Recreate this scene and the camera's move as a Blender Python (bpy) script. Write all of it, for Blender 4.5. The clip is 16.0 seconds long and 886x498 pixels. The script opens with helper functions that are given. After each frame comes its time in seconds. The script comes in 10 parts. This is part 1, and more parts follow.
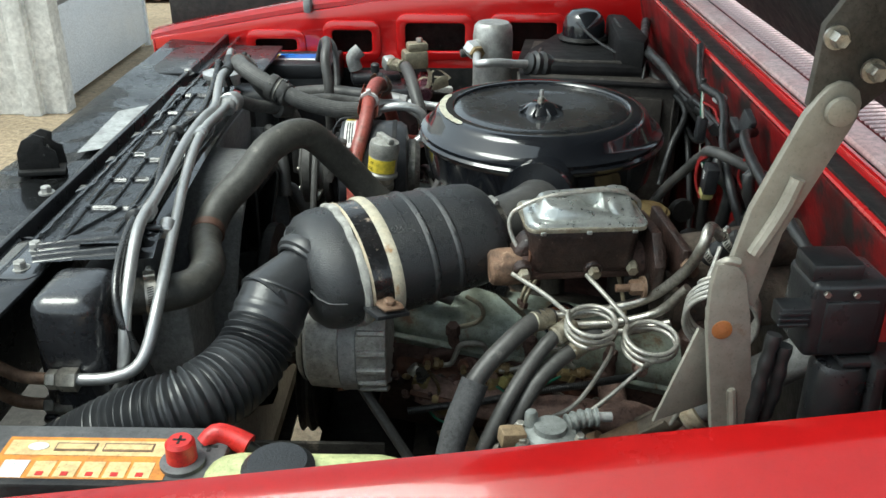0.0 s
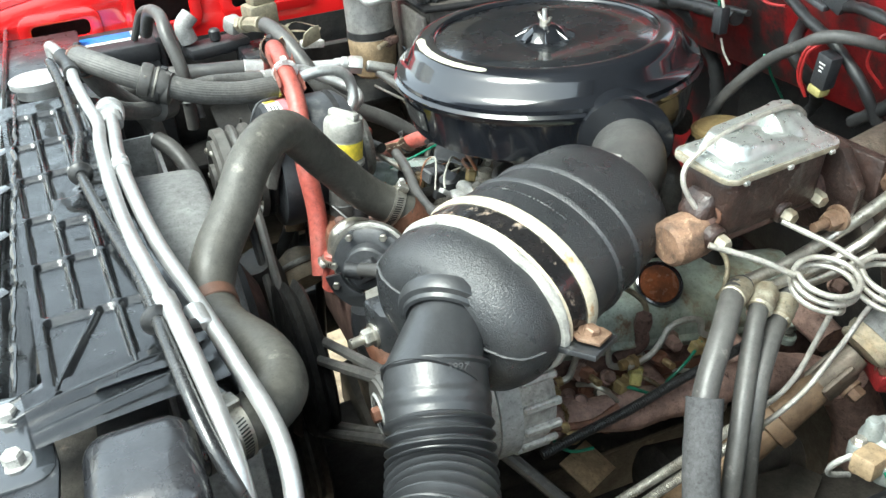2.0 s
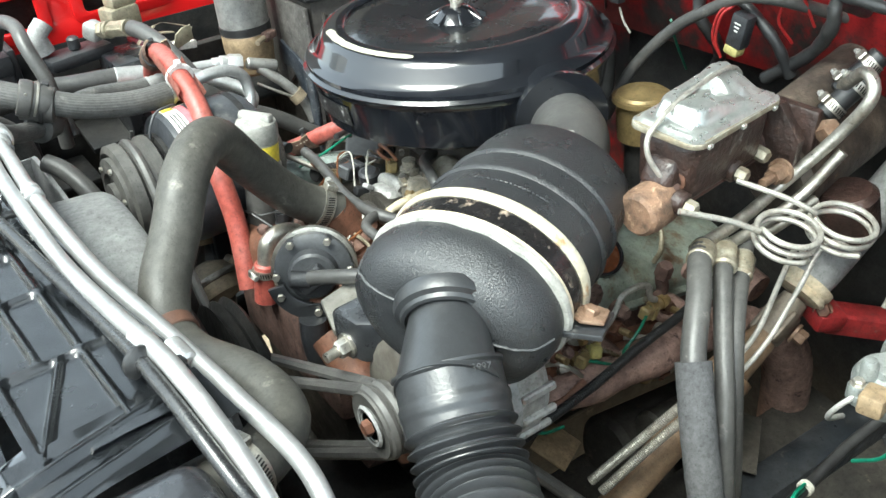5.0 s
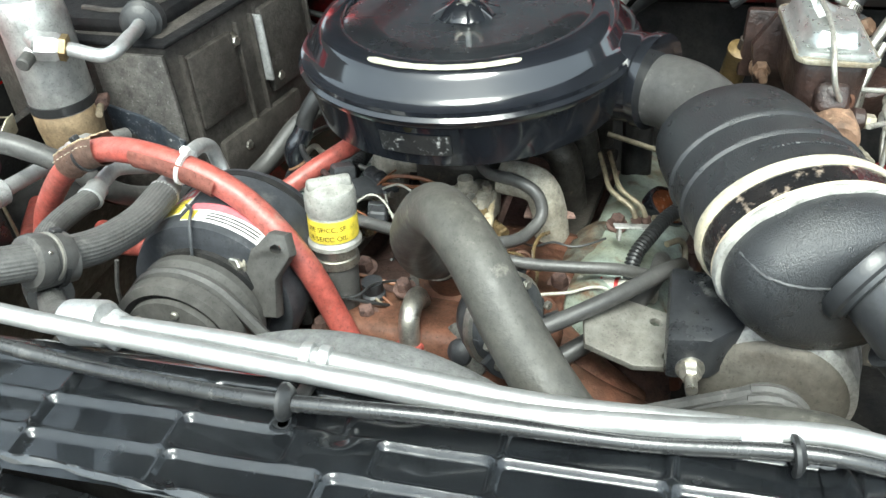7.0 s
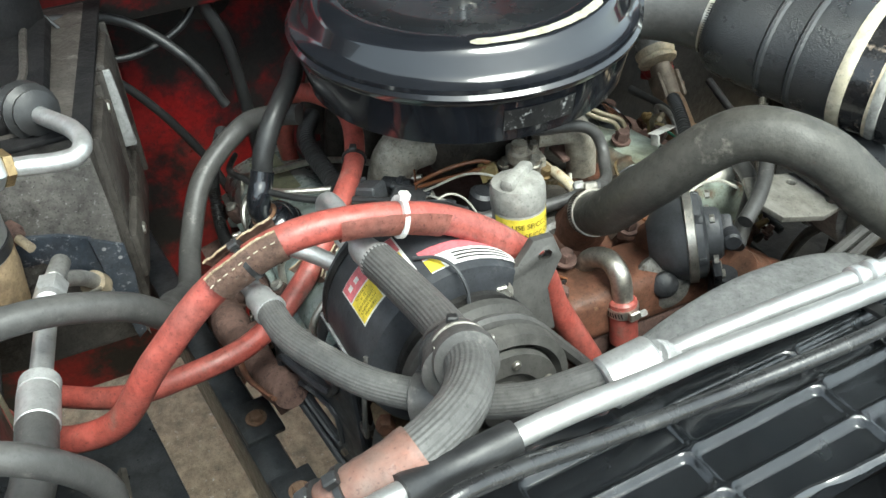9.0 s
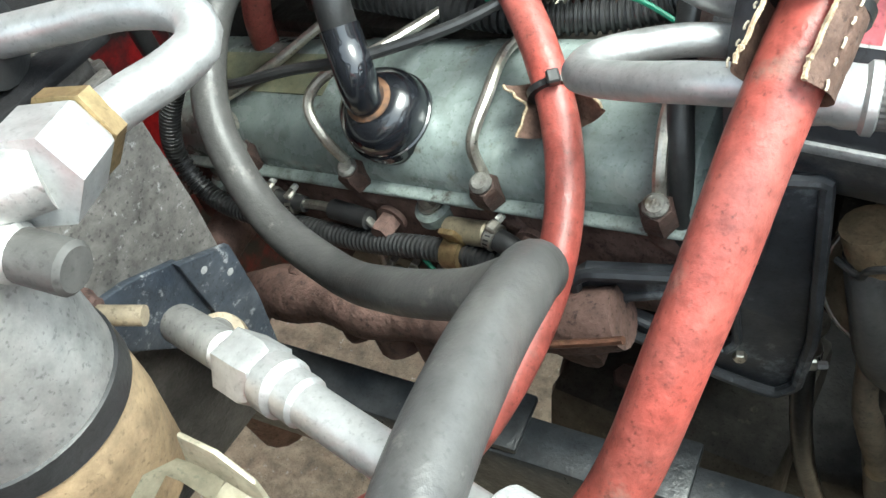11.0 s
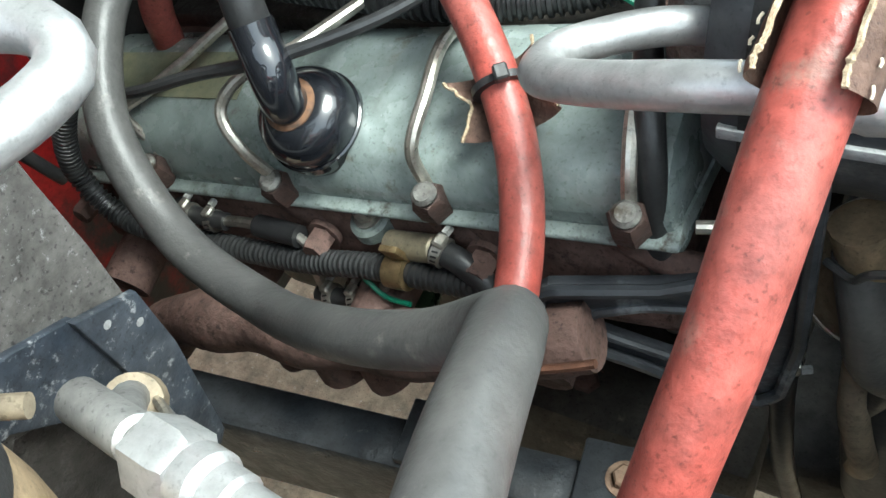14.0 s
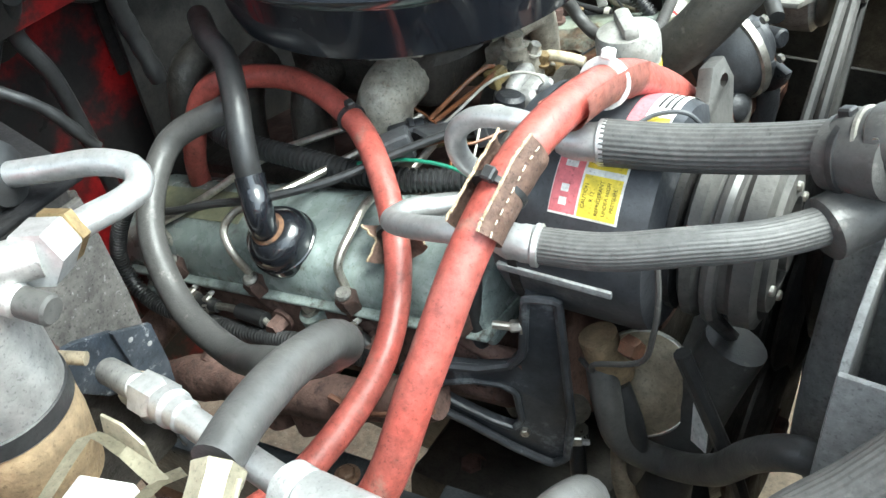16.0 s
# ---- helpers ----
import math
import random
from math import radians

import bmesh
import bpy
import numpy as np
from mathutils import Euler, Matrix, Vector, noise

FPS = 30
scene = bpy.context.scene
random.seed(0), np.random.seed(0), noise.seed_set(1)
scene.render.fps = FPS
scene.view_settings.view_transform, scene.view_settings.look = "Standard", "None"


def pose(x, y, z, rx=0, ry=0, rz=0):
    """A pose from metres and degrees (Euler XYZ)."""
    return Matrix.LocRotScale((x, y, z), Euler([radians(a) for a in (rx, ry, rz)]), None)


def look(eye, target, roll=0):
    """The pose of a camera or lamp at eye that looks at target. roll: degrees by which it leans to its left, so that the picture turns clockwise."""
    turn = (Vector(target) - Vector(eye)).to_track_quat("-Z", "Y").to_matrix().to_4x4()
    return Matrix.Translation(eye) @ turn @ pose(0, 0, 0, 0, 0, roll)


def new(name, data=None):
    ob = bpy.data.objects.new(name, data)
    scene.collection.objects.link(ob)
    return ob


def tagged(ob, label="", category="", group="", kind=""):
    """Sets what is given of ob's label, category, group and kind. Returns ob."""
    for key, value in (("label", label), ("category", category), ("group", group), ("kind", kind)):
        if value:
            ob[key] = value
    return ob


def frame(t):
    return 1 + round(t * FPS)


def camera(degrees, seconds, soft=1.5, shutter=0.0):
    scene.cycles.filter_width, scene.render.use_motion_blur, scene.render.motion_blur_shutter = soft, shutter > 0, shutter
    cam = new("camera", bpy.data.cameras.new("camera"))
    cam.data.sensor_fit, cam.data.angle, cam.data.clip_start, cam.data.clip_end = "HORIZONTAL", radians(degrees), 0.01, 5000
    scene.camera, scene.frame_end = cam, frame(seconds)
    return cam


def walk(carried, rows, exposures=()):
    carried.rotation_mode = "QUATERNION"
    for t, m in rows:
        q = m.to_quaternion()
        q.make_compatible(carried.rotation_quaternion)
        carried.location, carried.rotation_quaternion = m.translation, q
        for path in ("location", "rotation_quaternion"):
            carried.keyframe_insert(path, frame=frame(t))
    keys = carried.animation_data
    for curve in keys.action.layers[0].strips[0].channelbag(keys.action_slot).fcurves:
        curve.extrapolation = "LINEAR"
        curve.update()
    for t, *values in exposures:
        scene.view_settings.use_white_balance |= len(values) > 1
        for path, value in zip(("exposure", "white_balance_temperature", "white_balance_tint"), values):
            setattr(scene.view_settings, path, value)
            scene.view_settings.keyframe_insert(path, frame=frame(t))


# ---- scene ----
cam = camera(52.2, 16.0)
PATH = [
    (0, (-0.086, -1.219, 1.553), (-0.132, 0.579, 0.679), -0.1),
    (0.5, (-0.25, -1.059, 1.508), (-0.139, 0.733, 0.628), -0.2),
    (1, (-0.358, -0.935, 1.497), (0.017, 0.784, 0.546), -1.5),
    (1.5, (-0.461, -0.873, 1.49), (0.119, 0.767, 0.503), -2.9),
    (2, (-0.447, -0.863, 1.486), (0.142, 0.759, 0.475), -5.2),
    (2.5, (-0.428, -0.854, 1.486), (0.167, 0.751, 0.452), -6.0),
    (3, (-0.425, -0.844, 1.486), (0.186, 0.738, 0.426), -6.3),
    (3.2, (-0.425, -0.842, 1.483), (0.19, 0.734, 0.415), -6.1),
    (5.3, (-0.576, -0.748, 1.487), (0.396, 0.632, 0.414), -6.1),
    (5.5, (-0.61, -0.704, 1.491), (0.413, 0.63, 0.407), -6.5),
    (6, (-0.686, -0.566, 1.514), (0.479, 0.615, 0.396), -8.0),
    (6.5, (-0.765, -0.416, 1.51), (0.617, 0.441, 0.346), -4.6),
    (7, (-0.803, -0.244, 1.519), (0.693, 0.343, 0.329), -5.9),
    (7.5, (-0.746, -0.1, 1.52), (0.815, 0.224, 0.312), -5.1),
    (8, (-0.72, 0.014, 1.517), (0.882, 0.053, 0.32), -3.8),
    (8.5, (-0.747, 0.21, 1.522), (0.796, -0.154, 0.303), -3.0),
    (9, (-0.733, 0.383, 1.529), (0.679, -0.219, 0.247), -2.7),
    (9.5, (-0.613, 0.52, 1.437), (0.673, -0.283, 0.132), -5.6),
    (10, (-0.509, 0.608, 1.39), (0.648, -0.361, 0.078), -9.6),
    (10.2, (-0.451, 0.601, 1.372), (0.644, -0.355, -0.002), -12.4),
    (12.3, (-0.22, 0.508, 1.234), (0.598, -0.459, -0.314), -15.5),
    (12.5, (-0.22, 0.506, 1.238), (0.594, -0.456, -0.315), -15.9),
    (13, (-0.224, 0.505, 1.241), (0.575, -0.46, -0.319), -16.2),
    (13.5, (-0.234, 0.508, 1.256), (0.554, -0.456, -0.309), -16.1),
    (14, (-0.248, 0.515, 1.269), (0.536, -0.476, -0.281), -15.5),
    (14.5, (-0.268, 0.527, 1.285), (0.54, -0.506, -0.225), -14.0),
    (15, (-0.291, 0.544, 1.312), (0.54, -0.56, -0.134), -11.5),
    (15.5, (-0.348, 0.581, 1.358), (0.537, -0.587, -0.004), -10.7),
    (16, (-0.435, 0.64, 1.408), (0.487, -0.577, 0.116), -8.1),
]
walk(cam, [(t, look(eye, target, roll)) for t, eye, target, roll in PATH], [(0.0, 1.15, 6200, -4), (0.5, 1.42, 6200, -4), (1.0, 2.02, 6200, -4), (1.5, 2.42, 6200, -4), (3.0, 2.38, 6200, -4), (5.5, 2.29, 6200, -4), (6.0, 2.03, 6200, -4), (6.5, 2.01, 6200, -4), (7.0, 2.18, 6200, -4), (8.0, 2.18, 6200, -4), (8.5, 2.36, 6200, -4), (9.0, 1.93, 6200, -4), (9.5, 1.93, 6200, -4), (10.0, 2.44, 6200, -4), (12.5, 2.62, 6000, -4), (14.0, 2.47, 6000, -4), (16.0, 2.72, 6000, -4)])

# ---- light ----
world = bpy.data.worlds.new("sky")
scene.world = world
world.use_nodes = True
wn = world.node_tree
sky = wn.nodes.new("ShaderNodeTexSky")
sky.sky_type, sky.sun_disc = "NISHITA", False
sky.sun_elevation, sky.sun_rotation = radians(63), radians(255)
sky.air_density, sky.dust_density = 1.0, 3.0
veil = wn.nodes.new("ShaderNodeHueSaturation")
veil.inputs["Saturation"].default_value = 0.35
wn.links.new(sky.outputs[0], veil.inputs["Color"])
wn.links.new(veil.outputs[0], wn.nodes["Background"].inputs[0])
wn.nodes["Background"].inputs[1].default_value = 0.14
sun = new("sun", bpy.data.lights.new("sun", "SUN"))
sun.data.energy, sun.data.angle, sun.data.color = 1.3, radians(30), (1.0, 0.97, 0.92)
sun.matrix_world = look((-2.2, -0.6, 5.6), (0, 0, 1))


# ---- materials ----
def mat(name, col, rough=0.5, metal=0.0, col2=None, scale=14.0, bump=0.15, bscale=260.0, dust=None, dust_at=0.6, dscale=30.0, coat=0.0, rvar=0.12, spec=0.5, grain=0.22):
    """A surface with two colours mixed by a large noise, fine relief, and dust or rust in patches."""
    m = bpy.data.materials.new(name)
    m.use_nodes = True
    t = m.node_tree
    n, l = t.nodes, t.links
    b = n["Principled BSDF"]
    co = n.new("ShaderNodeTexCoord").outputs["Object"]

    def noise_at(s, detail=6.0, r=0.6):
        k = n.new("ShaderNodeTexNoise")
        k.inputs["Scale"].default_value, k.inputs["Detail"].default_value, k.inputs["Roughness"].default_value = s, detail, r
        l.new(co, k.inputs["Vector"])
        return k.outputs["Fac"]

    def span(v, a, z, lo=0.0, hi=1.0):
        k = n.new("ShaderNodeMapRange")
        l.new(v, k.inputs[0])
        for i, q in enumerate((a, z, lo, hi)):
            k.inputs[i + 1].default_value = q
        return k.outputs[0]

    def mix(f, a, c):
        k = n.new("ShaderNodeMix")
        k.data_type = "RGBA"
        l.new(f, k.inputs[0])
        for s, v in ((k.inputs[6], a), (k.inputs[7], c)):
            if isinstance(v, tuple):
                s.default_value = (*v, 1)
            else:
                l.new(v, s)
        return k.outputs[2]

    col2 = col2 or tuple(c * 0.7 for c in col)
    grain = min(grain * 1.35, 0.5) if grain > 0.1 else grain
    out = mix(span(noise_at(scale), 0.35, 0.68), col, col2)
    rough_out = span(noise_at(scale * 3.1), 0.3, 0.7, max(rough - rvar, 0.03), min(rough + rvar, 1))
    if dust:
        f = span(noise_at(dscale, 9, 0.7), dust_at, dust_at + 0.1)
        out = mix(f, out, dust)
    k = n.new("ShaderNodeMix")
    k.data_type, k.blend_type = "RGBA", "MULTIPLY"
    k.inputs[0].default_value = 1.0
    l.new(out, k.inputs[6])
    l.new(span(noise_at(bscale * 0.45, 5, 0.7), 0.3, 0.7, 1 - grain, 1 + grain), k.inputs[7])
    grime = n.new("ShaderNodeMix")
    grime.data_type, grime.blend_type = "RGBA", "MULTIPLY"
    grime.inputs[0].default_value = 1.0
    l.new(k.outputs[2], grime.inputs[6])
    l.new(span(noise_at(430, 3, 0.55), 0.58, 0.70, 1.0, max(1 - 1.2 * grain, 0.3)), grime.inputs[7])
    l.new(grime.outputs[2], b.inputs["Base Color"])
    l.new(rough_out, b.inputs["Roughness"])
    b.inputs["Metallic"].default_value = metal
    b.inputs["Coat Weight"].default_value = coat
    b.inputs["Coat Roughness"].default_value = 0.04
    b.inputs["Specular IOR Level"].default_value = spec
    if bump:
        k = n.new("ShaderNodeBump")
        k.inputs["Strength"].default_value, k.inputs["Distance"].default_value = bump, 0.002
        l.new(noise_at(bscale, 4), k.inputs["Height"])
        l.new(k.outputs[0], b.inputs["Normal"])
    return m


RED_PAINT = mat("red_paint", (0.60, 0.010, 0.012), 0.18, col2=(0.54, 0.010, 0.012), scale=4, bump=0.02, bscale=90, coat=1.0, grain=0.04)
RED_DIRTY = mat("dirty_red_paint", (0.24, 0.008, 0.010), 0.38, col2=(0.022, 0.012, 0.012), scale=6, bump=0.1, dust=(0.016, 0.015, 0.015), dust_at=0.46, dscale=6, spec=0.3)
RIBBED = mat("dusty_ribbed_rubber", (0.074, 0.073, 0.071), 0.5, col2=(0.105, 0.102, 0.098), scale=13, bump=0.2, bscale=300, dust=(0.14, 0.135, 0.128), dust_at=0.60, dscale=40, spec=0.35, grain=0.2)
BLACK_PAINT = mat("black_gloss_paint", (0.008, 0.009, 0.012), 0.16, col2=(0.012, 0.013, 0.016), scale=9, bump=0.05, bscale=60, coat=0.7, dust=(0.10, 0.095, 0.085), dust_at=0.74, dscale=90)
BLACK_PANEL = mat("black_panel_paint", (0.012, 0.013, 0.016), 0.32, col2=(0.030, 0.031, 0.033), scale=14, bump=0.15, bscale=120, coat=0.15, dust=(0.20, 0.20, 0.19), dust_at=0.60, dscale=22, grain=0.3)
BLACK_PLASTIC = mat("black_plastic", (0.020, 0.021, 0.024), 0.42, col2=(0.032, 0.033, 0.036), scale=10, bump=0.35, bscale=420, dust=(0.12, 0.11, 0.10), dust_at=0.72, dscale=40)
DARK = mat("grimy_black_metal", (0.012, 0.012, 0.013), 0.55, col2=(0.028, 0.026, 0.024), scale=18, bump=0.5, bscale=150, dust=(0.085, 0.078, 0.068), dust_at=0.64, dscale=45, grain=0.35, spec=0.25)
RUBBER = mat("grey_black_rubber", (0.047, 0.046, 0.0455), 0.42, col2=(0.084, 0.081, 0.077), scale=11, bump=0.2, bscale=300, dust=(0.15, 0.142, 0.132), dust_at=0.60, dscale=48, spec=0.42, grain=0.15)
RUBBER_GLOSS = mat("shiny_black_tube", (0.016, 0.016, 0.017), 0.26, col2=(0.028, 0.028, 0.028), scale=14, bump=0.12, bscale=200, dust=(0.10, 0.098, 0.092), dust_at=0.62, dscale=50, spec=0.7)
RUBBER_DARK = mat("black_rubber", (0.016, 0.016, 0.017), 0.4, col2=(0.03, 0.03, 0.03), scale=14, bump=0.15, bscale=300)
RED_RUBBER = mat("faded_red_rubber", (0.335, 0.064, 0.049), 0.42, col2=(0.255, 0.076, 0.062), scale=17, bump=0.25, bscale=260, dust=(0.215, 0.105, 0.085), dust_at=0.58, dscale=30, grain=0.28)
ALU = mat("dull_aluminium", (0.57, 0.57, 0.567), 0.40, 0.72, col2=(0.48, 0.48, 0.475), scale=26, bump=0.2, bscale=240, dust=(0.30, 0.29, 0.275), dust_at=0.66, dscale=45, grain=0.12)
PIPE_ALU = mat("weathered_aluminium_pipe", (0.46, 0.46, 0.455), 0.42, 0.72, col2=(0.38, 0.38, 0.375), scale=24, bump=0.1, bscale=300, dust=(0.34, 0.33, 0.31), dust_at=0.66, dscale=60, grain=0.1)
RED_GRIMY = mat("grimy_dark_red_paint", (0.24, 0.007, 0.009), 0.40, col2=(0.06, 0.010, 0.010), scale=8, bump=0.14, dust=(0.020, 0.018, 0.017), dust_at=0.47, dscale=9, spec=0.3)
CAST_ALU = mat("grimy_cast_aluminium", (0.22, 0.215, 0.20), 0.55, 0.5, col2=(0.13, 0.122, 0.11), scale=22, bump=0.6, bscale=220, dust=(0.07, 0.054, 0.038), dust_at=0.55, dscale=50, grain=0.35)
CLEAN_CAST = mat("cast_aluminium", (0.42, 0.415, 0.40), 0.5, 0.4, col2=(0.31, 0.30, 0.28), scale=22, bump=0.5, bscale=260, dust=(0.15, 0.12, 0.09), dust_at=0.62, dscale=50, grain=0.25)
STEEL = mat("zinc_steel", (0.55, 0.53, 0.48), 0.38, 0.9, col2=(0.38, 0.35, 0.30), scale=40, bump=0.15, bscale=300, dust=(0.22, 0.13, 0.07), dust_at=0.7, dscale=60)
DULL_CRIMP = mat("stained_crimp_metal", (0.42, 0.39, 0.31), 0.5, 0.5, col2=(0.27, 0.22, 0.15), scale=60, bump=0.3, bscale=200, dust=(0.62, 0.60, 0.55), dust_at=0.62, dscale=90, grain=0.25)
BRASS = mat("tarnished_brass", (0.36, 0.27, 0.14), 0.45, 0.8, col2=(0.22, 0.15, 0.08), scale=40, bump=0.15, dust=(0.16, 0.08, 0.045), dust_at=0.62, dscale=60)
RUST = mat("rusty_cast_iron", (0.13, 0.080, 0.067), 0.75, col2=(0.075, 0.046, 0.039), scale=18, bump=0.9, bscale=110, dust=(0.040, 0.025, 0.022), dust_at=0.55, dscale=130, grain=0.3, spec=0.25)
RUST_RED = mat("red_rust_casting", (0.150, 0.066, 0.042), 0.56, col2=(0.066, 0.036, 0.024), scale=20, bump=0.6, bscale=150, dust=(0.26, 0.17, 0.10), dust_at=0.62, dscale=42, grain=0.3, spec=0.25)
GREEN_PAINT = mat("grey_green_paint", (0.255, 0.295, 0.285), 0.28, col2=(0.155, 0.182, 0.168), scale=11, bump=0.12, bscale=110, dust=(0.085, 0.07, 0.045), dust_at=0.585, dscale=26, coat=0.3, rvar=0.2)
RUST_DUSTY = mat("dusty_maroon_cast_iron", (0.27, 0.178, 0.150), 0.75, col2=(0.18, 0.115, 0.094), scale=16, bump=0.7, bscale=170, dust=(0.06, 0.036, 0.03), dust_at=0.57, dscale=60, grain=0.3, spec=0.3)
SHROUD = mat("grey_shroud_plastic", (0.30, 0.30, 0.298), 0.55, col2=(0.23, 0.23, 0.227), scale=10, bump=0.3, bscale=300, dust=(0.36, 0.355, 0.34), dust_at=0.64)
RAD_RUBBER = mat("dusty_olive_rubber", (0.062, 0.059, 0.051), 0.5, col2=(0.048, 0.046, 0.041), scale=16, bump=0.25, bscale=260, dust=(0.17, 0.16, 0.135), dust_at=0.6, dscale=26, spec=0.4)
CREAM = mat("cream_rubber_seal", (0.54, 0.48, 0.37), 0.6, col2=(0.52, 0.42, 0.28), scale=30, bump=0.3, bscale=260, dust=(0.25, 0.12, 0.05), dust_at=0.72, dscale=60)
CONCRETE = mat("tan_pebbled_concrete", (0.32, 0.245, 0.16), 0.9, col2=(0.24, 0.185, 0.12), scale=3.0, bump=0.8, bscale=70, dust=(0.50, 0.46, 0.39), dust_at=0.60, dscale=75, grain=0.4)
WHITE_WOOD = mat("weathered_white_paint", (0.80, 0.80, 0.78), 0.6, col2=(0.60, 0.61, 0.60), scale=5, bump=0.3, bscale=60, dust=(0.32, 0.24, 0.16), dust_at=0.66, dscale=9)
WHITE_DOOR = mat("white_door_paint", (0.82, 0.85, 0.89), 0.4, col2=(0.78, 0.81, 0.85), scale=3, bump=0.05)
HVAC = mat("dark_grey_moulded_plastic", (0.044, 0.039, 0.035), 0.5, col2=(0.072, 0.065, 0.058), scale=16, bump=0.6, bscale=200, dust=(0.13, 0.12, 0.11), dust_at=0.60, dscale=30, grain=0.3, spec=0.3)
YELLOW = mat("yellow_label", (0.72, 0.56, 0.05), 0.5, col2=(0.62, 0.48, 0.06), scale=60, bump=0)
WHITE = mat("white_plastic", (0.72, 0.72, 0.70), 0.45, col2=(0.62, 0.61, 0.58), scale=50, bump=0.05)
TAPE = mat("brown_leather_sleeve", (0.23, 0.145, 0.112), 0.7, col2=(0.15, 0.092, 0.07), scale=40, bump=0.6, bscale=260, grain=0.3, dust=(0.22, 0.17, 0.14), dust_at=0.62, dscale=90)
UNDERBODY = mat("dusty_underbody_paint", (0.030, 0.028, 0.025), 0.7, col2=(0.055, 0.049, 0.042), scale=10, bump=0.5, bscale=120, dust=(0.12, 0.10, 0.08), dust_at=0.60, dscale=35, grain=0.35, spec=0.3)
DUST_STEEL = mat("dusty_bare_steel", (0.34, 0.33, 0.30), 0.5, 0.6, col2=(0.24, 0.225, 0.2), scale=12, bump=0.25, bscale=140, dust=(0.30, 0.17, 0.09), dust_at=0.7, dscale=25)


# ---- mesh helpers ----
def part(name, bm, material, parent=None, label="", sharp=35):
    """Links a bmesh as one mesh object, under parent where one is given."""
    me = bpy.data.meshes.new(name)
    bm.to_mesh(me)
    bm.free()
    me.materials.append(material)
    me.shade_smooth()
    me.set_sharp_from_angle(angle=radians(sharp))
    ob = new(name, me)
    ob.parent = parent
    if label:
        ob["label"] = label
    return ob


def thing(name, label, category, group="", kind=""):
    return tagged(new(name), label, category, group, kind)


def catmull(pts, m=8):
    p = [Vector(q) for q in pts]
    p = [p[0] * 2 - p[1]] + p + [p[-1] * 2 - p[-2]]
    out = []
    for i in range(len(p) - 3):
        a, b, c, d = p[i:i + 4]
        for k in range(m):
            s = k / m
            out.append(0.5 * (2 * b + (c - a) * s + (2 * a - 5 * b + 4 * c - d) * s * s + (3 * b - a - 3 * c + d) * s ** 3))
    out.append(p[-2])
    return out


def frames(line):
    """Point, tangent and two normals along a line, turning as little as can be."""
    out, u = [], None
    for i, p in enumerate(line):
        t = (line[min(i + 1, len(line) - 1)] - line[max(i - 1, 0)]).normalized()
        if u is None:
            u = t.orthogonal().normalized()
        u = (u - t * u.dot(t)).normalized()
        out.append((p, t, u, t.cross(u)))
    return out


def resample(line, step):
    s = [0.0]
    for a, b in zip(line, line[1:]):
        s.append(s[-1] + (b - a).length)
    n = max(int(s[-1] / step), 2)
    out, j = [], 0
    for k in range(n + 1):
        q = s[-1] * k / n
        while j < len(s) - 2 and s[j + 1] < q:
            j += 1
        f = (q - s[j]) / max(s[j + 1] - s[j], 1e-9)
        out.append(line[j].lerp(line[j + 1], f))
    return out


def tube(pts, r, seg=14, step=0.008, bm=None, curved=True, flat=1.0, ribs=0.0):
    """A round tube along points, ribbed lengthwise where ribs is set; r is a radius or a function of the way run from the start and of the whole length."""
    bm = bm or bmesh.new()
    line = resample(catmull(pts, 12) if curved else [Vector(p) for p in pts], step)
    total = sum((b - a).length for a, b in zip(line, line[1:]))
    rings, run = [], 0.0
    for i, (p, t, u, v) in enumerate(frames(line)):
        if i:
            run += (p - line[i - 1]).length
        q = r(run, total) if callable(r) else r
        w = [q * (1 + ribs * (1 if k % 4 < 2 else -1)) for k in range(seg)]
        rings.append([bm.verts.new(p + u * (w[k] * math.cos(2 * math.pi * k / seg)) + v * (w[k] * flat * math.sin(2 * math.pi * k / seg))) for k in range(seg)])
    for a, b in zip(rings, rings[1:]):
        for k in range(seg):
            bm.faces.new((a[k], a[(k + 1) % seg], b[(k + 1) % seg], b[k]))
    bm.faces.new(rings[0][::-1])
    bm.faces.new(rings[-1])
    return bm


def lathe(profile, m=None, seg=48, bm=None, squash=1.0, closed=True):
    """Turns a profile of (radius, height) round its own z, laid by m."""
    bm = bm or bmesh.new()
    m = m or Matrix()
    rings = []
    for r, z in profile:
        if r < 1e-6:
            rings.append([bm.verts.new(m @ Vector((0, 0, z)))])
        else:
            rings.append([bm.verts.new(m @ Vector((r * math.cos(a), r * squash * math.sin(a), z))) for a in (2 * math.pi * k / seg for k in range(seg))])
    for a, b in zip(rings, rings[1:]):
        for k in range(seg):
            j = (k + 1) % seg
            if len(a) == 1 and len(b) > 1:
                bm.faces.new((a[0], b[j], b[k]))
            elif len(b) == 1 and len(a) > 1:
                bm.faces.new((a[k], a[j], b[0]))
            elif len(a) > 1:
                bm.faces.new((a[k], a[j], b[j], b[k]))
    if closed:
        if len(rings[0]) > 1:
            bm.faces.new(rings[0][::-1])
        if len(rings[-1]) > 1:
            bm.faces.new(rings[-1])
    bmesh.ops.recalc_face_normals(bm, faces=bm.faces[:])
    return bm


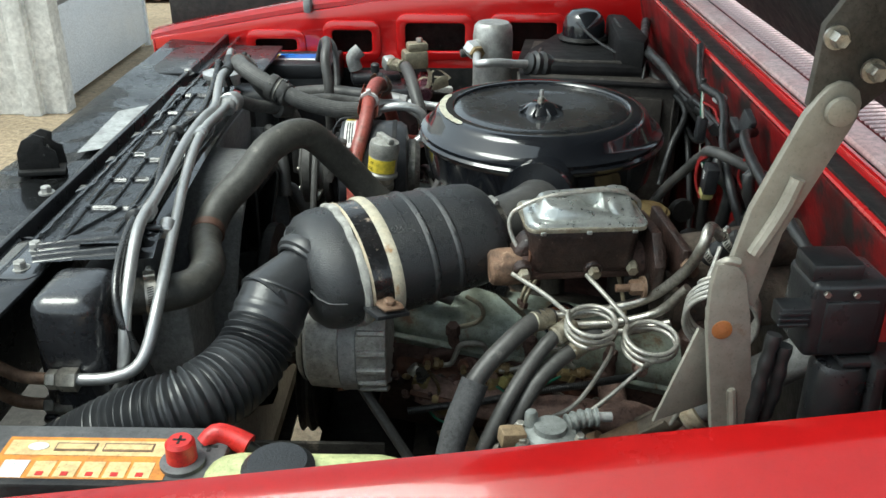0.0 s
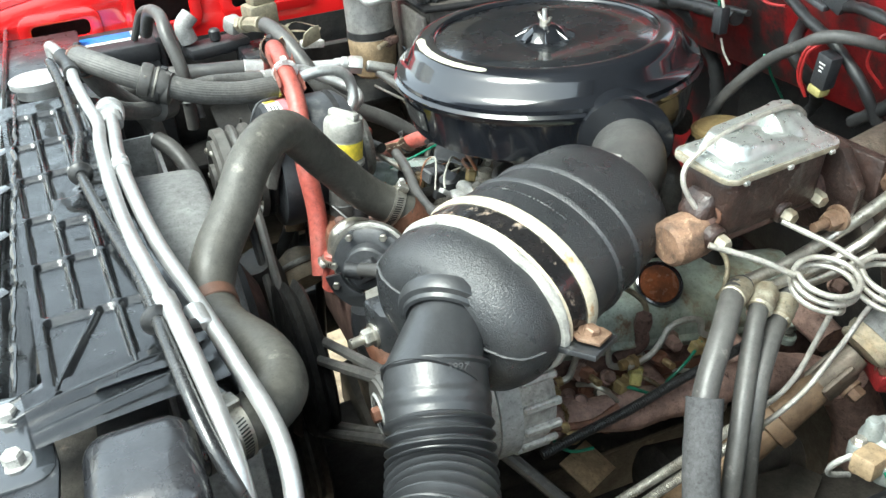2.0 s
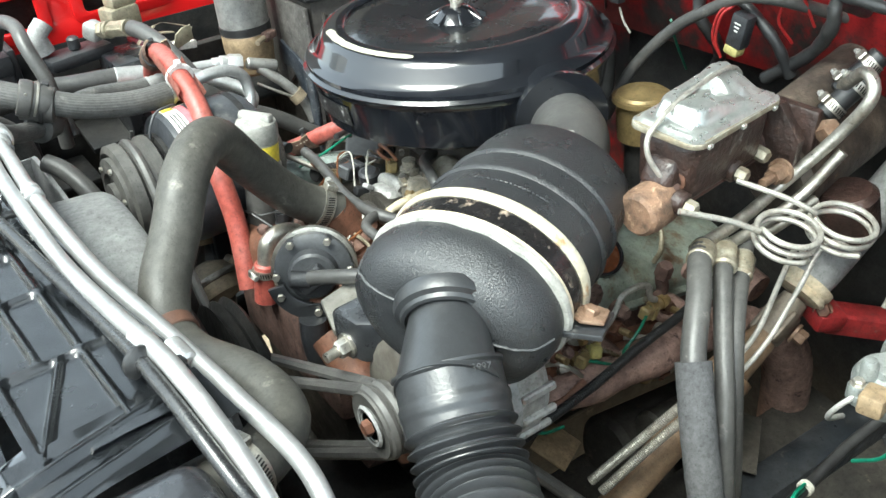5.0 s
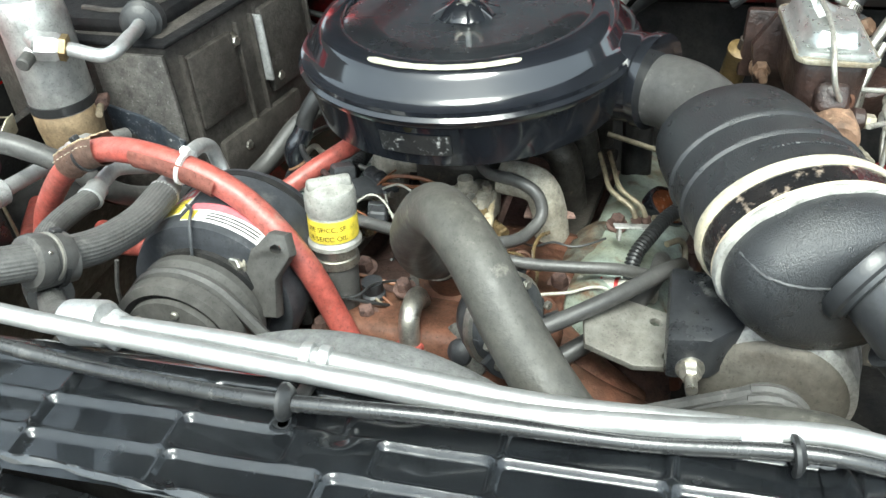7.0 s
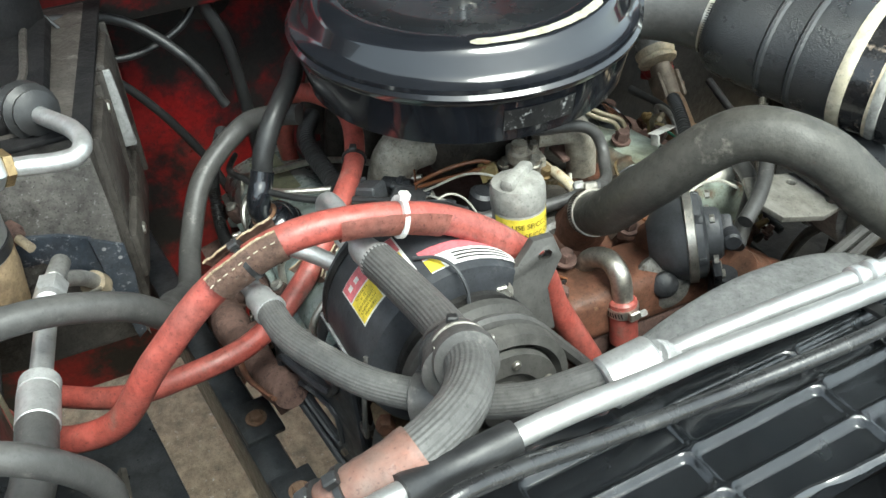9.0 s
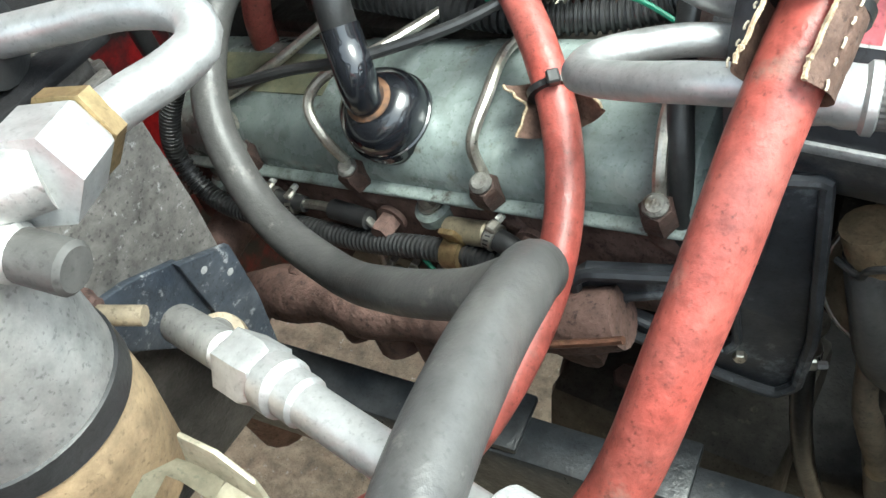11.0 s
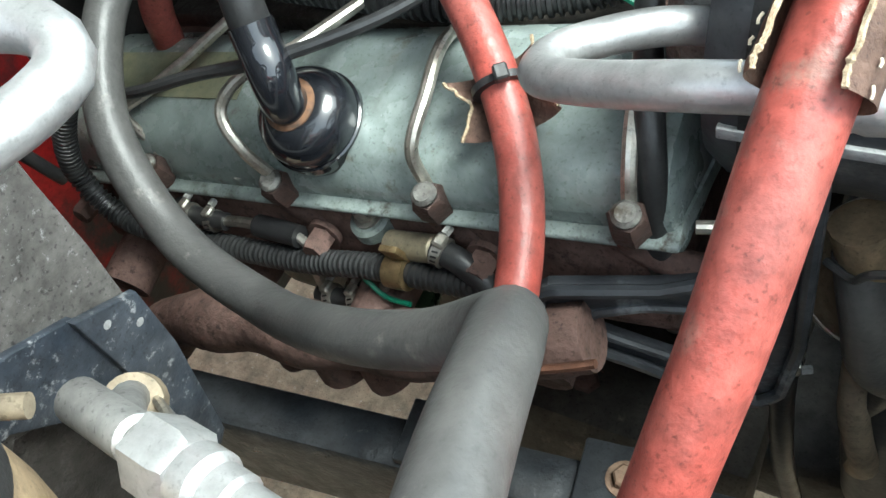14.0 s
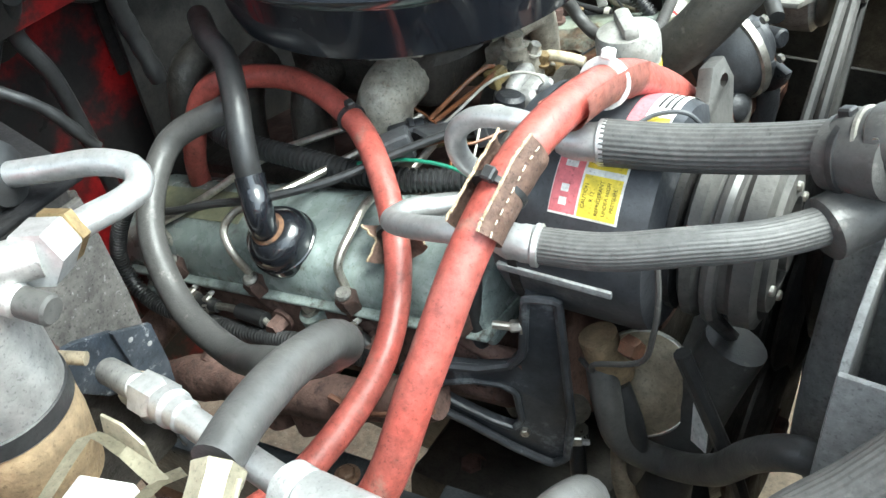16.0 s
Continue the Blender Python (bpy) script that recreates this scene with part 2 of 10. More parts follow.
def box(size, m=None, bevel=0.003, seg=2, bm=None, taper=1.0):
    """A box about m's origin with rounded edges; taper scales its top."""
    b = bmesh.new()
    bmesh.ops.create_cube(b, size=1)
    for v in b.verts:
        k = taper if v.co.z > 0 else 1.0
        v.co = Vector((v.co.x * size[0] * k, v.co.y * size[1] * k, v.co.z * size[2]))
    if bevel:
        bmesh.ops.bevel(b, geom=b.edges[:] + b.verts[:], offset=bevel, segments=seg, profile=0.5, affect="EDGES")
    b.transform(m or Matrix())
    if bm is None:
        return b
    me = bpy.data.meshes.new("join")
    b.to_mesh(me)
    b.free()
    bm.from_mesh(me)
    bpy.data.meshes.remove(me)
    return bm


def prism(outline, depth, m=None, bevel=0.002, bm=None):
    """Extrudes a flat outline of (x, y) by depth along z, laid by m."""
    b = bmesh.new()
    f = b.faces.new([b.verts.new((x, y, 0)) for x, y in outline])
    ext = bmesh.ops.extrude_face_region(b, geom=[f])
    bmesh.ops.translate(b, vec=(0, 0, depth), verts=[v for v in ext["geom"] if isinstance(v, bmesh.types.BMVert)])
    bmesh.ops.recalc_face_normals(b, faces=b.faces[:])
    if bevel:
        bmesh.ops.bevel(b, geom=b.edges[:], offset=bevel, segments=2, profile=0.5, affect="EDGES")
    b.transform(m or Matrix())
    if bm is None:
        return b
    me = bpy.data.meshes.new("join")
    b.to_mesh(me)
    b.free()
    bm.from_mesh(me)
    bpy.data.meshes.remove(me)
    return bm


def plate(outline, holes, depth, m, bevel=0.002):
    """A flat sheet with holes through it, as a bmesh: a filled curve given thickness."""
    cu = bpy.data.curves.new("sheet", "CURVE")
    cu.dimensions, cu.fill_mode, cu.extrude, cu.bevel_depth, cu.bevel_resolution = "2D", "BOTH", depth / 2, bevel, 1
    for loop in [outline, *holes]:
        s = cu.splines.new("POLY")
        s.points.add(len(loop) - 1)
        for q, (x, y) in zip(s.points, loop):
            q.co = (x, y, 0, 1)
        s.use_cyclic_u = True
    ob = bpy.data.objects.new("sheet", cu)
    me = bpy.data.meshes.new_from_object(ob)
    b = bmesh.new()
    b.from_mesh(me)
    bpy.data.objects.remove(ob)
    bpy.data.curves.remove(cu)
    bpy.data.meshes.remove(me)
    bmesh.ops.remove_doubles(b, verts=b.verts[:], dist=1e-5)
    b.transform(m)
    return b


def rounded(x0, y0, x1, y1, r, n=4):
    """The outline of a rectangle with round corners."""
    out = []
    for cx, cy, a in ((x1 - r, y1 - r, 0), (x0 + r, y1 - r, 90), (x0 + r, y0 + r, 180), (x1 - r, y0 + r, 270)):
        out += [(cx + r * math.cos(radians(a + 90 * k / n)), cy + r * math.sin(radians(a + 90 * k / n))) for k in range(n + 1)]
    return out


def along(a, b):
    """A pose at a whose z points to b."""
    a, b = Vector(a), Vector(b)
    return Matrix.Translation(a) @ (b - a).to_track_quat("Z", "Y").to_matrix().to_4x4()


def rod(a, b, r, seg=16, bevel=0.0, bm=None, r2=None):
    h = (Vector(b) - Vector(a)).length
    e = bevel
    r2 = r if r2 is None else r2
    return lathe([(max(r - e, 0.0005), 0), (r, e), (r2, h - e), (max(r2 - e, 0.0005), h)] if e else [(r, 0), (r2, h)], along(a, b), seg, bm)


def hex_head(a, b, r, washer=0.0, bm=None):
    """A hexagonal bolt head or nut that stands from a to b."""
    h = (Vector(b) - Vector(a)).length
    bm = bm or bmesh.new()
    if washer:
        lathe([(washer, 0), (washer, h * 0.22)], along(a, b), 20, bm)
    return lathe([(r, h * 0.15), (r, h * 0.85), (r * 0.82, h), (r * 0.3, h * 0.98)], along(a, b), 6, bm)


def clamp(p, q, r, parent=None, w=0.011):
    """A worm-drive band round a hose at p, whose axis runs to q, with its screw."""
    m = along(p, q)
    c = part("hose_clamp", lathe([(r, -w / 2), (r + 0.0012, -w / 2), (r + 0.0012, w / 2), (r, w / 2)], m, 24), STEEL, parent, "zinc worm-drive clamp")
    k = min(1.0, 0.45 + r * 28)
    part("screw_housing", box((0.013 * k, 0.0065 * k, w + 0.001), m @ pose(0, r + 0.0036 * k, 0), 0.0012, 1), STEEL, c)
    part("screw", hex_head(m @ Vector((0.004 * k, r + 0.0052 * k, 0)), m @ Vector((0.0145 * k, r + 0.0052 * k, 0)), 0.0042 * k), CLEAN_CAST, c, "bright screw head")
    slots = bmesh.new()
    n = int(2 * math.pi * r / 0.0030)
    for j in range(n):
        t = 90 + 40 + 280 * j / (n - 1)
        box((0.0005, 0.0011, w * 0.58), m @ pose(0, 0, 0, 0, 0, t) @ pose(r + 0.00125, 0, 0, 14, 0, 0), 0, 1, slots)
    part("band_slots", slots, DARK, c, "dark worm slots in the band")
    return c


# ---- the ground and the garage ----
def sheet(name, bm, material, label, category):
    return tagged(part(name, bm, material), label, category, kind="structure")


def rippled(w, d, nx, ny, thick, amp, scale, m):
    """A sheet of pressed metal with soft dents."""
    bm = bmesh.new()
    rows = []
    for i in range(nx + 1):
        rows.append([])
        for j in range(ny + 1):
            x, y = (i / nx - 0.5) * w, (j / ny - 0.5) * d
            q = Vector((x, y, 0)) * scale
            z = amp * (noise.noise(q) + 0.4 * noise.noise(q * 3.1))
            rows[-1].append(bm.verts.new((x, y, z)))
    for a, b in zip(rows, rows[1:]):
        for j in range(ny):
            bm.faces.new((a[j], b[j], b[j + 1], a[j + 1]))
    bmesh.ops.solidify(bm, geom=bm.faces[:], thickness=thick)
    bmesh.ops.recalc_face_normals(bm, faces=bm.faces[:])
    bm.transform(m)
    return bm


def ground():
    bm = bmesh.new()
    bmesh.ops.create_grid(bm, x_segments=40, y_segments=40, size=60)
    for v in bm.verts:
        v.co.z = 0.01 * noise.noise(v.co * 0.3) if v.co.length > 4 else 0
    sheet("ground", bm, CONCRETE, "tan worn concrete driveway with dirt and pebbles", "ground")


def garage():
    sheet("wall_garage", box((4.6, 1.66, 2.9), pose(-4.76, 4.49, 1.45), 0.01), WHITE_WOOD, "weathered white painted garage wall", "wall")
    door = tagged(new("door_1"), "white sectional garage door, closed", "garage door", kind="structure")
    for k in range(4):
        part("panel", box((0.035, 1.52, 0.52), pose(-2.43, 4.58, 0.29 + 0.545 * k), 0.006), WHITE_DOOR, door)
        part("joint", box((0.02, 1.52, 0.03), pose(-2.43, 4.58, 0.56 + 0.545 * k), 0.002), SHROUD, door, "grey joint between the sections")
    part("edge_trim", box((0.04, 0.03, 2.2), pose(-2.42, 5.36, 1.1), 0.004), WHITE_DOOR, door)
    tagged(part("trim", box((0.14, 0.13, 2.6), pose(-2.41, 3.745, 1.3), 0.008), WHITE_WOOD), "weathered white wooden door post, paint peeling", "post", kind="structure")
    tagged(part("trim", box((0.10, 0.05, 2.6), pose(-2.52, 3.655, 1.3), 0.006), WHITE_WOOD), "peeling white corner board of the garage", "trim", kind="structure")


def far_wall():
    # Unseen wall, added so that the air cleaner's lid mirrors something dark.
    sheet("wall_backdrop", box((11.7, 0.2, 6.0), pose(4.7, 11.2, 3.0), 0.02), DARK_BACKDROP, "unseen dark wall added for the air cleaner's lid to mirror", "wall")


DARK_BACKDROP = mat("dark_backdrop_surface", (0.045, 0.040, 0.033), 0.8, col2=(0.07, 0.06, 0.048), scale=3, bump=0.4, bscale=30)
ground()
garage()
far_wall()
MULCH = mat("red_brown_leaf_litter", (0.17, 0.075, 0.05), 0.9, col2=(0.10, 0.05, 0.03), scale=25, bump=1.0, bscale=40, dust=(0.22, 0.14, 0.08), dust_at=0.55, dscale=30)
tagged(part("planting_bed", rippled(7.0, 3.4, 80, 40, 0.03, 0.03, 9.0, pose(0.4, 8.65, 0.03)), MULCH), "planting bed covered in red-brown fallen leaves", "planting bed", kind="stuff")


# ---- the truck's body round the engine bay ----
def fender_driver():
    f = thing("fender", "glossy red driver's side front fender of a truck", "fender")
    prof = [(0.000, -0.045), (0.0, -0.006), (-0.003, -0.001), (-0.010, 0.0), (-0.020, -0.001), (-0.026, -0.003), (-0.032, -0.006), (-0.08, -0.027), (-0.13, -0.050), (-0.19, -0.085), (-0.235, -0.125), (-0.26, -0.17), (-0.27, -0.25), (-0.275, -0.5)]
    bm = bmesh.new()
    rows = []
    for k in range(25):
        s = k / 24
        x = -1.0 + 1.75 * s
        y0, z0 = -0.75, 1.162 + 0.1425 * (min(x, 0.3) + 0.23)
        rows.append([bm.verts.new((x, y0 + dy, z0 + dz)) for dy, dz in prof])
    for a, b in zip(rows, rows[1:]):
        for i in range(len(prof) - 1):
            bm.faces.new((a[i], b[i], b[i + 1], a[i + 1]))
    bmesh.ops.solidify(bm, geom=bm.faces[:], thickness=0.002)
    bmesh.ops.recalc_face_normals(bm, faces=bm.faces[:])
    part("outer_panel", bm, RED_PAINT, f)
    part("inner_apron", box((1.5, 0.01, 0.5), pose(-0.15, -0.735, 0.86, -8), 0.003), DARK, f, "grimy black inner apron")
    part("front_flange", box((0.02, 0.3, 0.5), pose(-0.99, -0.9, 0.9), 0.004), RED_PAINT, f)


def fender_passenger():
    f = thing("fender", "red passenger's side front fender with openings in its inner panel", "fender")
    spans = ((-0.541, -0.446, 1.083, 1.114), (-0.375, -0.284, 1.080, 1.133), (-0.218, -0.085, 1.083, 1.148), (-0.02, 0.11, 1.083, 1.15))
    holes = [rounded(x0, z0 - 1.1, x1, z1 - 1.1, 0.011) for x0, x1, z0, z1 in spans]
    out = [(-0.755, -0.010), (-0.5, -0.06), (0.42, -0.10), (0.42, 0.108), (-0.1, 0.103), (-0.283, 0.087), (-0.5, 0.055), (-0.755, 0.010)]
    part("inner_panel", plate(out, holes, 0.003, pose(0, 0.72, 1.10, 90), 0.002), RED_PAINT, f)
    for x0, x1, z0, z1 in spans:
        w, h = x1 - x0 + 0.028, z1 - z0 + 0.028
        part("opening_rim", plate(rounded(-w / 2, -h / 2, w / 2, h / 2, 0.02), [rounded(-w / 2 + 0.014, -h / 2 + 0.014, w / 2 - 0.014, h / 2 - 0.014, 0.011)], 0.004, pose((x0 + x1) / 2, 0.7165, (z0 + z1) / 2, 90), 0.003), RED_PAINT, f)
    prof = [(0.0, 0.0), (0.003, 0.009), (0.016, 0.016), (0.05, 0.016), (0.12, 0.006), (0.2, -0.03), (0.23, -0.1), (0.24, -0.4)]
    bm = bmesh.new()
    rows = []
    for x, z in ((-0.765, 1.108), (-0.70, 1.122), (-0.6, 1.141), (-0.5, 1.158), (-0.4, 1.174), (-0.283, 1.189), (-0.2, 1.197), (-0.1, 1.204), (0.1, 1.208), (0.42, 1.210), (0.8, 1.21)):
        rows.append([bm.verts.new((x, 0.718 + dy, z + dz)) for dy, dz in prof])
    for a, b in zip(rows, rows[1:]):
        for i in range(len(prof) - 1):
            bm.faces.new((a[i], a[i + 1], b[i + 1], b[i]))
    bmesh.ops.solidify(bm, geom=bm.faces[:], thickness=0.002)
    bmesh.ops.recalc_face_normals(bm, faces=bm.faces[:])
    part("outer_panel", bm, RED_PAINT, f)
    part("front_flange", prism([(0, 0), (0.25, 0.0), (0.25, -0.4), (0, -0.1)], 0.004, pose(-0.763, 0.72, 1.108, 90, 0, 90), 0.001), RED_PAINT, f)
    part("wheelhouse", box((1.2, 0.012, 0.42), pose(-0.2, 0.735, 0.84, 4), 0.003), DARK, f, "grimy black wheelhouse panel")
    part("backing", box((1.1, 0.01, 0.22), pose(-0.2, 0.83, 1.07), 0.003), DARK, f)
    part("latch_bumper", box((0.016, 0.03, 0.03), pose(-0.42, 0.716, 1.183), 0.004), SHROUD, f, "grey rubber bumper on the fender's edge")


def firewall():
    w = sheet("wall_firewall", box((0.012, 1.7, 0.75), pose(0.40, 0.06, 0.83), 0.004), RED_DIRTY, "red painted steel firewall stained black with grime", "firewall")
    c = thing("cowl", "red cowl with a bare metal louvred air intake", "cowl")
    m = pose(0.314, 0.05, 1.248, 0, -3, 0)
    part("front_lip", box((0.03, 1.62, 0.010), m @ pose(0.012, 0, -0.004), 0.004), LOUVRE, c, "bare white metal lip")
    part("lip_step", box((0.010, 1.62, 0.014), m @ pose(-0.010, 0, -0.012), 0.003), RED_PAINT, c)
    part("seal_channel", box((0.030, 1.62, 0.008), pose(0.293, 0.05, 1.2285), 0.002), DARK, c, "dark grimy seal channel under the lip")
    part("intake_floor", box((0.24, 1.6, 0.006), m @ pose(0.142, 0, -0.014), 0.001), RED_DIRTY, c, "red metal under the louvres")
    part("rear_lip", box((0.16, 1.62, 0.012), m @ pose(0.34, 0, 0.002), 0.004), RED_PAINT, c)
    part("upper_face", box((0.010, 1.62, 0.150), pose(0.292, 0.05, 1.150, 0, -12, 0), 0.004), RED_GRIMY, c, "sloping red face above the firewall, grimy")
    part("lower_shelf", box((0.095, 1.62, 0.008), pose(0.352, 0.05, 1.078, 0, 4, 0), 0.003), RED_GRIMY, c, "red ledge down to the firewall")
    part("crease", tube([(0.2745, -0.74, 1.2275), (0.2745, 0.0, 1.2275), (0.2745, 0.84, 1.2275)], 0.004, 8, 0.05), RED_PAINT, c)
    slat = None
    for k in range(120):
        y = -0.79 + 1.58 * k / 119
        q = m @ pose(0.142, y, 0.000, 4, 0, 0)
        if slat is None:
            slat = part("louvre", box((0.225, 0.0062, 0.003), None, 0.0008, 1), LOUVRE, c)
            slat.matrix_basis = q
        else:
            o = new("louvre", slat.data)
            o.parent, o.matrix_basis = c, q
    a = thing("wiper_arm", "silver windscreen wiper pivot on the cowl", "wiper")
    part("pivot", rod(m @ Vector((0.08, 0.06, 0)), m @ Vector((0.08, 0.06, 0.03)), 0.013, bevel=0.003), ALU, a)
    part("arm", box((0.1, 0.016, 0.012), m @ pose(0.11, 0.075, 0.028, 0, 0, 20), 0.004), ALU, a)


def hood():
    w = thing("cab", "red truck cab with a dark windscreen behind the cowl", "cab")
    part("windscreen", box((0.012, 1.35, 0.72), pose(0.88, 0.0, 1.50, 0, 42, 0), 0.004), SCREEN, w, "dark glass windscreen")
    part("roof", box((1.2, 1.45, 0.04), pose(1.72, 0.0, 1.79), 0.02), RED_PAINT, w)
    for y in (-0.71, 0.71):
        part("pillar", box((0.06, 0.07, 0.80), pose(0.87, y, 1.50, 0, 42, 0), 0.02), RED_PAINT, w)
        part("door_panel", box((1.5, 0.05, 0.7), pose(1.5, y * 1.18, 0.95), 0.02), RED_PAINT, w)
    part("dash_top", box((0.5, 1.4, 0.05), pose(0.85, 0, 1.20), 0.02), DARK, w)
    h = thing("hood", "open red hood with dark insulation, held up over the engine bay", "hood")
    m = pose(0.315, 0.0, 1.30, 0, 56, 0)
    part("outer_skin", box((1.2, 1.5, 0.006), m @ pose(-0.60, 0, 0.03), 0.002), RED_PAINT, h)
    part("inner_frame", plate(rounded(-1.18, -0.74, -0.02, 0.74, 0.05), [rounded(-1.04, -0.60, -0.14, 0.60, 0.06)], 0.012, m, 0.006), DARK, h, "dark underside frame")
    part("insulation", box((0.92, 1.22, 0.014), m @ pose(-0.59, 0, 0.012), 0.006), DARK, h, "dark matt insulation pad")
    part("side_flange", box((1.16, 0.02, 0.05), m @ pose(-0.60, -0.735, 0.005), 0.005), DARK, h)
    part("side_flange", box((1.16, 0.02, 0.05), m @ pose(-0.60, 0.735, 0.005), 0.005), DARK, h)


SCREEN = mat("dark_glass", (0.01, 0.012, 0.012), 0.06, col2=(0.012, 0.014, 0.014), scale=2, bump=0)
LOUVRE = mat("bare_louvre_metal", (0.66, 0.52, 0.52), 0.45, 0.2, col2=(0.58, 0.38, 0.38), scale=10, bump=0.1)
fender_driver()
fender_passenger()
firewall()
hood()


BAFFLE_BLACK = mat("gloss_black_pressed_sheet", (0.014, 0.016, 0.019), 0.20, col2=(0.024, 0.026, 0.029), scale=14, bump=0.10, bscale=50, spec=0.9, coat=1.0, rvar=0.10, dust=(0.12, 0.12, 0.118), dust_at=0.70, dscale=70, grain=0.25)
STRIP_PAINT = mat("worn_black_sheet_paint", (0.012, 0.013, 0.015), 0.22, col2=(0.03, 0.031, 0.032), scale=12, bump=0.2, bscale=90, coat=1.0, dust=(0.19, 0.18, 0.165), dust_at=0.62, dscale=40, grain=0.3, rvar=0.15)
WORN_PAPER = mat("worn_paper_sticker", (0.42, 0.43, 0.43), 0.5, col2=(0.22, 0.22, 0.22), scale=40, bump=0.2, dust=(0.05, 0.05, 0.05), dust_at=0.62, dscale=60)


def radiator_support():
    s = thing("radiator_support", "black painted radiator support with bolts and worn paper sticker", "radiator support")
    part("front_strip", rippled(0.172, 1.62, 12, 90, 0.006, 0.0032, 9.0, pose(-0.635, 0.03, 1.103, 0, 4, 0)), STRIP_PAINT, s)
    part("strip_ridge", tube([(-0.574, -0.76 + 0.08 * k, 1.1125 + 0.0015 * noise.noise(Vector((k * 0.9, 1, 0)))) for k in range(21)], 0.0036, 8, 0.012), STRIP_PAINT, s, "folded ridge along the sheet")
    part("front_face", box((0.006, 1.6, 0.3), pose(-0.72, 0.03, 0.95), 0.002), BLACK_PANEL, s)
    part("end_plate", plate([(-0.66, -0.62), (-0.545, -0.62), (-0.535, -0.38), (-0.545, -0.30), (-0.66, -0.28)], [[(-0.585 + 0.009 * math.cos(q), -0.275 - 0.02 + 0.006 * math.sin(q)) for q in (0.5 * i for i in range(12))], [(-0.575 + 0.009 * math.cos(q), -0.42 + 0.007 * math.sin(q)) for q in (0.5 * i for i in range(12))], [(-0.575 + 0.011 * math.cos(q), -0.465 + 0.008 * math.sin(q)) for q in (0.5 * i for i in range(12))]], 0.003, pose(0, 0, 1.109), 0.001), BLACK_PANEL, s)
    part("end_plate", box((0.22, 0.22, 0.006), pose(-0.58, 0.56, 1.104, 0, 0, 0), 0.002), BLACK_PANEL, s)
    part("rear_flange", box((0.008, 1.4, 0.10), pose(-0.60, 0.03, 1.07), 0.002), BLACK_PANEL, s)
    for x, y in ((-0.563, -0.323), (-0.559, -0.371), (-0.60, 0.42), (-0.62, -0.16)):
        part("bolt", hex_head((x, y, 1.112), (x, y, 1.122), 0.0070, 0.0102), CLEAN_CAST, s, "zinc bolt with a washer")
    lt = thing("hood_latch", "black steel hood latch on the radiator support", "latch")
    part("base", box((0.06, 0.05, 0.006), pose(-0.664, -0.068, 1.112, 0, 4, 20), 0.001), DARK, lt)
    for dy in (-0.012, 0.012):
        part("cheek", prism([(-0.026, 0), (0.026, 0), (0.024, 0.026), (0.012, 0.034), (0.014, 0.046), (0.0, 0.052), (-0.016, 0.044), (-0.024, 0.028)], 0.004, pose(-0.664, -0.066 + dy, 1.112, 90, 0, 20), 0.001), DARK, lt)
    part("spring", tube([(-0.664 + 0.010 * math.cos(q * 0.7), -0.078 + 0.0022 * q, 1.132 + 0.010 * math.sin(q * 0.7)) for q in range(12)], 0.0022, 8, 0.003), DARK, lt)
    part("sticker", prism([(-0.655, 0.20), (-0.615, 0.235), (-0.60, 0.03), (-0.645, 0.0)], 0.0006, pose(0, 0, 1.1085, 0, 0, 0), 0), WORN_PAPER, s, "worn white paper sticker")


def relief(w, d, nx, ny, height, m, thick=0.003):
    """A pressed sheet whose height is a function of its own (x, y)."""
    bm = bmesh.new()
    rows = []
    for i in range(nx + 1):
        x = (i / nx - 0.5) * w
        rows.append([bm.verts.new((x, (j / ny - 0.5) * d, height(x, (j / ny - 0.5) * d))) for j in range(ny + 1)])
    for a, b in zip(rows, rows[1:]):
        for j in range(ny):
            bm.faces.new((a[j], b[j], b[j + 1], a[j + 1]))
    bmesh.ops.solidify(bm, geom=bm.faces[:], thickness=thick)
    bmesh.ops.recalc_face_normals(bm, faces=bm.faces[:])
    bm.transform(m)
    return bm


def pan(x, y, x0, y0, x1, y1, slope=0.0036, r=0.005):
    """How far a place lies out of a sunken, round-cornered pan: 0 on its floor, 1 on the rib."""
    qx, qy = abs(x - (x0 + x1) / 2) - (x1 - x0) / 2 + r, abs(y - (y0 + y1) / 2) - (y1 - y0) / 2 + r
    out = math.hypot(max(qx, 0), max(qy, 0)) + min(max(qx, qy), 0) - r
    k = min(max((out + slope * 0.5) / slope, 0), 1)
    return k * k * (3 - 2 * k)


